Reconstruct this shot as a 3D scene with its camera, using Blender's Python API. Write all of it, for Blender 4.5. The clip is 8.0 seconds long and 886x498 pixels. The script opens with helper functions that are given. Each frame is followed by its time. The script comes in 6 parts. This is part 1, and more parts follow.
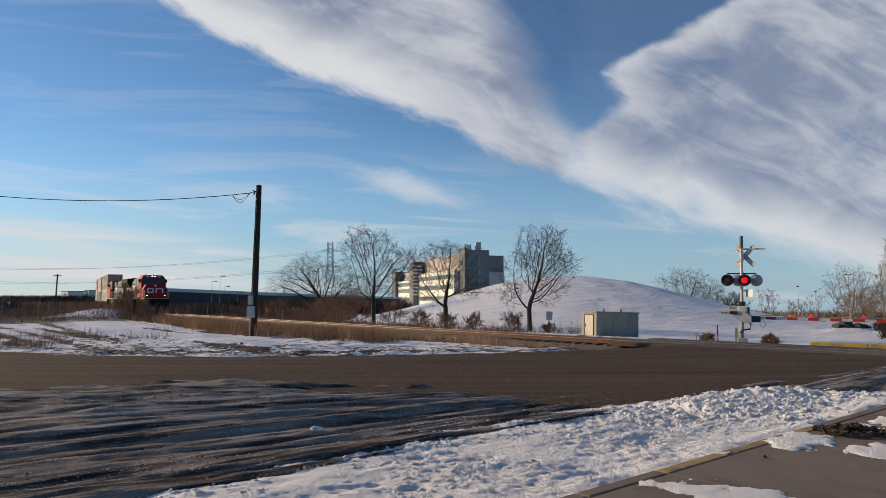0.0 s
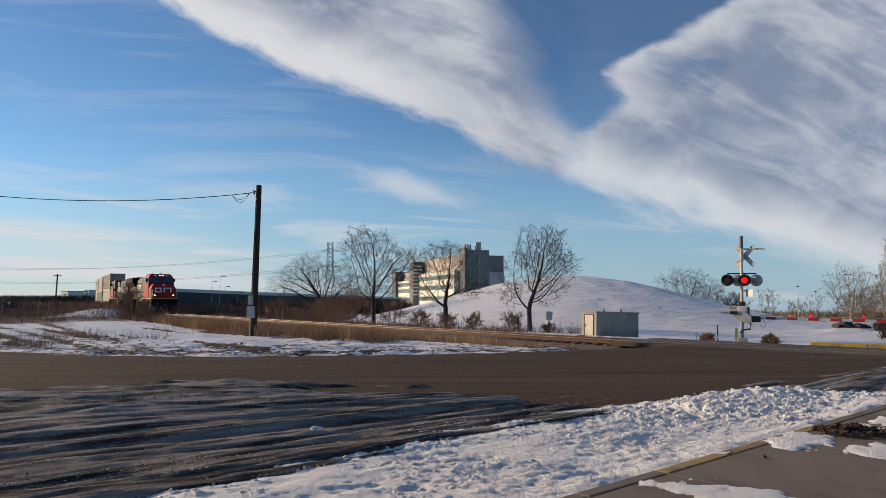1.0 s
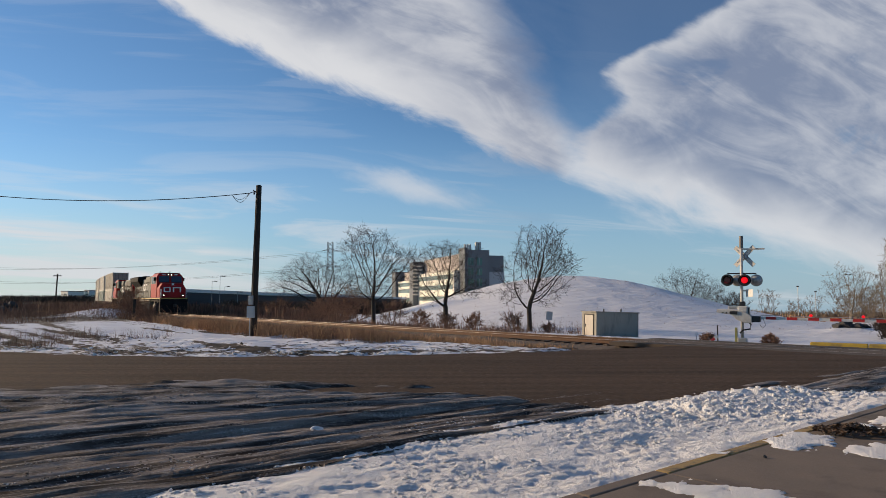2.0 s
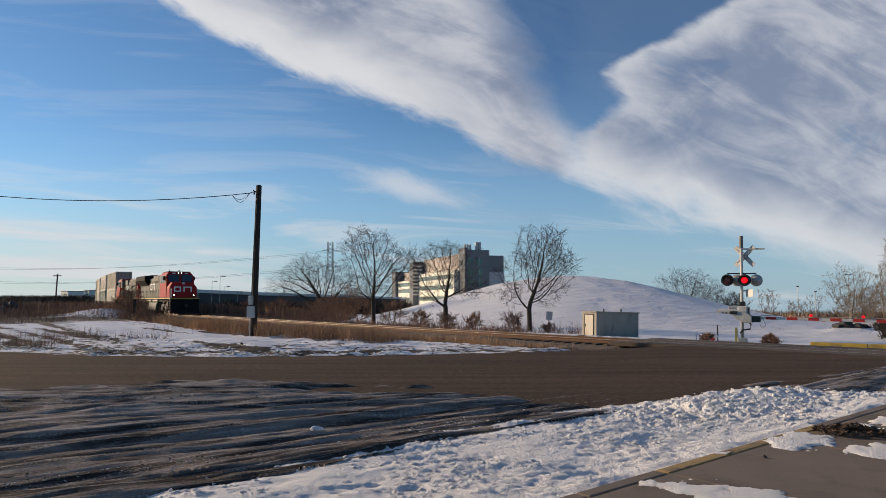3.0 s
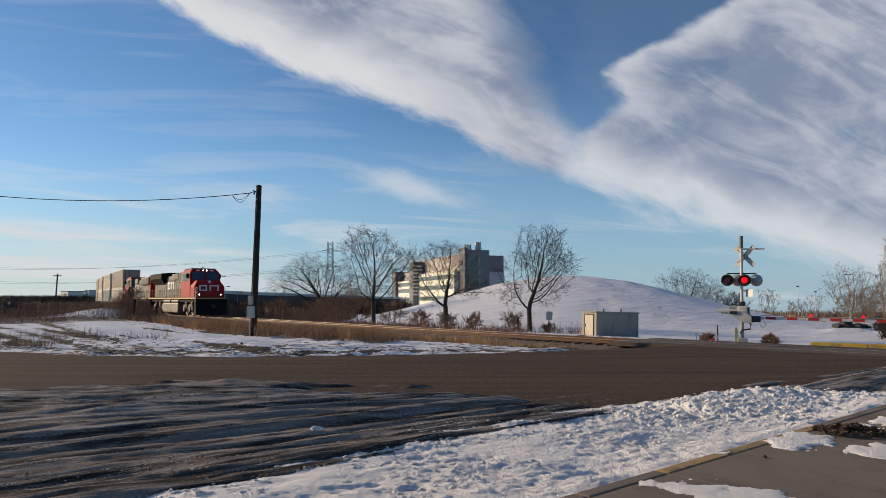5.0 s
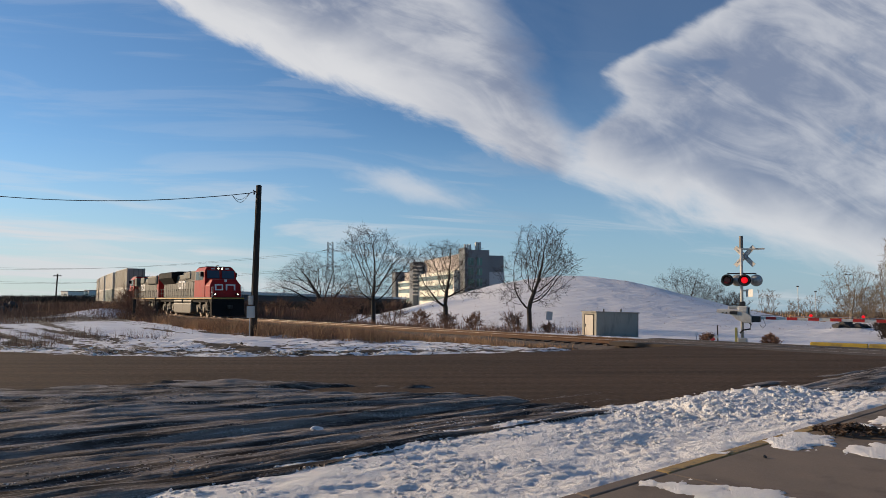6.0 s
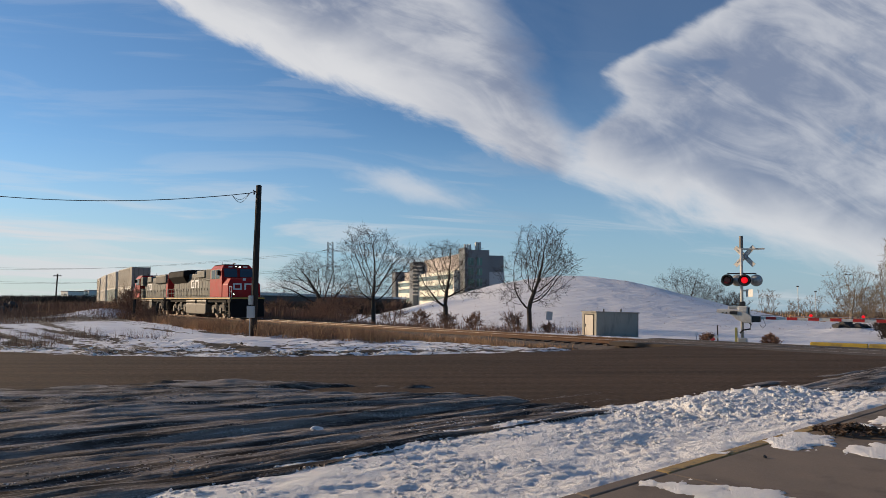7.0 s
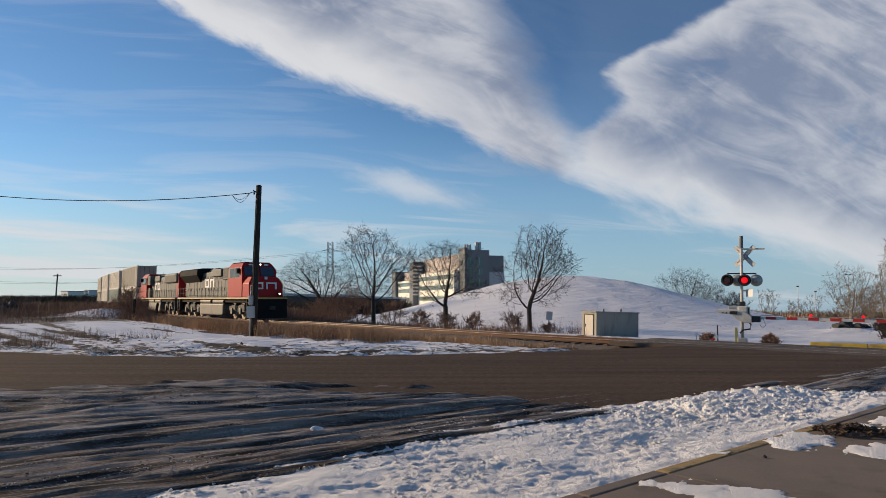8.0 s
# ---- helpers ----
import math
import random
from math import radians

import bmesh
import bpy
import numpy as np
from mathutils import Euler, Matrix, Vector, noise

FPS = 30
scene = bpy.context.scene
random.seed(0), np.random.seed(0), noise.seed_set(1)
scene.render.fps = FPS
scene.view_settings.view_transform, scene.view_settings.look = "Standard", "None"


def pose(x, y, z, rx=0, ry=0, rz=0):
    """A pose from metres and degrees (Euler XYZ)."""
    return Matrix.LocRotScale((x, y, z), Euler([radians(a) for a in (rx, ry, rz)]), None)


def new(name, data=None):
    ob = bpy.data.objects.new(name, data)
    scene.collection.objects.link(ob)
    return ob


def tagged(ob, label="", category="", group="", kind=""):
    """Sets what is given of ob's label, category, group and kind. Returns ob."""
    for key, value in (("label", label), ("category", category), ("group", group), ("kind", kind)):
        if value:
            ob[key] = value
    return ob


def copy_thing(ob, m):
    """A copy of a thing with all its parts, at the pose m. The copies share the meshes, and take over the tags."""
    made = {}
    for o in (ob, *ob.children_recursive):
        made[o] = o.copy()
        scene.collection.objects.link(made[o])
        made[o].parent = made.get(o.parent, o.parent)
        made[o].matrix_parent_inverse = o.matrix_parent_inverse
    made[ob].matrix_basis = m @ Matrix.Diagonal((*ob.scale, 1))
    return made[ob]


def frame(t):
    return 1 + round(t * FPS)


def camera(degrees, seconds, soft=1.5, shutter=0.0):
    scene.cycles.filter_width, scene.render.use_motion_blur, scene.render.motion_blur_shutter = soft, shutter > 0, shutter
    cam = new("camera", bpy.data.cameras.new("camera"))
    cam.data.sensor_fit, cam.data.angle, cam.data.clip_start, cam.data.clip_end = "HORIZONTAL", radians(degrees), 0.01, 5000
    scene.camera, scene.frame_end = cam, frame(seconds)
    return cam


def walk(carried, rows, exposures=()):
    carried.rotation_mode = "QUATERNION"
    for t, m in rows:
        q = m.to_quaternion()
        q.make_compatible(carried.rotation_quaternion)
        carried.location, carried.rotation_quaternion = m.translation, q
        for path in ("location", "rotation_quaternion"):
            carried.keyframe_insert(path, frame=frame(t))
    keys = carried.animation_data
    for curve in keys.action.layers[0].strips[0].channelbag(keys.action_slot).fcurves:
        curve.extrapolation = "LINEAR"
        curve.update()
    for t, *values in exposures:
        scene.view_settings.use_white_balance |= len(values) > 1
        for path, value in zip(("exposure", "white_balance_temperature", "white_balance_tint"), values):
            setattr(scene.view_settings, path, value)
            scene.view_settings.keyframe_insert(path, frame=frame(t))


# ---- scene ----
cam = camera(66.32, 8.0, soft=0.55)
EYE = (0.0, 0.0, 1.78)
CAM_POSE = pose(0.0, 0.0, 1.78, 90 + 4.21, 0, 0)
walk(cam, [(0.0, CAM_POSE), (8.0, CAM_POSE)], [(0.0, 0.0), (8.0, 0.0)])

# ---- light: a low winter sun from the left, sky with a bank of cloud ----
SUN_TO = Vector((-0.935, 0.355, 0.0)).normalized()
SUN_ELEV = radians(15.5)
sun = new("sun", bpy.data.lights.new("sun", "SUN"))
sun.data.energy, sun.data.angle, sun.data.color = 5.0, radians(0.6), (1.0, 0.755, 0.5)
to_sun = Vector((SUN_TO.x * math.cos(SUN_ELEV), SUN_TO.y * math.cos(SUN_ELEV), math.sin(SUN_ELEV)))
sun.matrix_world = Matrix.Translation((-30, 10, 30)) @ to_sun.to_track_quat("Z", "Y").to_matrix().to_4x4()


class Nodes:
    """A short way to write node trees."""

    def __init__(self, tree):
        self.t = tree
        tree.nodes.clear()

    def add(self, kind, ins=None):
        n = self.t.nodes.new(kind)
        for k, v in (ins or {}).items():
            if isinstance(v, bpy.types.NodeSocket):
                self.t.links.new(v, n.inputs[k])
            else:
                n.inputs[k].default_value = v
        return n

    def math(self, op, a, b=None, c=None, clamp=False):
        ins = {0: a}
        if b is not None:
            ins[1] = b
        if c is not None:
            ins[2] = c
        n = self.add("ShaderNodeMath", ins)
        n.operation, n.use_clamp = op, clamp
        return n.outputs[0]

    def ramp(self, v, lo, hi, a=0.0, b=1.0):
        n = self.add("ShaderNodeMapRange", {0: v, 1: lo, 2: hi, 3: a, 4: b})
        n.interpolation_type = "SMOOTHSTEP"
        return n.outputs[0]

    def mix(self, f, a, b, blend="MIX"):
        n = self.add("ShaderNodeMix", {0: f, 6: a, 7: b})
        n.data_type, n.blend_type = "RGBA", blend
        return n.outputs[2]

    def noise(self, vec, scale, detail=4.0, rough=0.55, dist=0.0):
        n = self.add("ShaderNodeTexNoise", {"Scale": scale, "Detail": detail, "Roughness": rough, "Distortion": dist})
        if vec is not None:
            self.t.links.new(vec, n.inputs["Vector"])
        return n.outputs[0]

    def soil(self):
        n = self.add("ShaderNodeAttribute")
        n.attribute_name = "soil"
        return n.outputs["Fac"]

    def scaled(self, vec, s, rot=(0, 0, 0)):
        return self.add("ShaderNodeMapping", {"Vector": vec, "Scale": s, "Rotation": rot}).outputs[0]


def build_world():
    w = bpy.data.worlds.new("sky")
    scene.world = w
    w.use_nodes = True
    n = Nodes(w.node_tree)
    sky = n.add("ShaderNodeTexSky")
    sky.sky_type, sky.sun_disc = "NISHITA", False
    sky.sun_elevation, sky.sun_rotation = SUN_ELEV, math.atan2(SUN_TO.x, SUN_TO.y)
    sky.altitude, sky.air_density, sky.dust_density, sky.ozone_density = 600.0, 1.0, 0.15, 3.0
    d = n.add("ShaderNodeTexCoord").outputs["Generated"]
    s = n.add("ShaderNodeSeparateXYZ", {0: d})
    x, y, z = s.outputs
    zz = n.math("MAXIMUM", z, 0.02)
    # a flat cloud deck: where a ray meets it
    px, py = n.math("DIVIDE", x, zz), n.math("DIVIDE", y, zz)
    deck = n.add("ShaderNodeCombineXYZ", {0: px, 1: py, 2: 0.0}).outputs[0]
    # heading and height as tangents, for the large shapes
    yy = n.math("MAXIMUM", y, 0.05)
    ta, tb = n.math("DIVIDE", x, yy), n.math("DIVIDE", z, yy)
    tv = n.add("ShaderNodeCombineXYZ", {0: ta, 1: tb, 2: 0.0}).outputs[0]

    def curve(v, lo, hi, pts, off=0.0):
        """A line of straight pieces through points, as a function of v."""
        r = n.add("ShaderNodeValToRGB", {0: n.math("DIVIDE", n.math("SUBTRACT", v, lo), hi - lo, clamp=True)})
        el = r.color_ramp.elements
        while len(el) < len(pts):
            el.new(0.5)
        for e, (a, b) in zip(el, pts):
            e.position = (a - lo) / (hi - lo)
            g = b + off
            e.color = (g, g, g, 1)
        return n.math("SUBTRACT", r.outputs[0], off)

    # noise drawn out along the bank, which falls from upper left to lower right
    along = n.scaled(tv, (1, 1, 1), (0, 0, 0.42))
    level = n.scaled(tv, (1, 1, 1), (0, 0, 0.06))
    big = n.noise(n.scaled(along, (2.6, 5.0, 1.0)), 1.0, 5, 0.55, 0.5)
    fine = n.noise(n.scaled(along, (5.0, 15.0, 1.0)), 1.0, 7, 0.6, 0.9)
    tiny = n.noise(n.scaled(along, (13.0, 34.0, 1.0)), 1.0, 6, 0.62, 0.6)
    heap = n.noise(n.scaled(tv, (6.5, 10.0, 1.0)), 1.0, 6, 0.56, 0.35)
    wisp = n.noise(n.scaled(level, (2.4, 22.0, 1.0)), 1.0, 6, 0.58, 0.9)
    c_big, c_fine, c_tiny, c_heap = (n.math("SUBTRACT", q, 0.5) for q in (big, fine, tiny, heap))
    # lower edge of the great bank
    rim_line = curve(ta, -1.0, 0.7, ((-0.95, 0.76), (-0.441, 0.453), (-0.32, 0.383), (-0.268, 0.361), (-0.191, 0.326), (-0.122, 0.305), (-0.054, 0.279), (0.014, 0.253), (0.064, 0.218), (0.148, 0.189), (0.207, 0.163), (0.29, 0.129), (0.374, 0.108), (0.431, 0.083), (0.65, 0.02)), 0.1)
    edge = n.math("SUBTRACT", tb, rim_line)
    ragged = n.math("ADD", edge, n.math("MULTIPLY_ADD", c_fine, 0.055, n.math("MULTIPLY", c_tiny, 0.035)))
    soft_low = n.ramp(ta, 0.1, 0.32)
    bank = n.math("MULTIPLY_ADD", soft_low, n.math("SUBTRACT", n.ramp(n.math("MULTIPLY_ADD", c_fine, 0.05, ragged), -0.02, 0.05, 0.0, 0.9), n.ramp(ragged, -0.008, 0.02)), n.ramp(ragged, -0.008, 0.02))
    # open sky between the bank and the next cloud
    gap_l = curve(tb, 0.2, 0.75, ((0.24, 0.2), (0.287, 0.135), (0.331, 0.105), (0.383, 0.09), (0.453, 0.06), (0.7, -0.06)), 0.3)
    gap_r = curve(tb, 0.2, 0.75, ((0.24, 0.205), (0.275, 0.258), (0.296, 0.268), (0.339, 0.25), (0.357, 0.278), (0.396, 0.37), (0.449, 0.435), (0.7, 0.67)), 0.3)
    ripple = n.math("MULTIPLY_ADD", c_heap, 0.10, n.math("MULTIPLY", c_tiny, 0.04))
    from_l = n.math("ADD", n.math("SUBTRACT", ta, gap_l), n.math("MULTIPLY_ADD", c_fine, 0.10, ripple))
    from_r = n.math("ADD", n.math("SUBTRACT", gap_r, ta), ripple)
    gap = n.math("MULTIPLY", n.ramp(from_l, -0.035, 0.06), n.ramp(from_r, -0.012, 0.03))
    mask = n.math("MULTIPLY", bank, n.math("SUBTRACT", 1.0, n.math("MULTIPLY", gap, 0.93)))
    holes = n.math("MULTIPLY", n.ramp(heap, 0.4, 0.3), n.math("MULTIPLY", n.ramp(edge, 0.08, 0.16), 0.35))
    mask = n.math("MULTIPLY", mask, n.math("SUBTRACT", 1.0, holes))
    # thin high veils, a pale band low over the horizon, one small cloud
    thin = n.math("MULTIPLY", n.ramp(wisp, 0.47, 0.64), n.math("MULTIPLY", n.ramp(tb, 0.02, 0.26, 0.6, 0.10), n.ramp(ta, 0.5, -0.2, 0.7, 1.0)))
    low_line = n.math("ADD", n.math("MULTIPLY_ADD", ta, 0.13, tb), n.math("MULTIPLY", n.math("SUBTRACT", wisp, 0.5), 0.05))
    low = n.math("MULTIPLY", n.ramp(low_line, 0.02, 0.05, 1.0, 0.0), n.ramp(ta, -0.12, -0.42))
    low = n.math("MULTIPLY", low, n.ramp(n.noise(n.scaled(level, (1.6, 40.0, 1.0)), 1.0, 5, 0.55, 0.6), 0.42, 0.6, 0.25, 1.0))
    u = n.math("DIVIDE", n.math("SUBTRACT", ta, -0.042), 0.105)
    v = n.math("DIVIDE", n.math("SUBTRACT", tb, n.math("MULTIPLY_ADD", ta, -0.26, 0.152)), 0.026)
    puff_r = n.math("ADD", n.math("SQRT", n.math("MULTIPLY_ADD", u, u, n.math("MULTIPLY", v, v))), n.math("MULTIPLY_ADD", c_fine, 1.1, n.math("MULTIPLY", c_tiny, 0.9)))
    mask = n.math("MAXIMUM", mask, n.ramp(puff_r, 0.1, 1.15, 0.62, 0.0))
    mask = n.math("MAXIMUM", mask, n.math("MULTIPLY", low, 0.85))
    mask = n.math("MAXIMUM", mask, thin)
    # thick parts are grey below, thin rims catch the sun
    thick = n.ramp(n.math("ADD", edge, n.math("MULTIPLY_ADD", c_big, 0.10, n.math("MULTIPLY", c_fine, 0.10))), 0.022, 0.105)
    thick = n.math("MAXIMUM", thick, n.math("MULTIPLY", n.ramp(from_l, -0.24, -0.03), n.ramp(from_r, 0.0, 0.05)))
    rim_r = n.math("MULTIPLY", n.ramp(n.math("SUBTRACT", n.math("MULTIPLY", c_heap, 0.22), from_r), -0.015, 0.085, 1.0, 0.0), n.ramp(tb, 0.27, 0.34))
    rim_r = n.math("MULTIPLY", rim_r, n.ramp(ta, 0.18, 0.24))
    thick = n.math("MULTIPLY", thick, n.math("SUBTRACT", 1.0, n.math("MULTIPLY", rim_r, 0.7)))
    streak = n.ramp(n.math("ADD", n.math("MULTIPLY", fine, 0.4), n.math("MULTIPLY_ADD", heap, 0.35, n.math("MULTIPLY", big, 0.25))), 0.4, 0.62, 1.0, 0.3)
    # the clouds end overhead, the sky behind is clear
    mask = n.math("MULTIPLY", mask, n.ramp(y, 0.15, 0.6))
    tone = n.mix(n.math("MULTIPLY", thick, streak), CLOUD_LIT, CLOUD_SHADE)
    deep = n.math("MULTIPLY", n.ramp(tb, 0.15, 0.4), n.ramp(ta, -0.35, 0.15, 0.25, 1.0))
    skyc = n.mix(1.0, sky.outputs[0], n.mix(deep, (0.75, 0.87, 0.95, 1), (0.44, 0.62, 0.76, 1)), "MULTIPLY")
    haze = n.ramp(tb, 0.26, -0.03, 0.0, 0.72)
    skyc = n.mix(haze, skyc, n.mix(n.ramp(ta, -0.55, -0.1), (3.3, 4.2, 4.7, 1), (2.25, 3.45, 4.7, 1)))
    col = n.mix(mask, skyc, tone)
    bg = n.add("ShaderNodeBackground", {0: col, 1: SKY})
    n.add("ShaderNodeOutputWorld", {0: bg.outputs[0]})


SKY = 0.13
CLOUD_LIT = (5.3, 5.35, 5.55, 1)
CLOUD_SHADE = (1.7, 2.05, 2.9, 1)
build_world()

# ---- materials ----


def surface(name, base, rough=0.6, metal=0.0, vary=0.25, scale=3.0, fine=40.0, bump=0.2, dist=0.01, stain=None, stain_amount=0.5, stain_scale=1.2, coat=0.0, spec=0.5, stretch=(1, 1, 1), emit=None, emit_strength=0.0, object_random=0.0, still=False, island=0.0):
    """A worn surface: base colour varied at two scales, stains, fine relief."""
    m = bpy.data.materials.new(name)
    m.use_nodes = True
    n = Nodes(m.node_tree)
    co = n.scaled(n.add("ShaderNodeNewGeometry").outputs["Position"] if still else n.add("ShaderNodeTexCoord").outputs["Object"], stretch)
    a, b = n.noise(co, scale, 5, 0.6), n.noise(co, fine, 4, 0.6)
    v = n.math("MULTIPLY_ADD", n.math("SUBTRACT", a, 0.5), 1.4 * vary, 1.0)
    v = n.math("ADD", v, n.math("MULTIPLY", n.math("SUBTRACT", b, 0.5), vary))
    if object_random:
        r = n.add("ShaderNodeObjectInfo").outputs["Random"]
        v = n.math("MULTIPLY", v, n.math("MULTIPLY_ADD", r, object_random, 1 - object_random / 2))
    if island:
        r = n.add("ShaderNodeNewGeometry").outputs["Random Per Island"]
        v = n.math("MULTIPLY", v, n.math("MULTIPLY_ADD", n.math("POWER", r, 1.6), island * 1.6, 1 - island * 0.62))
    g = n.add("ShaderNodeCombineColor", {0: v, 1: v, 2: v}).outputs[0]
    col = n.mix(1.0, (*base, 1), g, "MULTIPLY")
    if stain:
        f = n.math("MULTIPLY", n.ramp(n.noise(co, stain_scale, 6, 0.65, 0.3), 0.48, 0.66), stain_amount)
        col = n.mix(f, col, (*stain, 1))
    rr = n.math("MULTIPLY_ADD", n.math("SUBTRACT", a, 0.5), 0.3, rough, clamp=True)
    bn = n.add("ShaderNodeBump", {"Strength": bump, "Distance": dist, "Height": b})
    ins = {"Base Color": col, "Roughness": rr, "Metallic": metal, "Normal": bn.outputs[0], "Coat Weight": coat, "Specular IOR Level": spec}
    if emit:
        ins["Emission Color"], ins["Emission Strength"] = (*emit, 1), emit_strength
    p = n.add("ShaderNodeBsdfPrincipled", ins)
    n.add("ShaderNodeOutputMaterial", {0: p.outputs[0]})
    return m


def glass_dark(name, tint=(0.02, 0.025, 0.03)):
    return surface(name, tint, 0.06, 0.0, 0.1, 1.0, 8.0, 0.03, 0.002, spec=0.8)


def ground_material():
    m = bpy.data.materials.new("snow_and_soil")
    m.use_nodes = True
    n = Nodes(m.node_tree)
    co = n.add("ShaderNodeTexCoord").outputs["Object"]
    cover = n.soil()
    lie = n.scaled(co, (0.3, 1.0, 1.0), (0, 0, 0.12))
    a, b, c = n.noise(lie, 0.9, 6, 0.66), n.noise(lie, 5.0, 6, 0.68), n.noise(co, 30.0, 4, 0.6)
    f = n.math("ADD", n.math("MULTIPLY_ADD", n.math("SUBTRACT", a, 0.5), 1.1, cover), n.math("MULTIPLY", n.math("SUBTRACT", b, 0.5), 1.5))
    f = n.ramp(f, 0.46, 0.58)
    soil = n.mix(n.ramp(b, 0.35, 0.65), (0.02, 0.016, 0.013, 1), (0.07, 0.049, 0.033, 1))
    snow = n.mix(n.ramp(a, 0.3, 0.7), (0.76, 0.765, 0.79, 1), (0.66, 0.665, 0.7, 1))
    snow = n.mix(n.ramp(b, 0.6, 0.8, 0.0, 0.12), snow, (0.42, 0.38, 0.33, 1))
    col = n.mix(f, snow, soil)
    h = n.math("ADD", n.math("MULTIPLY", b, 1.0), n.math("MULTIPLY", c, 0.25))
    bn = n.add("ShaderNodeBump", {"Strength": 0.6, "Distance": 0.06, "Height": h})
    drift = n.add("ShaderNodeBump", {"Strength": 0.8, "Distance": 0.45, "Height": n.noise(n.scaled(co, (0.5, 1.0, 1.0), (0, 0, 0.3)), 0.8, 5, 0.6), "Normal": bn.outputs[0]})
    p = n.add("ShaderNodeBsdfPrincipled", {"Base Color": col, "Roughness": n.math("MULTIPLY_ADD", f, 0.3, 0.6), "Normal": drift.outputs[0]})
    n.add("ShaderNodeOutputMaterial", {0: p.outputs[0]})
    return m


def snow_material():
    m = bpy.data.materials.new("trodden_snow")
    m.use_nodes = True
    n = Nodes(m.node_tree)
    co = n.add("ShaderNodeTexCoord").outputs["Object"]
    a, b, c = n.noise(co, 1.1, 5, 0.6), n.noise(co, 11.0, 6, 0.7), n.noise(co, 60.0, 5, 0.7)
    col = n.mix(n.ramp(a, 0.35, 0.7), (0.97, 0.945, 0.92, 1), (0.91, 0.885, 0.865, 1))
    col = n.mix(n.ramp(b, 0.6, 0.78, 0.0, 0.18), col, (0.6, 0.54, 0.48, 1))
    # thin dirty rim where the sheet runs out
    thin = n.soil()
    dirty = n.ramp(n.math("ADD", thin, n.math("MULTIPLY", n.math("SUBTRACT", b, 0.5), 0.9)), 0.4, 0.8)
    col = n.mix(n.math("MULTIPLY", dirty, 0.8), col, (0.16, 0.13, 0.11, 1))
    h = n.math("ADD", n.math("MULTIPLY", b, 1.0), n.math("MULTIPLY", c, 0.45))
    bn = n.add("ShaderNodeBump", {"Strength": 1.0, "Distance": 0.07, "Height": h})
    p = n.add("ShaderNodeBsdfPrincipled", {"Base Color": col, "Roughness": 0.55, "Normal": bn.outputs[0], "Subsurface Weight": 0.0})
    n.add("ShaderNodeOutputMaterial", {0: p.outputs[0]})
    return m


def ice_material():
    m = bpy.data.materials.new("rutted_ice")
    m.use_nodes = True
    n = Nodes(m.node_tree)
    co = n.add("ShaderNodeTexCoord").outputs["Object"]
    sx = n.add("ShaderNodeSeparateXYZ", {0: co}).outputs
    # across the ruts, which fan out from the turn (as rut_across below)
    c = n.math("SUBTRACT", n.math("MULTIPLY_ADD", sx[0], -0.76, sx[1]), 8.85)
    root = n.math("SQRT", n.math("MAXIMUM", n.math("SUBTRACT", 28.6, n.math("MULTIPLY", n.math("MULTIPLY", sx[0], c), 2.4)), 2.0))
    v = n.math("DIVIDE", n.math("MULTIPLY", c, 10.7), n.math("ADD", root, 5.35))
    al = n.add("ShaderNodeCombineXYZ", {0: n.math("MULTIPLY", sx[0], 0.34), 1: n.math("MULTIPLY", v, 3.2), 2: 0.0}).outputs[0]
    thread = n.add("ShaderNodeCombineXYZ", {0: n.math("MULTIPLY", sx[0], 0.9), 1: n.math("MULTIPLY", v, 16.0), 2: 0.0}).outputs[0]
    a, b = n.noise(al, 1.0, 6, 0.66, 0.4), n.noise(thread, 1.0, 6, 0.7, 0.5)
    f, g = n.noise(co, 26.0, 5, 0.7), n.noise(co, 110.0, 3, 0.6)
    col = n.mix(n.ramp(a, 0.4, 0.6), (0.03, 0.023, 0.019, 1), (0.26, 0.218, 0.186, 1))
    col = n.mix(n.ramp(n.math("MULTIPLY_ADD", b, 0.7, n.math("MULTIPLY", f, 0.3)), 0.5, 0.62, 0.0, 0.85), col, (0.36, 0.315, 0.275, 1))
    col = n.mix(n.ramp(b, 0.42, 0.3, 0.0, 0.8), col, (0.02, 0.016, 0.014, 1))
    # frozen crumbs in the raised lines, and glints painted in as pale specks
    crumbs = n.math("MULTIPLY", n.ramp(f, 0.55, 0.62), n.ramp(b, 0.55, 0.66))
    col = n.mix(n.math("MULTIPLY", crumbs, 0.85), col, (0.55, 0.51, 0.47, 1))
    rough = n.ramp(n.math("ADD", a, n.math("MULTIPLY", n.math("SUBTRACT", f, 0.5), 0.4)), 0.38, 0.66, 0.75, 0.36)
    h = n.math("ADD", b, n.math("MULTIPLY_ADD", f, 0.5, n.math("MULTIPLY", g, 0.12)))
    bn = n.add("ShaderNodeBump", {"Strength": 0.9, "Distance": 0.045, "Height": h})
    p = n.add("ShaderNodeBsdfPrincipled", {"Base Color": col, "Roughness": rough, "Normal": bn.outputs[0], "IOR": 1.31, "Specular IOR Level": 0.38})
    n.add("ShaderNodeOutputMaterial", {0: p.outputs[0]})
    return m


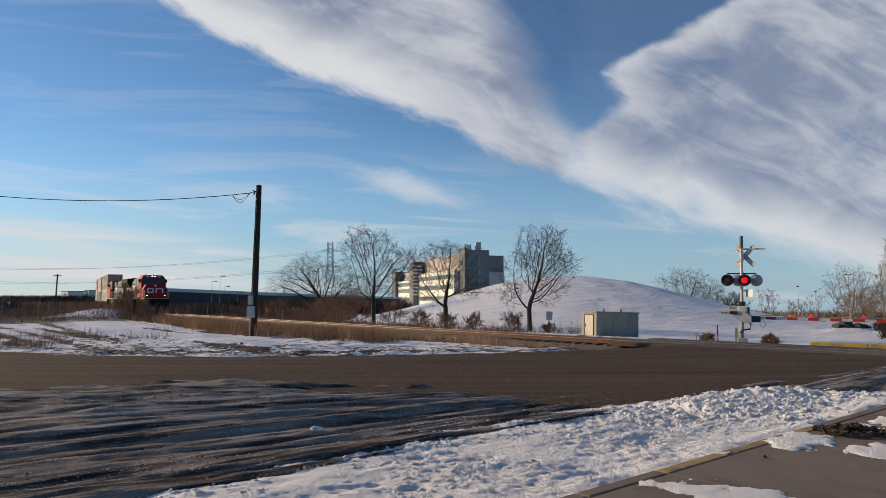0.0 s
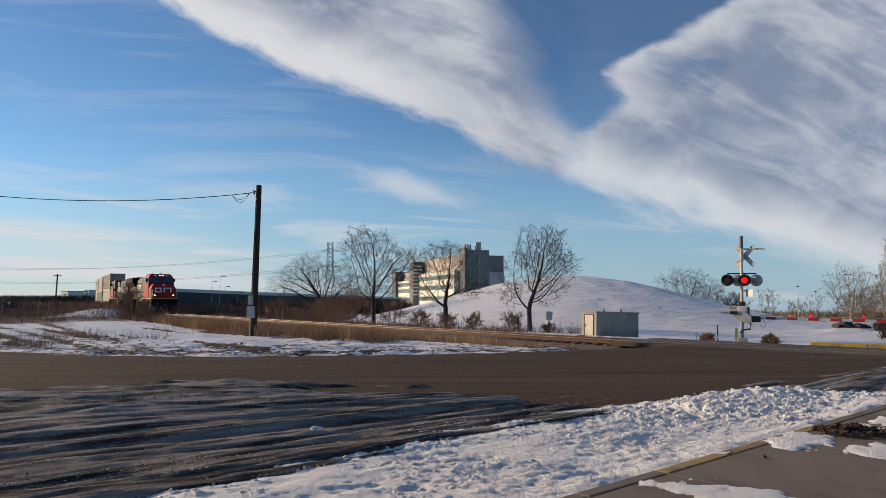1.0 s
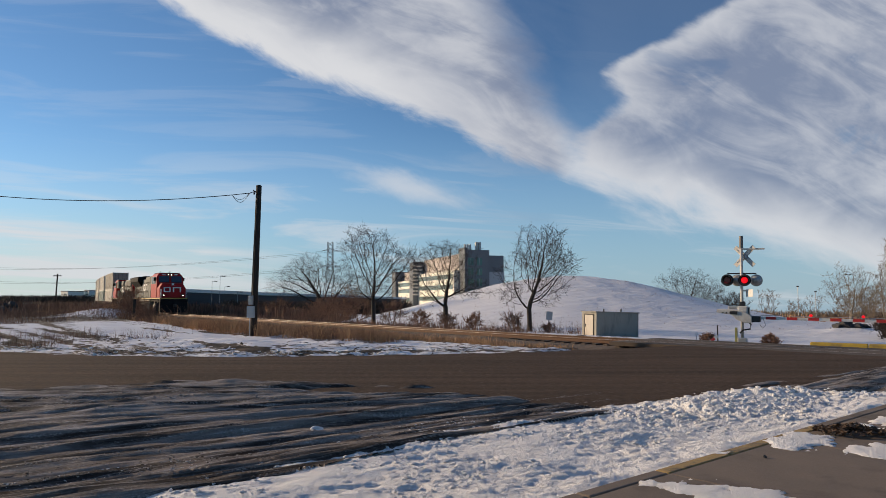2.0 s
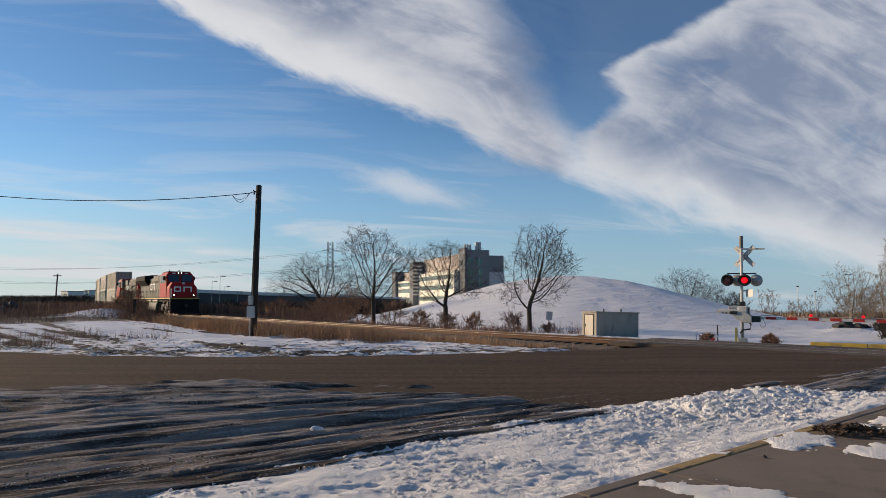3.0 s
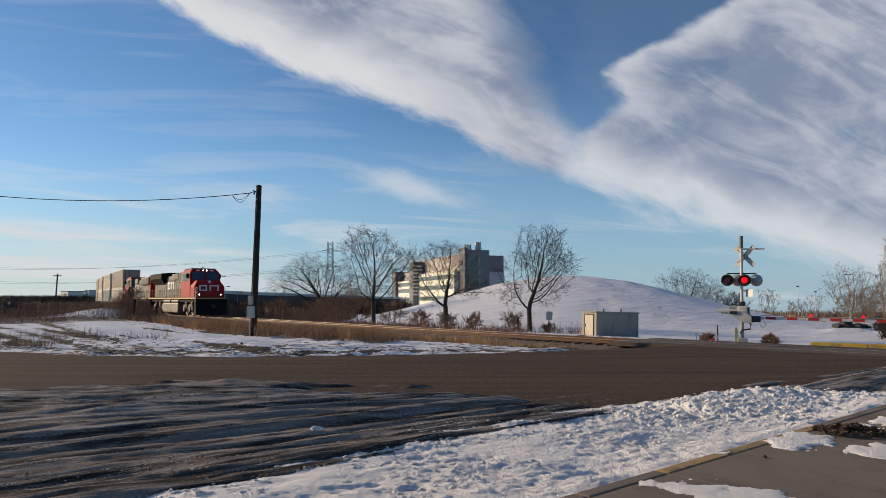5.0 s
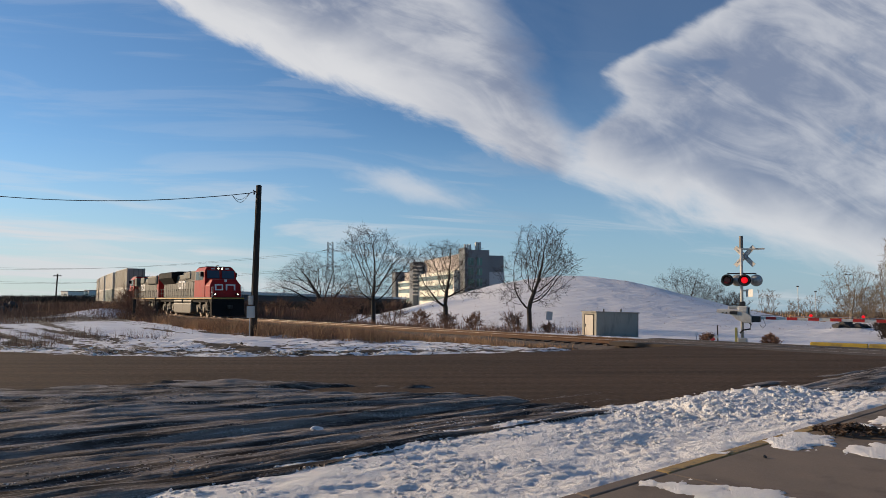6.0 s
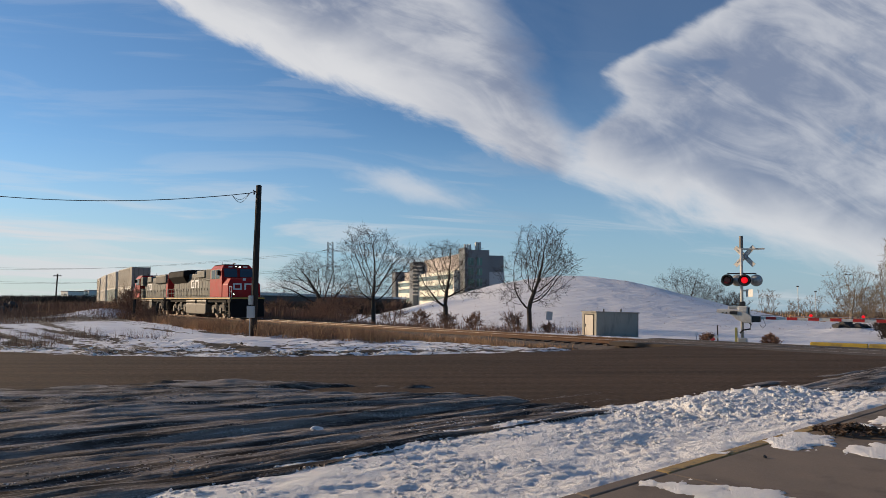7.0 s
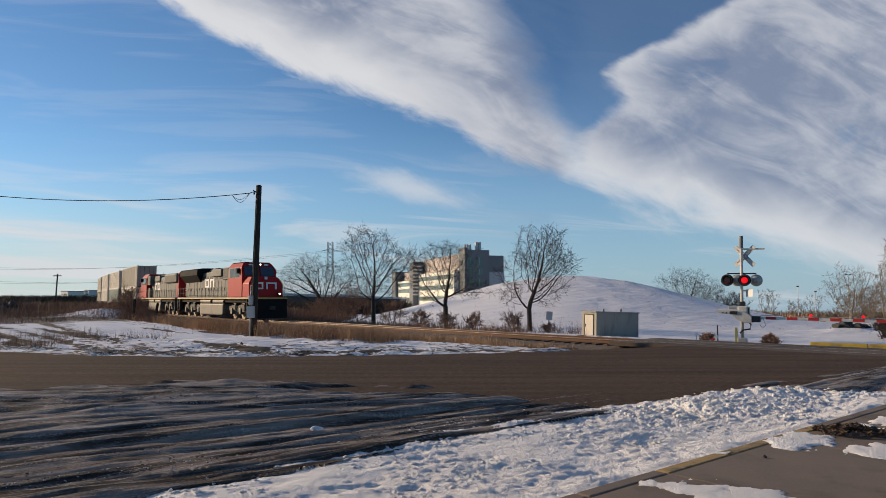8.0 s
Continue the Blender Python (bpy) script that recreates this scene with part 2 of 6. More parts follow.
def asphalt_material():
    m = bpy.data.materials.new("worn_asphalt")
    m.use_nodes = True
    n = Nodes(m.node_tree)
    co = n.add("ShaderNodeTexCoord").outputs["Object"]
    al = n.scaled(co, (0.12, 1.3, 1.0), (0, 0, -0.1))
    a, b, c = n.noise(al, 1.0, 5, 0.6), n.noise(co, 3.0, 6, 0.65), n.noise(co, 90.0, 3, 0.7)
    v = n.add("ShaderNodeTexVoronoi", {"Vector": co, "Scale": 60.0}).outputs[0]
    col = n.mix(n.ramp(a, 0.3, 0.7), (0.05, 0.032, 0.021, 1), (0.098, 0.064, 0.042, 1))
    col = n.mix(n.ramp(b, 0.45, 0.75, 0.0, 0.5), col, (0.05, 0.041, 0.035, 1))
    col = n.mix(n.ramp(c, 0.6, 0.72, 0.0, 0.5), col, (0.19, 0.16, 0.135, 1))
    grit = n.noise(n.scaled(co, (0.5, 1.0, 1.0)), 16.0, 5, 0.75)
    col = n.mix(n.ramp(grit, 0.36, 0.5, 0.8, 0.0), col, (0.03, 0.023, 0.018, 1))
    col = n.mix(n.ramp(grit, 0.54, 0.66, 0.0, 0.8), col, (0.15, 0.117, 0.09, 1))
    h = n.math("ADD", n.math("MULTIPLY", v, 0.6), c)
    bn = n.add("ShaderNodeBump", {"Strength": 0.5, "Distance": 0.012, "Height": h})
    p = n.add("ShaderNodeBsdfPrincipled", {"Base Color": col, "Roughness": 0.95, "Normal": bn.outputs[0], "Specular IOR Level": 0.12})
    n.add("ShaderNodeOutputMaterial", {0: p.outputs[0]})
    return m


GROUND, SNOW, ICE, ASPHALT = ground_material(), snow_material(), ice_material(), asphalt_material()
CONCRETE = surface("pavement_concrete", (0.165, 0.125, 0.092), 0.85, vary=0.5, scale=1.5, fine=60, bump=0.5, dist=0.006, stain=(0.10, 0.076, 0.056), stain_amount=0.75, stain_scale=1.3, still=True)
KERB_PAINT = surface("faded_yellow_kerb", (0.36, 0.235, 0.085), 0.85, vary=0.5, scale=3, fine=50, bump=0.6, dist=0.01, stain=(0.13, 0.1, 0.07), stain_amount=0.9, stain_scale=5, still=True)
CABINET_CONC = surface("cabinet_concrete", (0.27, 0.25, 0.21), 0.85, vary=0.2, scale=0.8, fine=30, bump=0.3, dist=0.01, stain=(0.16, 0.15, 0.13), stain_amount=0.6, stain_scale=2.5, stretch=(1, 1, 0.25))
BARK = surface("bark", (0.034, 0.025, 0.019), 0.9, vary=0.4, scale=4, fine=40, bump=0.5, dist=0.02)
TWIG = surface("twigs", (0.042, 0.03, 0.022), 0.9, vary=0.4, scale=2, fine=20, bump=0.0)
BARK_PALE = surface("pale_bark", (0.19, 0.15, 0.11), 0.9, vary=0.4, scale=3, fine=30, bump=0.3, dist=0.02)
TWIG_PALE = surface("pale_twigs", (0.2, 0.145, 0.095), 0.9, vary=0.4, scale=2, fine=20, bump=0.0)
BRUSH = surface("red_brown_brush", (0.2, 0.108, 0.066), 0.9, vary=0.5, scale=0.6, fine=6, bump=0.0, island=0.7)
GRASS = surface("dry_grass", (0.46, 0.27, 0.13), 0.85, vary=0.8, scale=0.7, fine=4, bump=0.0, stain=(0.13, 0.062, 0.032), stain_amount=0.8, stain_scale=0.45, island=0.8)
POLE_WOOD = surface("creosoted_wood", (0.022, 0.016, 0.012), 0.85, vary=0.5, scale=2, fine=12, bump=0.7, dist=0.02, stretch=(4, 4, 0.3))
STEEL_GREY = surface("galvanised_steel", (0.4, 0.4, 0.4), 0.5, 0.5, vary=0.2, scale=4, fine=30, bump=0.1)
WHITE_PAINT = surface("chalky_white_paint", (0.72, 0.7, 0.66), 0.6, vary=0.15, scale=3, fine=30, bump=0.15, stain=(0.42, 0.38, 0.33), stain_amount=0.4, stain_scale=4)
RED_STRIPE = surface("red_reflective", (0.55, 0.035, 0.03), 0.5, vary=0.2, scale=3, fine=30, bump=0.1)
BLACK = surface("black_paint", (0.018, 0.018, 0.019), 0.5, vary=0.3, scale=3, fine=30, bump=0.15)
RUSTY = surface("rusty_rail", (0.11, 0.055, 0.03), 0.75, 0.2, vary=0.4, scale=3, fine=40, bump=0.4, dist=0.005)
RAILHEAD = surface("bright_railhead", (0.42, 0.36, 0.3), 0.35, 0.8, vary=0.2, scale=3, fine=40, bump=0.1)
TIE = surface("sleeper_wood", (0.07, 0.05, 0.036), 0.9, vary=0.5, scale=3, fine=20, bump=0.6, dist=0.015, object_random=0.5, still=True)
BALLAST = surface("ballast", (0.12, 0.09, 0.068), 0.9, vary=0.9, scale=2.5, fine=14, bump=1.0, dist=0.06, stain=(0.055, 0.042, 0.033), stain_amount=0.6, stain_scale=3)

# ---- helpers for shapes ----


def part(name, bm, material, parent=None, label="", smooth=False):
    """Link a bmesh as one mesh object under a thing or part."""
    me = bpy.data.meshes.new(name)
    bm.to_mesh(me)
    bm.free()
    me.materials.append(material)
    if smooth:
        me.polygons.foreach_set("use_smooth", [True] * len(me.polygons))
    ob = new(name, me)
    if parent is not None:
        ob.parent = parent
    if label:
        ob["label"] = label
    return ob


def piece(name, me, parent, m):
    ob = new(name, me)
    ob.parent = parent
    ob.matrix_basis = m
    return ob


def thing(name, m, label, category, group="", kind=""):
    e = new(name)
    e.empty_display_size = 0.2
    e.matrix_basis = m
    return tagged(e, label, category, group, kind)


def box(bm, x0, x1, y0, y1, z0, z1, bevel=0.0):
    vs = [bm.verts.new((x, y, z)) for z in (z0, z1) for y in (y0, y1) for x in (x0, x1)]
    fs = [bm.faces.new([vs[i] for i in q]) for q in ((0, 2, 3, 1), (4, 5, 7, 6), (0, 1, 5, 4), (2, 6, 7, 3), (0, 4, 6, 2), (1, 3, 7, 5))]
    if bevel:
        es = list({e for f in fs for e in f.edges})
        bmesh.ops.bevel(bm, geom=es, offset=bevel, segments=2, affect="EDGES", profile=0.5)
    return bm


def B(x0, x1, y0, y1, z0, z1, bevel=0.0):
    return box(bmesh.new(), x0, x1, y0, y1, z0, z1, bevel)


def prism(bm, outline, y0, y1, bevel=0.0):
    """A profile in x and z drawn out along y."""
    a = [bm.verts.new((x, y0, z)) for x, z in outline]
    b = [bm.verts.new((x, y1, z)) for x, z in outline]
    fs = [bm.faces.new(a), bm.faces.new(b[::-1])]
    k = len(a)
    for i in range(k):
        fs.append(bm.faces.new((a[i], b[i], b[(i + 1) % k], a[(i + 1) % k])))
    bmesh.ops.recalc_face_normals(bm, faces=fs)
    if bevel:
        es = list({e for f in fs for e in f.edges})
        bmesh.ops.bevel(bm, geom=es, offset=bevel, segments=2, affect="EDGES", profile=0.5)
    return bm


def tube(bm, pts, radii, n=8, caps=True):
    """A tapered tube through points."""
    rings = []
    for i, p in enumerate(pts):
        p = Vector(p)
        d = Vector(pts[min(i + 1, len(pts) - 1)]) - Vector(pts[max(i - 1, 0)])
        q = d.to_track_quat("Z", "Y") if d.length > 1e-9 else Matrix.Identity(3).to_quaternion()
        r = radii[i] if isinstance(radii, (list, tuple)) else radii
        rings.append([bm.verts.new(p + q @ Vector((r * math.cos(2 * math.pi * k / n), r * math.sin(2 * math.pi * k / n), 0))) for k in range(n)])
    for a, b in zip(rings, rings[1:]):
        for k in range(n):
            bm.faces.new((a[k], a[(k + 1) % n], b[(k + 1) % n], b[k]))
    if caps:
        bm.faces.new(rings[0][::-1])
        bm.faces.new(rings[-1])
    return bm


def T(pts, radii, n=8):
    return tube(bmesh.new(), pts, radii, n)


def lattice(ix, iy, seed):
    h = (ix * 374761393 + iy * 668265263 + seed * 1442695041) & 0x7FFFFFFF
    h = ((h ^ (h >> 13)) * 1274126177) & 0x7FFFFFFF
    return ((h ^ (h >> 16)) & 0xFFFF) / 65535.0


def vnoise(x, y, seed=0):
    """Smooth value noise, 0 to 1, on arrays."""
    x, y = np.asarray(x, float), np.asarray(y, float)
    ix, iy = np.floor(x).astype(np.int64), np.floor(y).astype(np.int64)
    fx, fy = x - ix, y - iy
    fx, fy = fx * fx * (3 - 2 * fx), fy * fy * (3 - 2 * fy)
    a, b, c, d = lattice(ix, iy, seed), lattice(ix + 1, iy, seed), lattice(ix, iy + 1, seed), lattice(ix + 1, iy + 1, seed)
    return (a * (1 - fx) + b * fx) * (1 - fy) + (c * (1 - fx) + d * fx) * fy


def fbm(x, y, octaves=4, seed=0, gain=0.5):
    s, a, t = 0.0, 1.0, 0.0
    for o in range(octaves):
        s = s + a * vnoise(x * 2 ** o + 17.3 * o, y * 2 ** o - 9.1 * o, seed + o)
        t += a
        a *= gain
    return s / t


def sstep(a, b, x):
    t = np.clip((np.asarray(x, float) - a) / (b - a), 0, 1)
    return t * t * (3 - 2 * t)


def sheet(name, xs, ys, height, material, soil=None, keep=None, smooth=True):
    """A grid of heights as one mesh; keep: which cells stay."""
    X, Y = np.meshgrid(xs, ys)
    Z = height(X, Y)
    nx, ny = len(xs), len(ys)
    idx = np.arange(nx * ny).reshape(ny, nx)
    q = np.stack([idx[:-1, :-1], idx[:-1, 1:], idx[1:, 1:], idx[1:, :-1]], -1)
    if keep is not None:
        k = keep(X, Y, Z)
        q = q[(k[:-1, :-1] | k[:-1, 1:] | k[1:, 1:] | k[1:, :-1])]
    q = q.reshape(-1, 4)
    used = np.unique(q)
    remap = np.full(nx * ny, -1)
    remap[used] = np.arange(len(used))
    co = np.stack([X, Y, Z], -1).reshape(-1, 3)[used]
    me = bpy.data.meshes.new(name)
    me.from_pydata(co.tolist(), [], remap[q].tolist())
    if soil is not None:
        at = me.attributes.new("soil", "FLOAT", "POINT")
        at.data.foreach_set("value", np.asarray(soil(X, Y, Z), np.float32).reshape(-1)[used])
    if smooth:
        me.polygons.foreach_set("use_smooth", [True] * len(me.polygons))
    me.materials.append(material)
    return new(name, me)


# ---- the line of the railway: one long curve ----
TR_X, TR_Y, TR_HEAD, TR_K = -16.30, 57.36, 0.6565, 0.00179
TR_R = 1 / TR_K
OX, OY = TR_X + TR_R * math.cos(TR_HEAD), TR_Y + TR_R * math.sin(TR_HEAD)
SPEED = 5.0
BEND, TR_K2 = -50.0, 0.0009  # the curve is gentler farther off


def rail_point(s, lat=0.0):
    """Plan place and heading at s metres along the line; lat: metres from its middle, away from the road."""
    if s < BEND:
        a0 = TR_HEAD + TR_K * BEND
        a = a0 + TR_K2 * (s - BEND)
        r2 = 1 / TR_K2
        cx, cy = OX + (r2 - TR_R) * math.cos(a0), OY + (r2 - TR_R) * math.sin(a0)
        r = r2 - 1.525 - lat
        return cx - r * math.cos(a), cy - r * math.sin(a), a
    a = TR_HEAD + TR_K * s
    r = TR_R - 1.525 - lat
    return OX - r * math.cos(a), OY - r * math.sin(a), a


def beyond(x, y):
    """Metres beyond the middle of the track."""
    return (TR_R - 1.525) - np.hypot(np.asarray(x) - OX, np.asarray(y) - OY)


# ---- ground ----
EDGE_X = [-90, -40, -22, -15.1, -11.2, -6.7, -3.3, 0, 3.2, 6.4, 10.3, 12.5, 14.5, 17, 20, 40, 90]
EDGE_Y = [40, 29, 25, 23.3, 21.6, 21.05, 21.45, 22.1, 23.1, 24.6, 26.7, 26.6, 25.0, 23.2, 21.0, 6, -20]


def road_edge(x):
    return np.interp(x, EDGE_X, EDGE_Y)


def ground_z(x, y, rough=True):
    x, y = np.asarray(x, float), np.asarray(y, float)
    w = beyond(x, y)
    e = y - road_edge(x)
    z = -0.06 - 0.06 * np.clip(w - 3, 0, 24) - 0.16 * sstep(1.5, 4.0, w)
    # long snow-covered mound
    r = np.minimum(np.hypot(np.where(x < 21.6, (x - 21.6) / 42.0, (x - 21.6) / 39.5), np.where(y < 118, (y - 118) / 58.0, (y - 118) / 70.0)), 1.0)
    hill = 0.5 + 0.5 * np.cos(np.pi * r)
    # the land falls away beyond the crossing road
    z = z - 0.034 * np.clip(y - 112, 0, None) * sstep(0.24, 0.36, x / np.maximum(y, 1.0))
    z = z + 7.3 * hill + 0.7 * np.exp(-(((x - 42) / 3.2) ** 2 + ((y - 70) / 2.5) ** 2)) + 0.9 * np.exp(-(((x + 33) / 4.0) ** 2 + ((y - 67) / 3.2) ** 2)) - 0.3 * sstep(-7.5, -4.0, w) * sstep(3, 1, w) + 1.0 * np.exp(-(((x + 59) / 5.0) ** 2 + ((y - 90) / 4.0) ** 2))
    if rough:
        near = sstep(70, 35, np.hypot(x, y))
        z = z + near * sstep(0.2, 1.5, e) * ((fbm(x * 0.8, y * 0.8, 3, 3) - 0.5) * 0.16 + (fbm(x * 3.0, y * 3.0, 3, 5) - 0.5) * 0.15)
        z = z + (1 - near) * (fbm(x * 0.08, y * 0.08, 3, 8) - 0.5) * 0.35 * (1 - 0.5 * sstep(0.1, 0.6, hill))
        z = z + (1 - near) * hill * (fbm(x * 0.35, y * 0.35, 3, 9) - 0.5) * 0.5
        # ploughed rim along the road
        z = z + 0.12 * sstep(0.0, 0.5, e) * sstep(2.2, 0.8, e) * sstep(0.25, 0.7, fbm(x * 1.3, y * 1.3, 3, 11)) * (w < -2)
        # wheel tracks on the verge
        z = z + 0.05 * np.sin(e * 3.3 + 2.0 * fbm(x * 0.1, y * 0.1, 2, 12)) * sstep(2, 3, e) * sstep(9, 6, e) * sstep(2, -4, x)
    edge_wobble = (fbm(x * 1.6, y * 1.6, 3, 21) - 0.5) * 0.7
    inside = sstep(0.25, -0.25, e + edge_wobble)
    return z * (1 - inside) + inside * -0.12


GRASS_X = [-70, -32, -16.8, -10.6, -5.8, 0, 5, 9, 14]
GRASS_Y = [96, 66, 44, 35, 30.4, 28.2, 27.9, 28.2, 40]


def soil_at(x, y, z):
    w, e = beyond(x, y), y - road_edge(x)
    s = 0.02 + 0.0 * x
    al = 0.61 * x - 0.79 * y
    tracks = sstep(0.52, 0.6, fbm(al * 0.05, w * 2.2, 3, 16, 0.6)) * sstep(0.3, 0.45, fbm(al * 0.1, w * 0.5, 2, 15))
    s = np.maximum(s, 0.95 * tracks * sstep(0.6, 1.6, e) * sstep(-3.5, -6.5, w) * sstep(6, 0, x))
    s = np.maximum(s, 0.95 * sstep(-6.5, -4, w) * sstep(7, 3.5, w))           # along the track
    s = np.maximum(s, 0.62 * sstep(-0.5, 2.0, y - np.interp(x, GRASS_X, GRASS_Y)) * sstep(3, 0, w))
    s = np.maximum(s, (0.41 + 0.2 * sstep(4.0, 1.2, e)) * sstep(0.0, 0.8, e) * sstep(12, 6, e) * sstep(6, 1, x))
    s = np.maximum(s, 0.75 * sstep(48, 62, y) * sstep(-8, -18, x + (y - 60) * 0.25) * sstep(2000, 300, y))    # brown fields beyond
    s = s * (1 - 0.95 * np.exp(-(((x + 33) / 5.0) ** 2 + ((y - 67) / 4.0) ** 2)))
    s = np.maximum(s, 0.55 * sstep(260, 330, y))
    s = np.maximum(s, 0.8 * sstep(2.0, 1.0, np.abs(e - 0.2)) * 0.55)
    return s


def spread(a, b, step, far_lo, far_hi, grow=1.16):
    mid = list(np.arange(a, b + 1e-6, step))
    lo, hi, st = [], [], step
    while (mid[0] if not lo else lo[-1]) > far_lo:
        st *= grow
        lo.append((mid[0] if not lo else lo[-1]) - st)
    st = step
    while (mid[-1] if not hi else hi[-1]) < far_hi:
        st *= grow
        hi.append((mid[-1] if not hi else hi[-1]) + st)
    return np.array(lo[::-1] + mid + hi)


ground = sheet("ground", spread(-24, 20, 0.2, -4000, 4000, 1.06), spread(19, 40, 0.2, -400, 4500, 1.028), ground_z, GROUND, soil_at)
tagged(ground, "snow-covered open ground with bare brown soil along the railway", "ground", kind="structure")


def hit(d_px, h_px):
    """The place on the ground seen in the direction with these tangents (right, up) from the eye."""
    lo, step = 5.0, 0.5
    while lo < 900:
        z = EYE[2] + h_px * lo
        if z <= float(ground_z(d_px * lo, lo, False)):
            break
        lo += step
        step *= 1.005
    return d_px * lo, lo, EYE[2] + h_px * lo


# ---- road: one slab of asphalt with an uneven edge ----
def build_road():
    xs = np.array([-90, -60, -40, -30, -22, -18] + list(np.arange(-15, 20.1, 0.5)) + [24, 30, 40, 60, 90.0])
    bm = bmesh.new()
    far = [(x, float(road_edge(x)) + 0.12 * math.sin(3.1 * x) + 0.1 * math.sin(7.7 * x)) for x in xs]
    rows = []
    for z in (0.0, -0.2):
        rows.append([bm.verts.new((x, y, z)) for x, y in far])
        rows.append([bm.verts.new((x, -14.0, z)) for x, _ in far])
    for i in range(len(xs) - 1):
        bm.faces.new((rows[1][i], rows[1][i + 1], rows[0][i + 1], rows[0][i]))
        bm.faces.new((rows[0][i], rows[0][i + 1], rows[2][i + 1], rows[2][i]))
        bm.faces.new((rows[1][i + 1], rows[1][i], rows[3][i], rows[3][i + 1]))
    road = part("road", bm, ASPHALT)
    tagged(road, "worn brown-grey asphalt road in front of the level crossing", "road", kind="structure")


build_road()


def side(x, y, pts):
    """How far a place lies to the left of a line of points running in growing x (as y minus the line)."""
    return y - np.interp(x, [p[0] for p in pts], [p[1] for p in pts])


ICE_FAR = [(-60, 17.0), (-20, 14.2), (-8.7, 13.5), (-5.9, 14.5), (-3.1, 14.3), (-1.5, 13.6), (0.2, 13.6), (1.6, 12.4), (2.3, 11.1), (3.2, 10.2), (30, 30)]
SNOW_EDGE = [(-60, -31), (-6.0, 4.55), (-3.6, 6.4), (-2.5, 7.0), (-1.7, 7.65), (-0.6, 8.7), (0.52, 9.8), (1.92, 10.85), (3.58, 11.85), (5.7, 13.0), (7.0, 13.25), (8.0, 13.0), (8.9, 13.0), (12, 13.6), (20, 17.5), (60, 40)]
KERB = [(-60, -45.3), (1.09, 5.9), (6.88, 10.75), (60, 55)]


def rut_across(x, y):
    """Metres across the wheel ruts, which fan out from the turn."""
    c = y - 8.85 - 0.76 * x
    return 10.7 * c / (5.35 + np.sqrt(np.maximum(28.6 - 2.4 * x * c, 2.0)))


def ice_z(x, y):
    v = rut_across(x, y)
    v = v + 0.35 * (fbm(x * 0.35, v * 0.4, 2, 31) - 0.5)
    ruts = fbm(x * 0.16, v * 1.5, 3, 33) - 0.5
    ridged = 1 - np.abs(2 * fbm(x * 0.3, v * 3.2, 3, 35, 0.6) - 1)
    threads = fbm(x * 1.2, v * 11.0, 3, 39, 0.65) - 0.5
    wob = (fbm(x * 0.3, v * 2.2, 4, 37, 0.6) - 0.5) * 4.0
    d = np.minimum(-side(x, y, ICE_FAR) + wob, side(x, y, SNOW_EDGE) + 2.2)
    right = np.minimum(side(x, y, SNOW_EDGE) + 0.6, (x - 6.2) * 0.7 + wob)
    right = np.minimum(right, -side(x, y, [(5, 13.6), (8.0, 15.6), (12, 18.6), (20, 24), (60, 50)]) + wob * 0.5)
    d = np.maximum(d, right)
    inner = sstep(0.0, 0.8, d)
    # deep wheel tracks
    deep = 0.0
    for v0, wd, dp in ((1.85, 0.2, 0.085), (0.75, 0.14, 0.04), (2.75, 0.16, 0.05), (3.7, 0.13, 0.05)):
        deep = deep + dp * np.exp(-((v - v0 - 0.1 * np.sin(0.5 * x)) / wd) ** 2) * sstep(0.25, 0.5, fbm(x * 0.2, v0 + 0 * x, 2, 40))
    return -0.03 + inner * (0.05 + 0.05 * sstep(0.4, 2.5, d) + ruts * 0.22 + (ridged - 0.55) * 0.12 + threads * 0.085 - deep)


ice = sheet("ice", np.arange(-16, 13.5, 0.055), np.arange(3.0, 20.0, 0.042), ice_z, ICE, keep=lambda x, y, z: (side(x, y, SNOW_EDGE) > -1.0) & (z > -0.02))
tagged(ice, "dark rutted sheet of frozen slush on the road", "ice", kind="stuff")


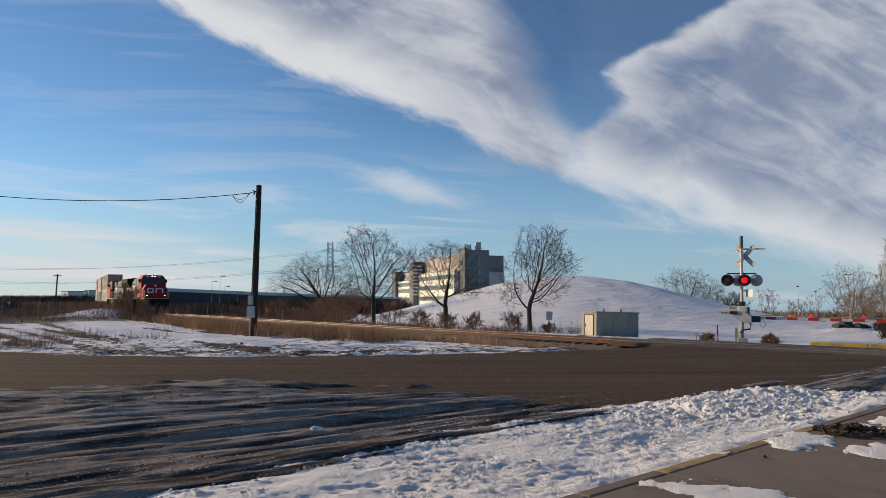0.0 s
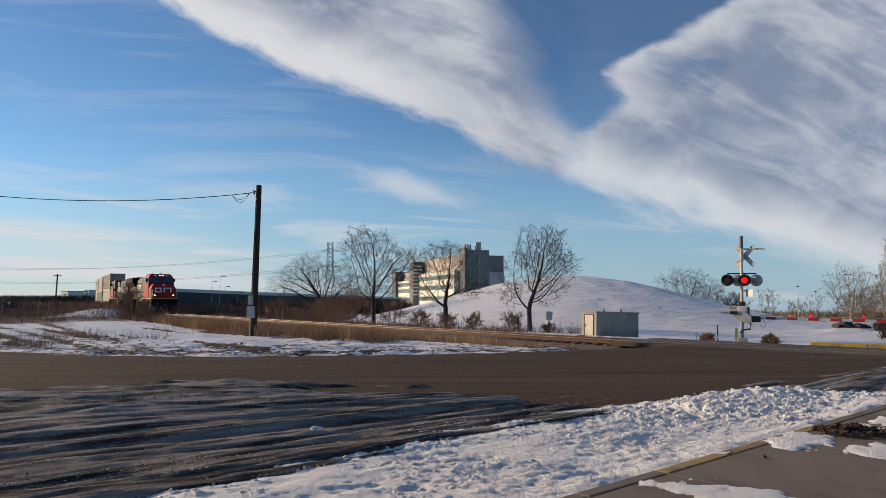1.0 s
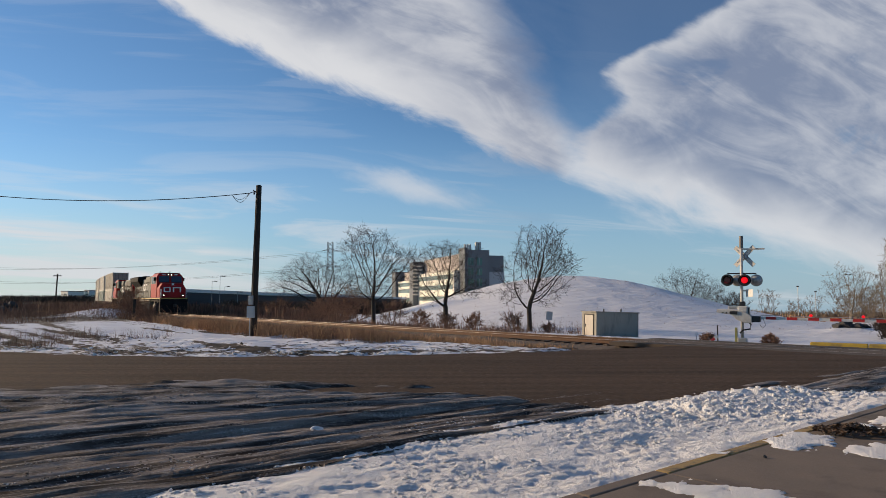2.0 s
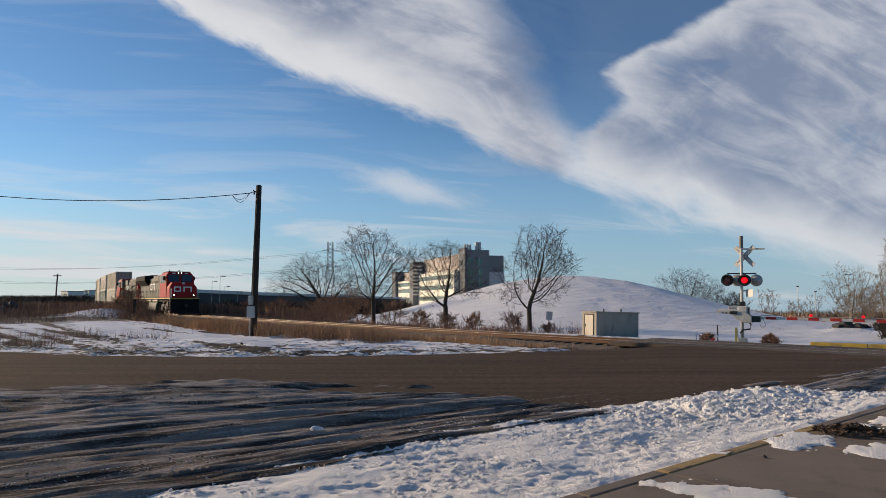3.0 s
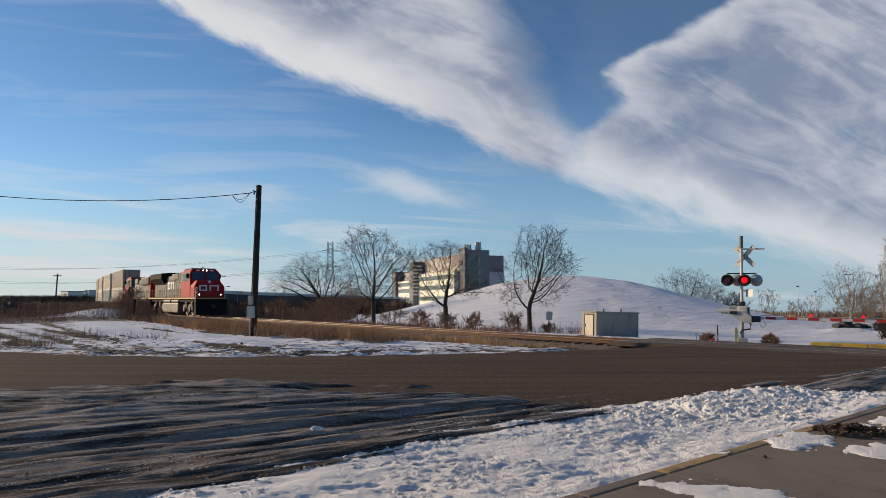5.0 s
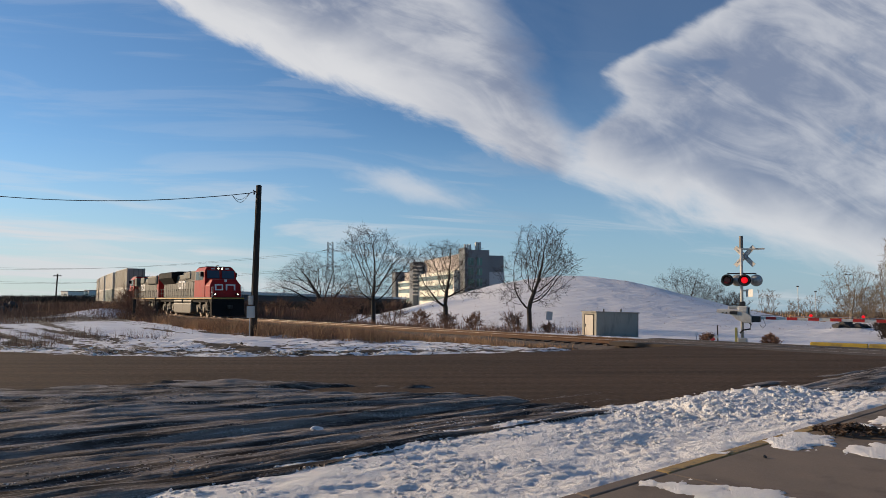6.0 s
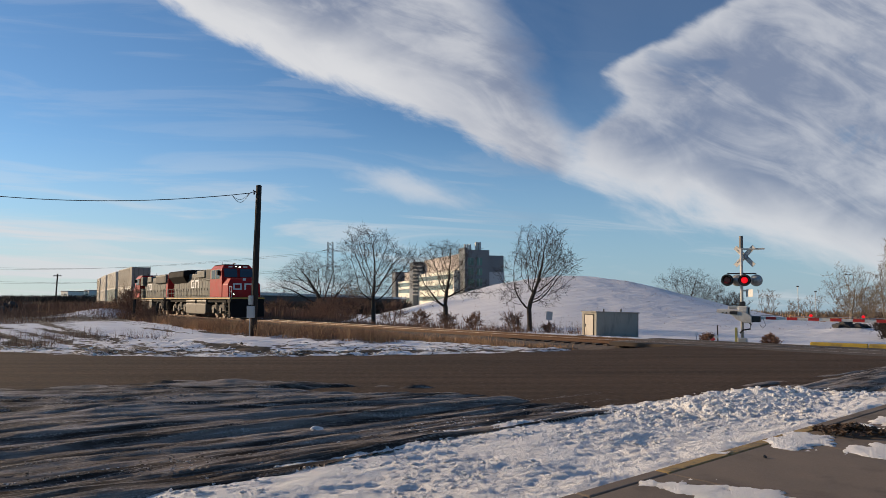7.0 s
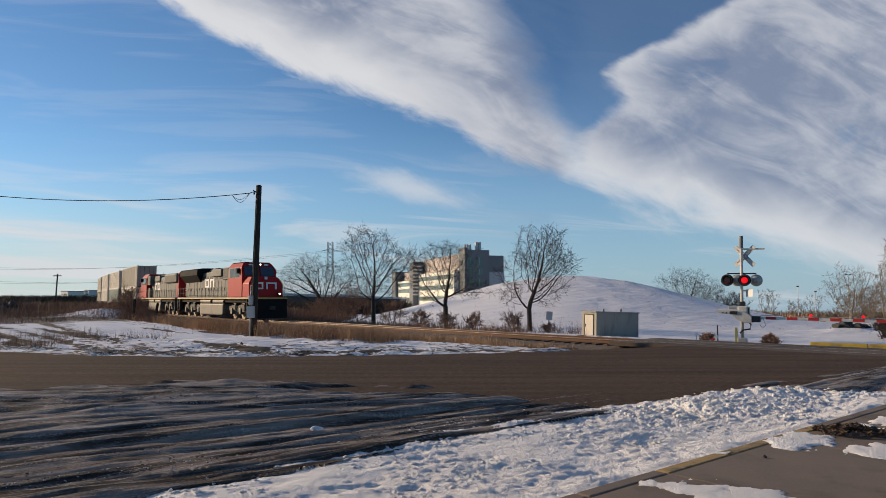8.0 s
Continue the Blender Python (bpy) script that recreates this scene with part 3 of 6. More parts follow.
def snow_z(x, y):
    a, b = side(x, y, SNOW_EDGE), side(x, y, KERB)
    lump = fbm(x * 1.0, y * 1.0, 3, 41)
    edge = -a + (fbm(x * 2.6, y * 2.6, 5, 47, 0.6) - 0.5) * 0.8
    body = sstep(0.0, 0.5, edge)
    # along and across the old wheel tracks
    al, ac = 0.9 * x + 0.43 * y, -0.43 * x + 0.9 * y
    crumbs = fbm(x * 12.0, y * 12.0, 3, 43, 0.75) - 0.5
    chop = fbm(al * 1.4, ac * 3.4, 5, 45, 0.66) - 0.5
    rolls = fbm(al * 0.7, ac * 3.2, 3, 49) - 0.5
    broken = 0.6 + 0.5 * sstep(0.38, 0.6, fbm(x * 0.9, y * 0.9, 2, 46))
    # an untrodden flat wedge against the kerb
    flat = sstep(0.75, 0.3, np.hypot((x - 3.75) * 0.62 + (y - 8.85) * 0.5, ((y - 8.85) * 0.77 - (x - 3.75) * 0.64) * 1.5))
    rough = 1 - 0.85 * flat
    h = 0.075 * body + 0.06 * (lump - 0.4) * body
    h = h + rough * body * (0.028 * broken * crumbs + 0.125 * broken * chop + 0.05 * rolls)
    # ploughed ridges of broken crust along the far half
    blocks = 0.25 + 1.5 * sstep(0.3, 0.65, fbm(x * 4.2, y * 4.2, 4, 55, 0.65))
    line1 = y - np.interp(x, [3.3, 3.9, 4.7, 5.2], [11.0, 10.2, 9.75, 9.6]) + 0.25 * (fbm(x * 1.5, y * 1.5, 2, 51) - 0.5)
    line2 = y - np.interp(x, [4.4, 5.4, 6.3, 7.2], [12.0, 12.3, 12.3, 11.6]) + 0.35 * (fbm(x * 1.5, y * 1.5, 2, 53) - 0.5)
    h = h + 0.075 * blocks * np.exp(-(line1 / 0.2) ** 2) * sstep(3.0, 3.5, x) * sstep(5.3, 4.8, x)
    h = h + 0.055 * blocks * np.exp(-(line2 / 0.34) ** 2) * sstep(4.2, 5.0, x) * sstep(8.0, 6.8, x)
    h = h - 0.06 * np.exp(-(((x - 5.45) / 0.35) ** 2 + ((y - 10.3) / 0.45) ** 2))
    # it ends in a low broken step against the kerb
    h = h * (0.7 + 0.3 * sstep(0.0, 0.5, b)) + 0.05 * sstep(0.5, 0.15, b) * body
    return np.where(edge > 0, h, -0.08)


def snow_rim(x, y, z):
    return sstep(0.6, -0.2, -side(x, y, SNOW_EDGE))


snow = sheet("snow_bank", np.arange(-14, 13, 0.027), np.arange(-5, 15.5, 0.027), snow_z, SNOW, snow_rim,
             keep=lambda x, y, z: (side(x, y, SNOW_EDGE) < 0.6) & (side(x, y, KERB) > -0.12) & (z > -0.05))
tagged(snow, "trodden and ploughed snow between road and kerb", "snow", kind="stuff")


# ---- pavement, kerb and what lies on them ----
def build_pavement():
    pave = thing("pavement", pose(0, 0, 0), "brown-grey concrete pavement, partly under snow", "pavement", kind="structure")
    d = Vector((0.766, 0.642, 0)).normalized()
    nrm = Vector((d.y, -d.x, 0))
    o = Vector((1.09, 5.9, 0))
    me_cache = {}

    def slab(u0, u1, v0, v1, top):
        key = (round(u1 - u0, 3), round(v1 - v0, 3))
        if key not in me_cache:
            me = bpy.data.meshes.new("slab")
            bm = B(0, u1 - u0, -(v1 - v0), 0, -0.3, 0, 0.008)
            bm.to_mesh(me)
            bm.free()
            me.materials.append(CONCRETE)
            me_cache[key] = me
        p = o + d * u0 + nrm * v0
        piece("slab", me_cache[key], pave, Matrix.Translation((p.x, p.y, top)) @ pose(0, 0, 0, 0, 0, math.degrees(math.atan2(d.y, d.x))))

    for i in range(-7, 12):
        for j in range(6):
            slab(i * 2.4 + 1.25, i * 2.4 + 3.64, 0.17 + j * 2.0, 2.16 + j * 2.0, 0.128)
    # kerb stones, in lengths; only a few still carry yellow paint
    kinds = []
    for mat in (KERB_PAINT, CONCRETE):
        me = bpy.data.meshes.new("kerb_stone")
        bm = B(0, 1.19, -0.16, 0, -0.3, 0.0, 0.02)
        bm.to_mesh(me)
        bm.free()
        me.materials.append(mat)
        kinds.append(me)
    for i in range(-14, 24):
        p = o + d * (i * 1.2 + 1.25)
        piece("kerb_stone", kinds[0 if 0 <= i <= 2 else 1], pave, Matrix.Translation((p.x, p.y, 0.132)) @ pose(0, 0, 0, 0, 0, math.degrees(math.atan2(d.y, d.x))))


build_pavement()


def patch(name, cx, cy, rx, ry, rot, thick, seed, label, material=None, base=0.13):
    """A low sheet of snow with a ragged outline."""
    c, s = math.cos(rot), math.sin(rot)

    def h(x, y):
        u, v = (x - cx) * c + (y - cy) * s, -(x - cx) * s + (y - cy) * c
        r = np.sqrt((u / rx) ** 2 + (v / ry) ** 2) + (fbm(x * 2.6, y * 2.6, 5, seed, 0.68) - 0.5) * 2.6
        return base - 0.02 + (0.5 * thick + 0.02) * sstep(1.0, 0.72, r) + 0.03 * (fbm(x * 4, y * 4, 4, seed + 3, 0.6) - 0.5) * sstep(1.0, 0.6, r)
    m = max(rx, ry) * 1.6
    ob = sheet(name, np.arange(cx - m, cx + m, 0.04), np.arange(cy - m, cy + m, 0.04), h, material or SNOW, lambda x, y, z: 0.0 * x,
               keep=lambda x, y, z: (z > base - 0.012) & (side(x, y, KERB) < -0.1))
    return tagged(ob, label, "snow", kind="stuff")


# ---- railway ----
def build_track():
    track = thing("railway_track", pose(0, 0, 0), "single railway track on brown ballast, rusty rails with worn heads", "railway", kind="structure")
    ss = [s for s in range(-190, 76, 3)]
    # bed of ballast
    bm = bmesh.new()
    rows = []
    for s in ss:
        rows.append([])
        for lat, z in ((-3.4, -0.55), (-2.0, -0.22), (-1.3, -0.17), (1.3, -0.17), (2.0, -0.22), (3.4, -0.75)):
            x, y, _ = rail_point(s, lat)
            rows[-1].append(bm.verts.new((x, y, z - (0.06 if s > 30 else 0.0))))
    for a, b in zip(rows, rows[1:]):
        for k in range(5):
            bm.faces.new((a[k], b[k], b[k + 1], a[k + 1]))
    bmesh.ops.recalc_face_normals(bm, faces=bm.faces[:])
    part("ballast_bed", bm, BALLAST, track)
    prof = [(-0.07, -0.17), (0.07, -0.17), (0.07, -0.155), (0.012, -0.14), (0.012, -0.045), (0.036, -0.035), (0.036, -0.004), (-0.036, -0.004), (-0.036, -0.035), (-0.012, -0.045), (-0.012, -0.14), (-0.07, -0.155)]
    for lat in (-0.755, 0.755):
        for nm, outline, mat in (("rail", prof, RUSTY), ("rail_head", [(-0.03, -0.006), (0.03, -0.006), (0.026, 0.002), (-0.026, 0.002)], RAILHEAD)):
            bm = bmesh.new()
            rows = []
            for s in ss:
                rows.append([])
                for o, z in outline:
                    x, y, _ = rail_point(s, lat + o)
                    rows[-1].append(bm.verts.new((x, y, z)))
            k = len(outline)
            for a, b in zip(rows, rows[1:]):
                for i in range(k):
                    bm.faces.new((a[i], b[i], b[(i + 1) % k], a[(i + 1) % k]))
            bmesh.ops.recalc_face_normals(bm, faces=bm.faces[:])
            part(nm, bm, mat, track)
    me = bpy.data.meshes.new("sleeper")
    bm = B(-0.11, 0.11, -1.3, 1.3, -0.3, -0.168, 0.012)
    bm.to_mesh(me)
    bm.free()
    me.materials.append(TIE)
    s = -75.0
    while s < 39:
        x, y, a = rail_point(s)
        piece("sleeper", me, track, Matrix.Translation((x, y, random.uniform(-0.012, 0.006))) @ pose(0, 0, 0, 0, 0, math.degrees(a - math.pi / 2) + random.uniform(-1.5, 1.5)))
        s += 0.58
    # timber panels of the crossing
    for lat0, lat1 in ((-1.9, -0.86), (-0.64, 0.64), (0.86, 1.9)):
        bm = bmesh.new()
        rows = []
        for s in range(37, 60, 2):
            rows.append([])
            for lat, z in ((lat0, -0.15), (lat0, 0.006), (lat1, 0.006), (lat1, -0.15)):
                x, y, _ = rail_point(s, lat)
                rows[-1].append(bm.verts.new((x, y, z)))
        for a, b in zip(rows, rows[1:]):
            for i in range(4):
                bm.faces.new((a[i], b[i], b[(i + 1) % 4], a[(i + 1) % 4]))
        bm.faces.new(rows[0])
        bm.faces.new(rows[-1][::-1])
        bmesh.ops.recalc_face_normals(bm, faces=bm.faces[:])
        part("crossing_panel", bm, TIE, track)


build_track()

# ---- trees ----


def branch(bm, twigs, p, d, length, r, level, rng, top):
    """Grow one limb and what springs from it."""
    n = 4 if level < 2 else 3 if level < 4 else 2
    pts, rad = [p.copy()], [r]
    step = length / n
    for i in range(n):
        d = (d + Vector((rng.gauss(0, 0.13), rng.gauss(0, 0.13), rng.gauss(0.03, 0.08)))).normalized()
        p = p + d * step
        pts.append(p.copy())
        rad.append(r * (1 - 0.62 * (i + 1) / n))
    tube(bm if level < 3 else twigs, pts, [max(q, 0.006 if level < 3 else 0.0085) for q in rad], 6 if level < 2 else 4 if level < 3 else 3, False)
    if level >= top:
        return
    kids = (5, 5, 5, 4, 4)[min(level, 4)]
    for k in range(kids):
        f = 0.25 + 0.75 * (k + rng.random() * 0.7) / kids
        f = min(f, 0.98)
        i = min(int(f * n), n - 1)
        q = pts[i].lerp(pts[i + 1], f * n - i)
        ax = Vector((rng.gauss(0, 1), rng.gauss(0, 1), rng.gauss(0, 1))).normalized()
        spread_ = rng.uniform(0.4, 0.9)
        dd = (d + ax * spread_ * 1.2 + Vector((0, 0, 0.08))).normalized()
        branch(bm, twigs, q, dd, length * rng.uniform(0.48, 0.74), max(rad[i] * rng.uniform(0.45, 0.65), 0.007), level + 1, rng, top)


def tree(name, x, y, height, width, seed, label, trunk_h=0.28, trunk_r=0.2, stems=1, limbs=7, bark=None, twig=None, top=4, upright=0.5, group=""):
    rng = random.Random(seed)
    z = float(ground_z(x, y, False)) - 0.1
    t = thing(name, pose(x, y, z), label, "tree", group)
    bt, bb, tw = bmesh.new(), bmesh.new(), bmesh.new()
    for sidx in range(stems):
        lean = Vector((0, 0, 1)) if stems == 1 else Vector((math.cos(2.1 * sidx + seed) * 0.45, math.sin(2.1 * sidx + seed) * 0.3, 1)).normalized()
        pts, rad, p, d = [Vector((0, 0, -0.1))], [trunk_r * 1.35], Vector((0, 0, 0)), lean
        n = 9
        for i in range(n):
            f = (i + 1) / n
            d = (d + Vector((rng.gauss(0, 0.05), rng.gauss(0, 0.05), 0.06))).normalized()
            p = p + d * height * 0.78 / n
            pts.append(p.copy())
            rad.append(trunk_r * (1 - 0.94 * f))
        tube(bt, pts, rad, 9)
        for k in range(limbs):
            f = trunk_h + (0.95 - trunk_h) * (k + rng.random() * 0.6) / limbs
            i = min(int(f * n), n - 1) + 1
            q = pts[i - 1].lerp(pts[i], f * n - int(f * n))
            az = 2.4 * k + rng.uniform(-0.5, 0.5) + seed
            reach = width * 0.5 * (1.0 - 0.45 * abs(f - 0.45))
            up = upright + 1.0 * f - 0.3
            dd = Vector((math.cos(az), math.sin(az), up)).normalized()
            branch(bb, tw, q, dd, reach * rng.uniform(0.62, 0.9), max(rad[i], 0.3 * trunk_r) * rng.uniform(0.45, 0.7), 1, rng, top)
    part("trunk", bt, bark or BARK, t, smooth=True)
    part("branch_work", bb, bark or BARK, t, smooth=True)
    part("crown", tw, twig or TWIG, t)
    return t


def grass_field(name, label, count, where, hgt, material, seed, width=0.012, lean=0.35, low_by_rail=False):
    """Many thin blades as one mesh."""
    rng = np.random.default_rng(seed)
    P = where(rng, count)
    k = len(P)
    z = ground_z(P[:, 0], P[:, 1])
    h = hgt[0] + (hgt[1] - hgt[0]) * rng.random(k) ** 1.6
    if low_by_rail:
        h = h * np.clip(0.2 + 0.095 * (np.abs(beyond(P[:, 0], P[:, 1])) - 1.5), 0.12, 1.0)
    az = rng.random(k) * 2 * np.pi
    wv = width * (0.6 + 0.8 * rng.random(k))
    ln = lean * rng.random(k) * h
    la = rng.random(k) * 2 * np.pi
    base = np.stack([P[:, 0], P[:, 1], z - 0.02], -1)
    wd = np.stack([np.cos(az) * wv, np.sin(az) * wv, 0 * az], -1)
    lv = np.stack([np.cos(la) * ln, np.sin(la) * ln, h], -1)
    mid = base + lv * np.array([0.35, 0.35, 0.55])
    V = np.stack([base - wd, base + wd, mid + wd * 0.8, mid - wd * 0.8, base + lv], 1).reshape(-1, 3)
    i = np.arange(k) * 5
    F = [(a, a + 1, a + 2, a + 3) for a in i] + [(a + 3, a + 2, a + 4) for a in i]
    me = bpy.data.meshes.new(name)
    me.from_pydata(V.tolist(), [], [tuple(int(q) for q in f) for f in F])
    me.materials.append(material)
    return tagged(new(name, me), label, "grass", kind="stuff")


def along_track(s0, s1, w0, w1, clump=0.0, seed=0):
    def pick(rng, count):
        s, w = s0 + (s1 - s0) * rng.random(count), w0 + (w1 - w0) * rng.random(count)
        a = TR_HEAD + TR_K * s
        r = TR_R - 1.525 - w
        P = np.stack([OX - r * np.cos(a), OY - r * np.sin(a)], -1)
        ok = (P[:, 1] > np.interp(P[:, 0], GRASS_X, GRASS_Y) + 2.0 * (vnoise(P[:, 0] * 0.7, P[:, 1] * 0.7, 5) - 0.5)) & (fbm(P[:, 0] * 0.6, P[:, 1] * 0.6, 3, seed) > clump)
        return P[ok]
    return pick


def in_box(x0, x1, y0, y1, clump=0.0, seed=0):
    def pick(rng, count):
        P = np.stack([x0 + (x1 - x0) * rng.random(count), y0 + (y1 - y0) * rng.random(count)], -1)
        return P[fbm(P[:, 0] * 0.5, P[:, 1] * 0.5, 3, seed) > clump]
    return pick


grass_field("dry_grass", "tall dry yellow-brown grass along the railway", 120000, along_track(-42, 36, -16, -1.9, 0.44, 61), (0.12, 0.8), GRASS, 62, 0.007, 0.9, True)
grass_field("dry_grass", "dense golden dry grass beside the near rail", 80000, along_track(2, 37, -13, -2.3, 0.46, 59), (0.12, 0.8), GRASS, 60, 0.006, 1.1, True)
grass_field("dry_grass", "dark red-brown weeds among the grass along the railway", 90000, along_track(-42, 30, -15, -1.9, 0.47, 58), (0.15, 0.9), BRUSH, 57, 0.006, 1.2, True)
grass_field("dry_grass", "dry brown grass and weeds beyond the railway", 16000, along_track(-30, 26, 3.0, 9, 0.5, 63), (0.12, 0.55), BRUSH, 64, 0.014)
grass_field("dry_grass", "dry brown grass on the far field", 40000, in_box(-115, -30, 76, 150, 0.44, 65), (0.5, 1.7), BRUSH, 66, 0.03, 1.0)
grass_field("dry_grass", "sparse dry stalks in snow beside the road", 9000, in_box(-28, -13, 25.0, 40, 0.57, 67), (0.12, 0.6), BRUSH, 68, 0.006, 0.9)
grass_field("dry_grass", "brown weeds on the field beside the track", 30000, in_box(-66, -30, 50, 82, 0.47, 69), (0.2, 0.9), BRUSH, 70, 0.012, 1.1)


def grown_tree(x, y, label, lobes, seed, trunk_r=0.2, fork=1.8, points=1500, step=0.2, twig_len=0.45, bark=None, twig=None, group=""):
    """A bare tree that grows limbs towards points spread through the lobes of its crown (middle, half sizes; heights over the road)."""
    rng = np.random.default_rng(seed)
    zb = float(ground_z(x, y, False)) - 0.1
    vol = np.array([a[3] * a[4] * a[5] for a in lobes])
    att = []
    for (cx, cy, cz, rx, ry, rz), k in zip(lobes, (points * vol / vol.sum()).astype(int)):
        d = rng.normal(size=(k, 3))
        d /= np.linalg.norm(d, axis=1)[:, None]
        r = rng.random(k) ** 0.36 * (0.45 + 1.15 * vnoise(d[:, 0] * 2.3 + 9.0 + cx, d[:, 2] * 2.3 + d[:, 1] * 1.4 + 7.0, seed))
        att.append(np.array([cx, cy, cz - zb]) + d * r[:, None] * np.array([rx, ry, rz]))
    att = np.concatenate(att)
    att = att[att[:, 2] > fork * 0.75]
    # trunk up to the fork
    P, parent = [np.zeros(3)], [-1]
    bend = rng.normal(0, 0.06, 2)
    while P[-1][2] < fork:
        q = P[-1] + np.array([bend[0] * step, bend[1] * step, step])
        parent.append(len(P) - 1)
        P.append(q)
    best = np.full(len(att), 1e9)
    near = np.zeros(len(att), int)
    fresh = list(range(len(P)))
    for _ in range(140):
        pts = np.array([P[i] for i in fresh])
        d = np.linalg.norm(att[:, None] - pts[None], axis=2)
        k = d.argmin(1)
        dm = d[np.arange(len(att)), k]
        upd = dm < best
        best[upd], near[upd] = dm[upd], np.array(fresh)[k[upd]]
        keep = best > step * 1.6
        att, best, near = att[keep], best[keep], near[keep]
        if not len(att):
            break
        fresh = []
        for i in np.unique(near):
            v = att[near == i] - P[i]
            v = (v / np.linalg.norm(v, axis=1)[:, None]).mean(0) + rng.normal(0, 0.09, 3) + np.array([0, 0, 0.05])
            q = P[i] + v / (np.linalg.norm(v) + 1e-6) * step
            fresh.append(len(P))
            parent.append(int(i))
            P.append(q)
        if len(P) > 6500:
            break
    n = len(P)
    kids = [[] for _ in range(n)]
    for i in range(1, n):
        kids[parent[i]].append(i)
    rad = np.zeros(n)
    for i in range(n - 1, -1, -1):
        rad[i] = 0.007 if not kids[i] else sum(rad[k] ** 2.1 for k in kids[i]) ** (1 / 2.1)
    rad = np.where(rad > 0.012, 0.012 + (rad - 0.012) * (trunk_r - 0.012) / max(rad[0] - 0.012, 0.01), rad)
    t = thing("tree", pose(x, y, zb), label, "tree", group)
    bt, bb, tw = bmesh.new(), bmesh.new(), bmesh.new()
    todo = [(-1, 0)]
    while todo:
        start, i = todo.pop()
        pts, rr = ([P[start]], [min(rad[start], rad[i] * 1.2)]) if start >= 0 else ([P[i] - np.array([0, 0, 0.2])], [rad[i] * 1.3])
        while True:
            pts.append(P[i])
            rr.append(rad[i])
            if not kids[i]:
                break
            order = sorted(kids[i], key=lambda k: -rad[k])
            todo.extend((i, k) for k in order[1:])
            i = order[0]
        big = rr[1]
        if big > 0.02:
            # thick run and its thin end go to different parts
            cut_at = next((k for k, r in enumerate(rr) if r < 0.014), len(rr))
            tube(bt if start < 0 else bb, [Vector(p) for p in pts[:cut_at + 1]], rr[:cut_at + 1], 9 if start < 0 else 5, False)
            if cut_at < len(rr) - 1:
                tube(tw, [Vector(p) for p in pts[cut_at:]], rr[cut_at:], 3, False)
        else:
            tube(tw, [Vector(p) for p in pts], rr, 3, False)
    # fine twigs on the thin wood
    thin = [i for i in range(n) if rad[i] < 0.016 and parent[i] >= 0]
    for i in thin:
        d0 = P[i] - P[parent[i]]
        d0 = d0 / (np.linalg.norm(d0) + 1e-6)
        for q in range(2 if kids[i] else 4):
            d = d0 + rng.normal(0, 0.6, 3)
            d = d / np.linalg.norm(d)
            ln = twig_len * (0.5 + 0.9 * rng.random())
            m = P[i] + d * ln * 0.45
            e = m + (d + rng.normal(0, 0.25, 3) + np.array([0, 0, 0.15])) * ln * 0.55
            tube(tw, [Vector(P[i]), Vector(m), Vector(e)], [0.0085, 0.0075, 0.0045], 3, False)
            if q % 2:
                continue
            s2 = m + (d + rng.normal(0, 0.6, 3)) * ln * 0.4
            tube(tw, [Vector(m), Vector(s2)], [0.0075, 0.0045], 3, False)
    part("trunk", bt, bark or BARK, t, smooth=True)
    part("branch_work", bb, bark or BARK, t, smooth=True)
    part("crown", tw, twig or TWIG, t)
    return t


grown_tree(-19.1, 108, "bare dark spreading tree forking low into several limbs", ((-2.9, 0, 5.0, 4.4, 4.0, 3.0), (3.4, 0, 4.4, 3.2, 3.0, 2.8), (-1.3, 0, 6.9, 2.7, 2.4, 1.5), (-6.8, 0, 3.7, 2.3, 2.0, 1.6)), 5, 0.45, 1.4, 2000, 0.28, 0.75)
grown_tree(-6.3, 62, "tall bare tree with an open uneven crown", ((-0.6, 0, 6.5, 2.2, 2.0, 1.9), (2.2, 0, 5.1, 2.0, 1.7, 1.2), (0.1, 0, 3.4, 2.2, 2.0, 1.7), (-2.1, 0, 6.6, 1.2, 1.1, 0.9)), 11, 0.2, 2.6, 1300, 0.19, 0.5)
grown_tree(0.35, 74, "bare broad-crowned tree before the pale building", ((0, 0, 5.2, 3.3, 2.9, 2.9), (2.7, 0, 2.9, 2.2, 1.8, 1.2), (-1.8, 0, 2.6, 1.6, 1.6, 1.3)), 14, 0.26, 2.0, 1700, 0.21, 0.55)
grown_tree(8.05, 63, "bare round-crowned tree beside the railway", ((1.0, 0, 5.6, 3.1, 2.8, 2.7), (1.7, 0, 7.6, 1.6, 1.5, 1.0), (3.2, 0, 5.3, 1.5, 1.4, 1.4), (-1.5, 0, 2.6, 1.5, 1.4, 1.4), (1.4, 0, 2.4, 1.5, 1.4, 1.3)), 23, 0.22, 2.1, 1700, 0.19, 0.5)


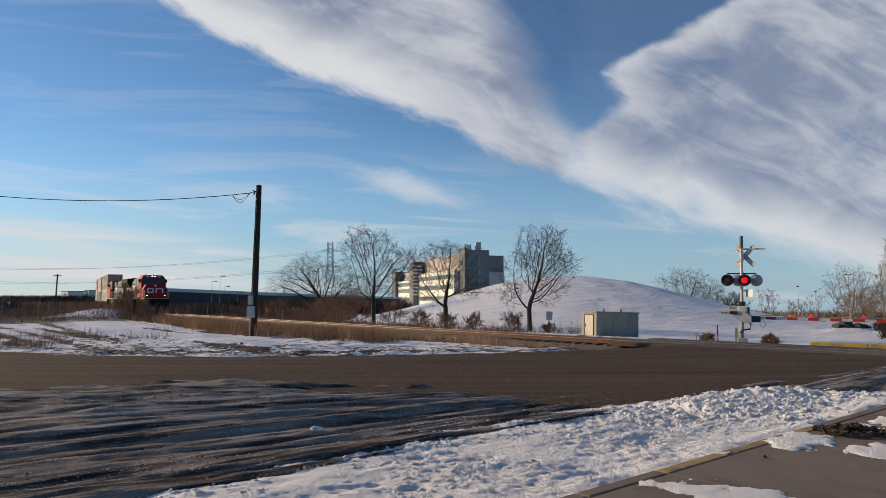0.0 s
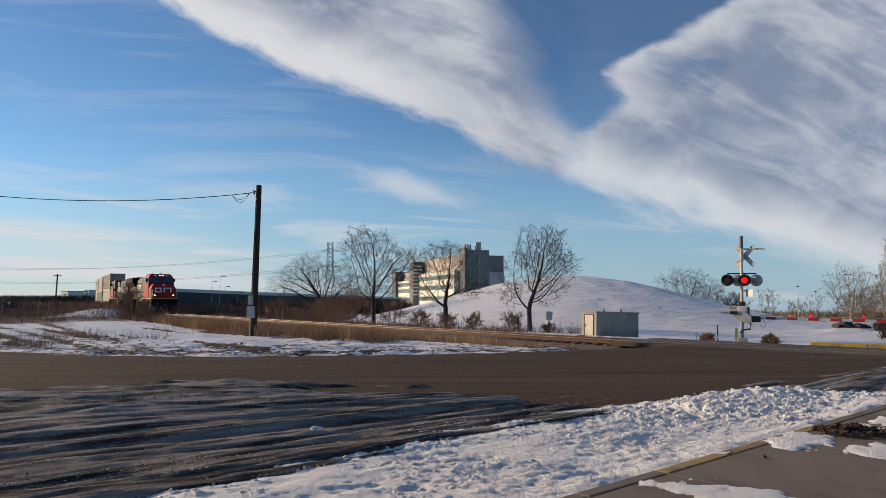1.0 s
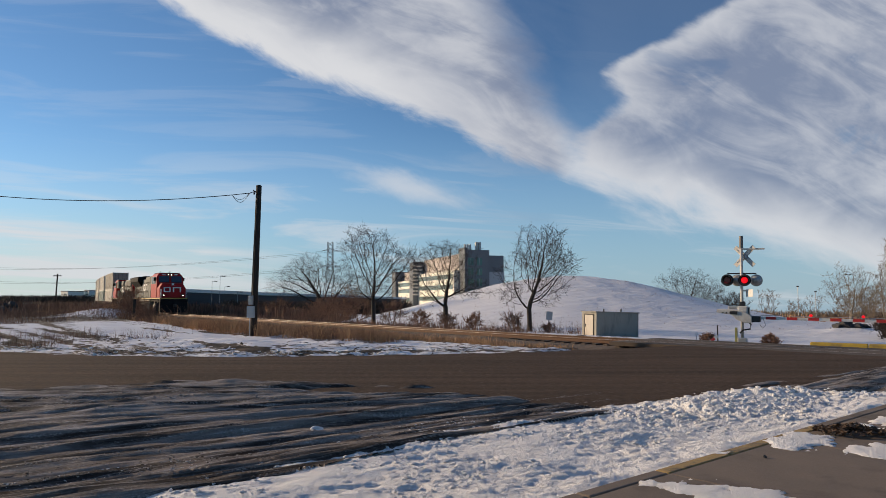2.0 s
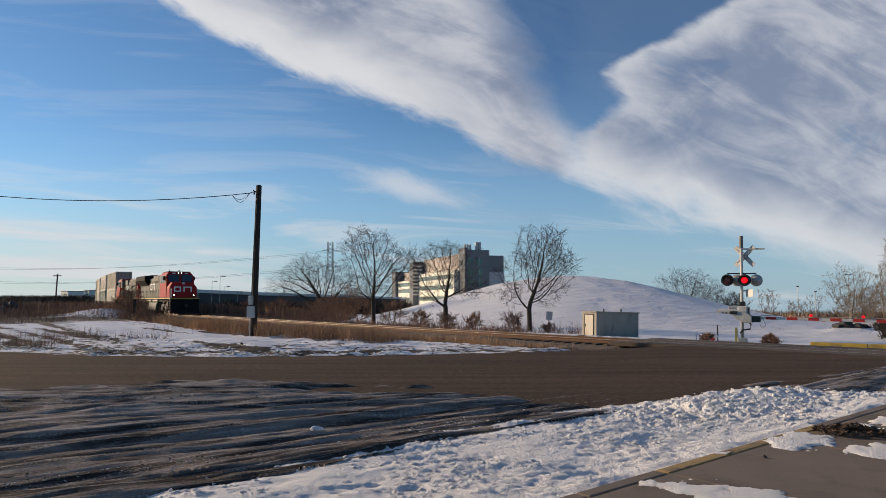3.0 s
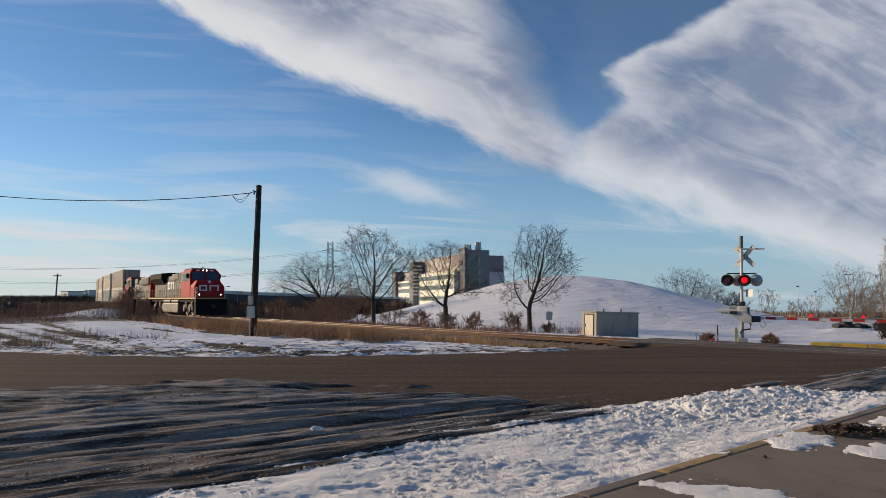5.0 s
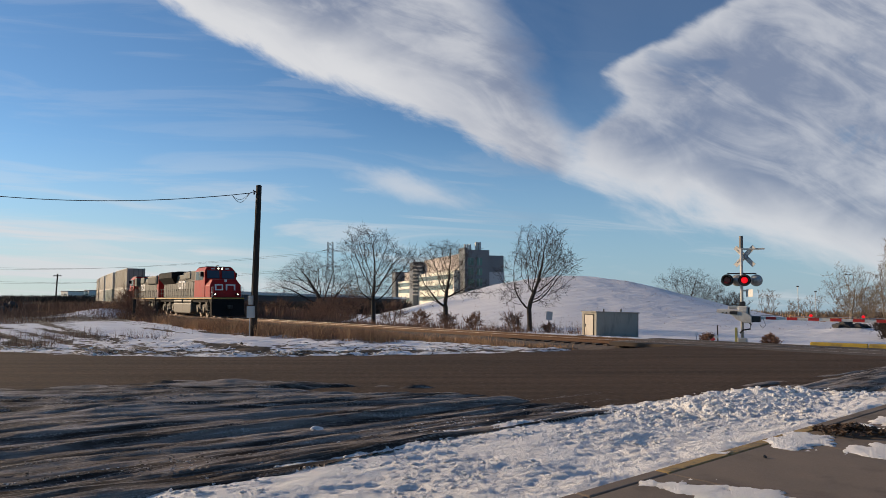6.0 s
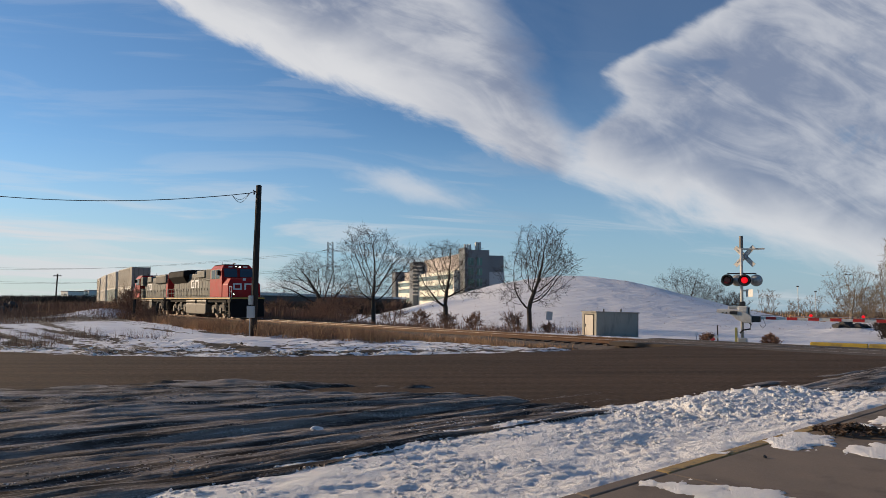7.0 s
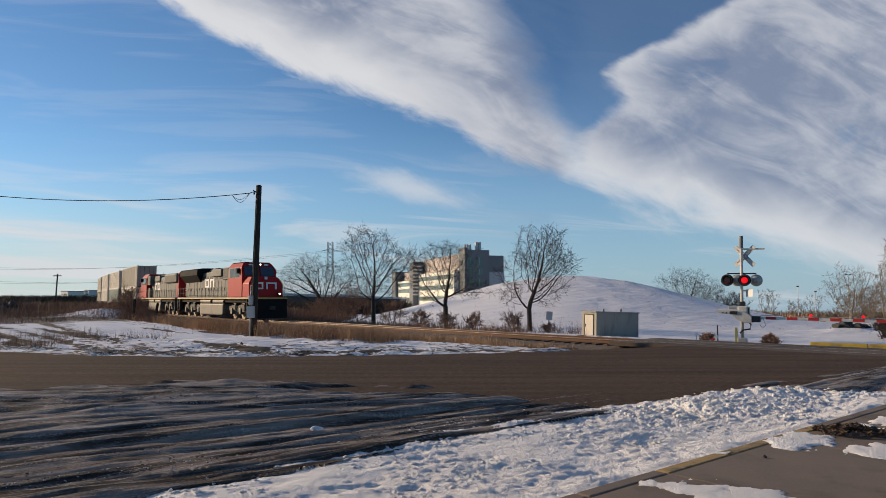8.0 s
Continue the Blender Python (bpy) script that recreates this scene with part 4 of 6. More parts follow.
def lumps(name, label, count, where, size, material, seed, flat=0.6, floor=None):
    """Many small clods as one mesh."""
    rng = np.random.default_rng(seed)
    P = where(rng, count)
    k = len(P)
    z = ground_z(P[:, 0], P[:, 1]) if floor is None else floor(P[:, 0], P[:, 1])
    g = (1 + 5 ** 0.5) / 2
    ico = np.array([(-1, g, 0), (1, g, 0), (-1, -g, 0), (1, -g, 0), (0, -1, g), (0, 1, g), (0, -1, -g), (0, 1, -g), (g, 0, -1), (g, 0, 1), (-g, 0, -1), (-g, 0, 1)]) / 1.9
    tri = [(0, 11, 5), (0, 5, 1), (0, 1, 7), (0, 7, 10), (0, 10, 11), (1, 5, 9), (5, 11, 4), (11, 10, 2), (10, 7, 6), (7, 1, 8), (3, 9, 4), (3, 4, 2), (3, 2, 6), (3, 6, 8), (3, 8, 9), (4, 9, 5), (2, 4, 11), (6, 2, 10), (8, 6, 7), (9, 8, 1)]
    r = size[0] + (size[1] - size[0]) * rng.random(k) ** 3
    V = ico[None] * (0.75 + 0.5 * rng.random((k, 12, 1))) * r[:, None, None] * np.stack([0.8 + 0.8 * rng.random(k), 0.7 + 0.6 * rng.random(k), np.full(k, flat)], -1)[:, None, :]
    V = V + np.stack([P[:, 0], P[:, 1], z + r * flat * 0.4], -1)[:, None, :]
    F = (np.array(tri)[None] + 12 * np.arange(k)[:, None, None]).reshape(-1, 3)
    me = bpy.data.meshes.new(name)
    me.from_pydata(V.reshape(-1, 3).tolist(), [], F.tolist())
    me.materials.append(material)
    return tagged(new(name, me), label, "lumps", kind="stuff")


def by_road(x0, x1, e0, e1, clump=0.0, seed=0):
    """Places e0 to e1 metres beyond the far edge of the road."""
    def pick(rng, count):
        x = x0 + (x1 - x0) * rng.random(count)
        y = road_edge(x) + e0 + (e1 - e0) * rng.random(count) ** 1.5
        ok = fbm(x * 0.5, y * 0.9, 3, seed) > clump
        return np.stack([x, y], -1)[ok]
    return pick


def by_snow(x0, x1, e0, e1, clump=0.0, seed=0):
    """Places e0 to e1 metres past the road-side edge of the snow bank."""
    def pick(rng, count):
        x = x0 + (x1 - x0) * rng.random(count)
        y = np.interp(x, [p[0] for p in SNOW_EDGE], [p[1] for p in SNOW_EDGE]) + e0 + (e1 - e0) * rng.random(count)
        ok = fbm(x * 0.9, y * 0.9, 3, seed) > clump
        return np.stack([x, y], -1)[ok]
    return pick


def by_ruts(x0, x1, lines, wide, clump=0.0, seed=0):
    """Places along the raised lines between the wheel ruts."""
    def pick(rng, count):
        x = x0 + (x1 - x0) * rng.random(count)
        w = (np.array(lines)[rng.integers(0, len(lines), count)] + wide * rng.normal(0, 1, count)) / 5.35
        y = 8.85 + 5.35 * w + x * (0.76 - 0.6 * w * w)
        return np.stack([x, y], -1)[fbm(x * 0.5, w * 20, 3, seed) > clump]
    return pick


CLOD = surface("frozen_mud", (0.045, 0.033, 0.024), 0.9, vary=0.5, scale=3, fine=20, bump=0.3)
lumps("mud_clods", "frozen dark mud and gravel along the road's far side", 5200, by_road(-24, 9, 0.1, 9, 0.5, 91), (0.008, 0.06), CLOD, 92, 0.35)
lumps("snow_clods", "broken snow along the road's far side", 4200, by_road(-24, 9, 0.0, 3.5, 0.5, 93), (0.008, 0.07), SNOW, 94, 0.5)
lumps("snow_clods", "broken crusts of ploughed snow on the bank", 2600, by_snow(2.6, 11, -2.3, -0.2, 0.47, 95), (0.01, 0.055), SNOW, 96, 0.6, lambda x, y: snow_z(x, y))
lumps("snow_clods", "small crumbs of trodden snow on the bank", 5200, by_snow(-4, 6, -3.2, -0.15, 0.4, 101), (0.006, 0.03), SNOW, 102, 0.55, lambda x, y: np.where(side(x, y, KERB) > 0.05, snow_z(x, y), 0.1))
lumps("snow_clods", "crumbs of ice and snow beside the bank", 1600, by_snow(-5, 11, -0.15, 0.5, 0.45, 97), (0.004, 0.016), SNOW, 98, 0.6, lambda x, y: np.maximum(ice_z(x, y), 0.0))
SLUSH = surface("grey_slush", (0.3, 0.27, 0.245), 0.7, vary=0.5, scale=6, fine=40, bump=0.4, dist=0.01)
lumps("ice_crumbs", "grey crumbs of frozen slush along the ruts", 4200, by_ruts(-9.5, -2.6, (3.95, 4.25, 4.6), 0.05, 0.44, 87), (0.004, 0.02), SLUSH, 85, 0.6, lambda x, y: np.maximum(ice_z(x, y), 0.0))
lumps("ice_crumbs", "grey crumbs of frozen slush beside the snow", 2600, by_ruts(-4.5, 3.0, (0.35, 0.62, 1.2, 2.2), 0.06, 0.47, 86), (0.003, 0.014), SLUSH, 84, 0.6, lambda x, y: np.maximum(ice_z(x, y), 0.0))
lumps("grit", "dark grit and dirt at the snow's edge", 2600, by_snow(-6, 6, -0.25, 0.8, 0.4, 99), (0.003, 0.012), CLOD, 90, 0.6, lambda x, y: np.maximum(np.maximum(ice_z(x, y), 0.0), snow_z(x, y)))


# ---- train ----
LOCO_RED = surface("locomotive_red", (0.40, 0.012, 0.010), 0.5, spec=0.2, vary=0.2, scale=1.5, fine=20, bump=0.05, stain=(0.2, 0.035, 0.02), stain_amount=0.4, stain_scale=1.2)
LOCO_GREY = surface("locomotive_grey", (0.155, 0.152, 0.128), 0.6, spec=0.25, vary=0.25, scale=1.2, fine=20, bump=0.06, stain=(0.08, 0.072, 0.06), stain_amount=0.6, stain_scale=1.0)
LOCO_BLACK = surface("sooty_black", (0.012, 0.011, 0.011), 0.8, spec=0.15, vary=0.4, scale=2, fine=20, bump=0.1)
UNDER = surface("grimy_steel", (0.05, 0.043, 0.036), 0.7, 0.2, vary=0.5, scale=2, fine=20, bump=0.3, dist=0.01, stain=(0.03, 0.026, 0.022), stain_amount=0.7, stain_scale=2)
TANK = surface("dusty_fuel_tank", (0.14, 0.128, 0.107), 0.6, 0.2, vary=0.3, scale=1.5, fine=20, bump=0.15, stain=(0.08, 0.07, 0.06), stain_amount=0.6, stain_scale=1.6)
WHEEL = surface("worn_wheel_steel", (0.3, 0.24, 0.18), 0.5, 0.4, vary=0.3, scale=4, fine=30, bump=0.2)
YELLOW = surface("safety_yellow", (0.5, 0.3, 0.06), 0.5, vary=0.25, scale=3, fine=30, bump=0.1)
LOGO_WHITE = surface("white_marking", (0.75, 0.73, 0.7), 0.5, vary=0.1, scale=3, fine=30, bump=0.05)
CAB_GLASS = glass_dark("cab_glass")
LAMP_ON = surface("headlamp_glow", (0.9, 0.85, 0.7), 0.3, emit=(1.0, 0.88, 0.62), emit_strength=8.0)
MESH_DARK = surface("radiator_mesh", (0.035, 0.033, 0.03), 0.7, 0.3, vary=0.4, scale=6, fine=60, bump=0.5)
BOX_A = surface("container_beige", (0.42, 0.37, 0.3), 0.6, vary=0.2, scale=0.8, fine=12, bump=0.1, stain=(0.25, 0.2, 0.155), stain_amount=0.5, stain_scale=0.7)
BOX_B = surface("container_pale", (0.55, 0.5, 0.42), 0.6, vary=0.2, scale=0.8, fine=12, bump=0.1, stain=(0.3, 0.25, 0.19), stain_amount=0.5, stain_scale=0.7)
BOX_C = surface("container_green_grey", (0.2, 0.24, 0.21), 0.6, vary=0.2, scale=0.8, fine=12, bump=0.1, stain=(0.13, 0.12, 0.1), stain_amount=0.5, stain_scale=0.7)
BOX_D = surface("container_tan", (0.33, 0.29, 0.235), 0.6, vary=0.2, scale=0.8, fine=12, bump=0.1, stain=(0.2, 0.16, 0.12), stain_amount=0.5, stain_scale=0.7)
WELL = surface("well_car_brown", (0.13, 0.075, 0.045), 0.7, vary=0.3, scale=1.2, fine=15, bump=0.15, stain=(0.05, 0.04, 0.03), stain_amount=0.5, stain_scale=1.2)
SPIN = []  # every wheelset with its thing


def wheelset(parent, x, r, gauge=1.51, off=0.0):
    bm = bmesh.new()
    for sy in (-1, 1):
        y = sy * gauge / 2
        tube(bm, [(0, y - 0.065, 0), (0, y + 0.065, 0)], r, 20)
        tube(bm, [(0, y - sy * 0.09, 0), (0, y - sy * 0.06, 0)], r * 1.05, 20)
        tube(bm, [(0, y + sy * 0.065, 0), (0, y + sy * 0.12, 0)], [r * 0.72, r * 0.66], 16)
        tube(bm, [(0, y + sy * 0.1, 0), (0, y + sy * 0.25, 0)], r * 0.28, 10)
        for k in range(4):
            a = k * math.pi / 2
            box(bm, math.cos(a) * r * 0.45 - 0.05, math.cos(a) * r * 0.45 + 0.05, y + sy * 0.12 - 0.02, y + sy * 0.12 + 0.02, math.sin(a) * r * 0.45 - 0.05, math.sin(a) * r * 0.45 + 0.05)
    tube(bm, [(0, -gauge / 2, 0), (0, gauge / 2, 0)], 0.09, 8)
    w = part("wheelset", bm, WHEEL, parent)
    w.location = (x, 0, r)
    SPIN.append((w, x, r))
    return w


def bogie(parent, x, axles, r, grimy=True):
    half = max(abs(a) for a in axles) + 0.75
    for sy in (-1, 1):
        bm = bmesh.new()
        prism(bm, [(x - half, 0.62), (x - half, 0.95), (x - half * 0.6, 1.08), (x + half * 0.6, 1.08), (x + half, 0.95), (x + half, 0.62), (x + half * 0.7, 0.7), (x, 0.48), (x - half * 0.7, 0.7)], sy * 1.0 - 0.09, sy * 1.0 + 0.09, 0.02)
        fr = part("bogie_frame", bm, UNDER, parent)
        for a in axles:
            part("axle_box", B(x + a - 0.2, x + a + 0.2, sy * 1.03 - 0.16, sy * 1.03 + 0.16, 0.36, 0.82, 0.03), TANK if sy < 0 else UNDER, fr)
        for a in np.linspace(min(axles), max(axles), 2 * len(axles) - 1)[1::2]:
            bm = bmesh.new()
            for dx in (-0.13, 0.13):
                tube(bm, [(x + a + dx, sy * 1.08, 0.66), (x + a + dx, sy * 1.08, 1.12)], 0.1, 10)
            part("spring", bm, UNDER, parent)
            part("brake_cylinder", T([(x + a - 0.25, sy * 1.16, 1.2), (x + a + 0.3, sy * 1.16, 1.12)], 0.11, 10), UNDER, parent)
    part("bolster", B(x - 0.5, x + 0.5, -0.95, 0.95, 0.55, 1.25, 0.03), UNDER, parent)
    for a in axles:
        wheelset(parent, x + a, r)


def rail_posts(parent, xs, y, z0, z1, r=0.018, mat=None):
    for x in xs:
        part("handrail_post", T([(x, y, z0), (x, y, z1)], r, 5), mat or LOCO_GREY, parent)
    for zz in (z1, (z0 + z1) / 2):
        part("handrail", T([(xs[0], y, zz), (xs[-1], y, zz)], r, 5), mat or LOCO_GREY, parent)


def marking(parent, x0, z0, w, h, y, sy):
    """A plain white block marking on a side: a hollow block and three bars."""
    for a, b, c, d in ((0.0, 0.1, 0, 1), (0.1, 0.42, 0, 0.2), (0.1, 0.42, 0.8, 1), (0.34, 0.42, 0.2, 0.8), (0.55, 0.65, 0, 1), (0.65, 0.9, 0.8, 1), (0.9, 1.0, 0, 1)):
        part("white_marking", B(x0 + a * w, x0 + b * w, min(y, y + sy * 0.012), max(y, y + sy * 0.012), z0 + c * h, z0 + d * h), LOGO_WHITE, parent)


def loft(sections):
    """A closed body through rings of points."""
    bm = bmesh.new()
    rings = [[bm.verts.new(p) for p in r] for r in sections]
    k = len(rings[0])
    for a, b in zip(rings, rings[1:]):
        for i in range(k):
            bm.faces.new((a[i], a[(i + 1) % k], b[(i + 1) % k], b[i]))
    bm.faces.new(rings[0][::-1])
    bm.faces.new(rings[-1])
    bmesh.ops.recalc_face_normals(bm, faces=bm.faces[:])
    sharp = [e for e in bm.edges if len(e.link_faces) == 2 and e.calc_face_angle(0.0) > 0.3]
    bmesh.ops.bevel(bm, geom=sharp, offset=0.05, segments=2, affect="EDGES", profile=0.5)
    return bm


def locomotive(name, label, flared, lead):
    L = thing(name, pose(0, 0, 0), label, "locomotive", "train")
    red, grey = LOCO_RED, LOCO_GREY
    # frame and walkway
    part("frame", B(-10.2, 10.2, -1.3, 1.3, 1.25, 1.5, 0.03), LOCO_BLACK, L)
    part("walkway", B(-10.6, 10.3, -1.52, 1.52, 1.5, 1.66, 0.02), grey, L)
    for sy in (-1, 1):
        part("sill_stripe", B(-10.6, 10.3, sy * 1.535 - 0.012, sy * 1.535 + 0.012, 1.53, 1.62), YELLOW, L, "faded yellow sill stripe")
    # bogies and tank
    for bx in (-6.75, 6.75):
        bogie(L, bx, (-2.05, 0.0, 2.05), 0.53)
    bm = bmesh.new()
    prism(bm, [(-3.3, 0.38), (-3.0, 0.22), (3.0, 0.22), (3.3, 0.38), (3.3, 1.15), (-3.3, 1.15)], -1.45, 1.45, 0.09)
    part("fuel_tank", bm, TANK, L, "dusty grey fuel tank")
    for sy in (-1, 1):
        part("air_reservoir", T([(-3.2, sy * 1.25, 1.32), (-0.2, sy * 1.25, 1.32)], 0.19, 12), TANK, L)
        part("air_reservoir", T([(0.4, sy * 1.25, 1.32), (3.3, sy * 1.25, 1.32)], 0.19, 12), TANK, L)
    # long hood: body, rounded roof
    hood = part("hood", B(-9.7, 4.2, -0.95, 0.95, 1.66, 4.2, 0.1), grey, L)
    for sy in (-1, 1):
        for i in range(15):
            x = -9.3 + i * 0.9
            part("hood_door", B(x, x + 0.82, min(sy * 0.945, sy * 0.975), max(sy * 0.945, sy * 0.975), 1.8, 3.3, 0.008), grey, hood)
            part("door_latch", B(x + 0.68, x + 0.74, min(sy * 0.97, sy * 1.0), max(sy * 0.97, sy * 1.0), 2.4, 2.6), LOCO_BLACK, hood)
    bm = bmesh.new()
    tube(bm, [(-9.4, 0, 4.1), (4.0, 0, 4.1)], 0.5, 12)
    part("roof_walk", bm, grey, L)
    if flared:
        bm = bmesh.new()
        a = [(-1.0, 3.25), (-1.56, 3.95), (-1.56, 4.5), (-1.35, 4.62), (1.35, 4.62), (1.56, 4.5), (1.56, 3.95), (1.0, 3.25)]
        v0 = [bm.verts.new((-9.75, y, z)) for y, z in a]
        v1 = [bm.verts.new((-4.6, y, z)) for y, z in a]
        v1[1].co.x = v1[2].co.x = v1[3].co.x = v1[4].co.x = v1[5].co.x = v1[6].co.x = -4.0
        for i in range(8):
            bm.faces.new((v0[i], v0[(i + 1) % 8], v1[(i + 1) % 8], v1[i]))
        bm.faces.new(v0[::-1])
        bm.faces.new(v1)
        bmesh.ops.recalc_face_normals(bm, faces=bm.faces[:])
        part("radiator_housing", bm, LOCO_BLACK, L, "wide dark flared radiator housing")
        for x in (-8.9, -7.2, -5.5):
            part("cooling_fan", T([(x, 0, 4.6), (x, 0, 4.72)], 0.72, 20), LOCO_BLACK, L)
    else:
        part("radiator_housing", B(-9.5, -4.0, -1.22, 1.22, 3.4, 4.45, 0.12), grey, L)
        for sy in (-1, 1):
            part("radiator_intake", B(-9.2, -4.4, min(sy * 1.2, sy * 1.24), max(sy * 1.2, sy * 1.24), 3.55, 4.25), MESH_DARK, L, "dark radiator mesh")
        part("red_hood_end", B(-9.82, -8.9, -1.0, 1.0, 1.67, 4.46, 0.08), red, L, "red painted end of the hood")
        for x in (-8.4, -6.6, -4.9):
            part("cooling_fan", T([(x, 0, 4.4), (x, 0, 4.56)], 0.65, 20), LOCO_BLACK, L)
    part("dynamic_brake_hatch", B(-0.9, 1.6, -1.12, 1.12, 3.7, 4.42, 0.06), grey, L)
    part("exhaust_stack", B(-2.6, -1.6, -0.35, 0.35, 4.1, 4.62, 0.03), LOCO_BLACK, L)
    for sy in (-1, 1):
        part("blower_intake", B(3.0, 4.6, min(sy * 0.9, sy * 1.4), max(sy * 0.9, sy * 1.4), 3.3, 4.45, 0.05), grey, L)
        part("intake_grille", B(3.15, 4.45, min(sy * 1.39, sy * 1.42), max(sy * 1.39, sy * 1.42), 3.5, 4.35), MESH_DARK, L, "dark intake grille")
        part("equipment_box", B(3.6, 5.2, min(sy * 0.9, sy * 1.3), max(sy * 0.9, sy * 1.3), 1.66, 2.9, 0.03), grey, L)
        for i in range(9):
            x = -8.7 + i * 1.35
            part("louvre_panel", B(x, x + 0.95, min(sy * 0.945, sy * 0.968), max(sy * 0.945, sy * 0.968), 3.42, 3.78, 0.005), MESH_DARK, hood, "dark louvred panel")
        marking(hood, -3.2 if sy < 0 else -0.6, 2.65, 2.6, 0.85, sy * 0.98, sy)
        rail_posts(L, [-9.9 + 1.18 * i for i in range(13)], sy * 1.46, 1.66, 2.6)
        # steps at the rear corner
        for zz in (0.55, 0.9, 1.25):
            part("step", B(-10.5, -9.9, min(sy * 1.2, sy * 1.5), max(sy * 1.2, sy * 1.5), zz, zz + 0.04), LOCO_BLACK, L)
            part("step", B(9.3, 9.9, min(sy * 1.2, sy * 1.5), max(sy * 1.2, sy * 1.5), zz, zz + 0.04), LOCO_BLACK, L)
        for x in (-10.55, -9.85, 9.25, 9.95):
            part("step_stringer", B(x - 0.03, x + 0.03, min(sy * 1.2, sy * 1.52), max(sy * 1.2, sy * 1.52), 0.45, 1.5), UNDER, L)
        part("grab_rail", T([(-10.4, sy * 1.48, 1.66), (-10.4, sy * 1.48, 2.7)], 0.022, 5), WHITE_PAINT, L)
    # ladder on the hood end
    for zz in np.arange(1.9, 3.3, 0.26):
        part("ladder_rung", B(-9.86, -9.8, -0.95, -0.5, zz, zz + 0.04), WHITE_PAINT, L)
    # cab with cut-back corners
    rim = [(-1.5, 1.66), (-1.5, 3.45), (-1.48, 4.28), (-1.2, 4.72), (1.2, 4.72), (1.48, 4.28), (1.5, 3.45), (1.5, 1.66)]
    front = {1.66: 8.0, 3.45: 8.0, 4.28: 7.81, 4.72: 7.5}
    cab = part("cab", loft([[(4.6, y, z) for y, z in rim], [(front[z], y, z) for y, z in rim]]), red, L, "red cab")
    part("cab_roof", B(4.7, 7.45, -1.16, 1.16, 4.7, 4.8, 0.04), LOCO_BLACK if lead else grey, L, "dark cab roof")
    # nose
    rim = [(-1.45, 1.66), (-1.45, 2.85), (-1.12, 3.42), (1.12, 3.42), (1.45, 2.85), (1.45, 1.66)]
    front = {1.66: 9.55, 2.85: 9.46, 3.42: 9.2}
    nose = part("nose", loft([[(7.95, y, z + (0.06 if z > 3 else 0)) for y, z in rim], [(front[z], y, z) for y, z in rim]]), red, L, "red nose with white block marking")
    for y0, y1 in ((-1.28, -0.12), (0.12, 1.28)):
        w = part("windscreen", B(0, 0.03, y0, y1, 0, 0.84, 0.01), CAB_GLASS, cab, "dark windscreen")
        w.matrix_basis = pose(7.98, 0, 3.56, 0, -12.3, 0)
    for sy in (-1, 1):
        part("window_band", B(4.75, 7.42, min(sy * 1.485, sy * 1.507), max(sy * 1.485, sy * 1.507), 3.4, 4.3, 0.008), LOCO_GREY if lead else LOCO_BLACK, cab, "dark panel round the side windows")
        part("side_window", B(5.2, 6.15, min(sy * 1.49, sy * 1.522), max(sy * 1.49, sy * 1.522), 3.45, 4.25, 0.01), CAB_GLASS, cab, "dark side window")
        part("side_window", B(6.35, 7.3, min(sy * 1.49, sy * 1.522), max(sy * 1.49, sy * 1.522), 3.45, 4.25, 0.01), CAB_GLASS, cab, "dark side window")
        part("window_frame", B(6.17, 6.33, min(sy * 1.49, sy * 1.53), max(sy * 1.49, sy * 1.53), 3.4, 4.3), grey, cab)
        part("mirror", B(7.2, 7.45, min(sy * 1.52, sy * 1.72), max(sy * 1.52, sy * 1.72), 3.75, 4.2, 0.01), LOCO_BLACK, L)
    # front sill, anticlimber, plough, coupler, stripe
    part("front_sill", B(9.5, 10.35, -1.5, 1.5, 1.25, 1.66, 0.04), LOCO_BLACK, L)
    part("front_stripe", B(10.352, 10.365, -1.45, 1.45, 1.52, 1.64), YELLOW, L, "yellow edge stripe")
    bm = bmesh.new()
    v = [bm.verts.new(c) for c in ((10.2, -1.5, 1.3), (10.2, 1.5, 1.3), (10.35, 1.5, 0.15), (10.7, 0, 0.12), (10.35, -1.5, 0.15), (10.5, 0, 1.3), (9.9, -1.5, 1.3), (9.9, 1.5, 1.3), (9.9, 1.5, 0.15), (9.9, -1.5, 0.15))]
    for q in ((0, 5, 3, 4), (5, 1, 2, 3), (0, 4, 9, 6), (1, 7, 8, 2), (6, 9, 8, 7), (0, 6, 7, 1, 5), (4, 3, 2, 8, 9)):
        bm.faces.new([v[i] for i in q])
    bmesh.ops.recalc_face_normals(bm, faces=bm.faces[:])
    part("snow_plough", bm, LOCO_BLACK, L, "black pilot plough")
    for x0, x1 in ((10.3, 11.15), (-11.15, -10.2)):
        part("coupler", B(x0, x1, -0.16, 0.16, 0.72, 1.02, 0.05), UNDER, L)
    rail_posts(L, [9.75, 10.25], -1.4, 1.66, 2.65, 0.02, WHITE_PAINT)
    rail_posts(L, [9.75, 10.25], 1.4, 1.66, 2.65, 0.02, WHITE_PAINT)
    # lamps
    for y in (-0.17, 0.17):
        hs = part("headlamp_housing", T([(7.4, y, 4.58), (7.72, y, 4.58)], 0.15, 14), LOCO_BLACK, L)
        part("headlamp", T([(7.7, y, 4.58), (7.74, y, 4.58)], 0.065, 14), LAMP_ON if lead else CAB_GLASS, hs, "round headlamp")
    for y in (-1.05, 1.05):
        hs = part("ditch_light_housing", T([(9.5, y, 1.95), (9.78, y, 1.95)], 0.15, 14), LOCO_BLACK, L)
        part("ditch_light", T([(9.77, y, 1.95), (9.81, y, 1.95)], 0.062, 14), LAMP_ON if lead else CAB_GLASS, hs, "round ditch light")
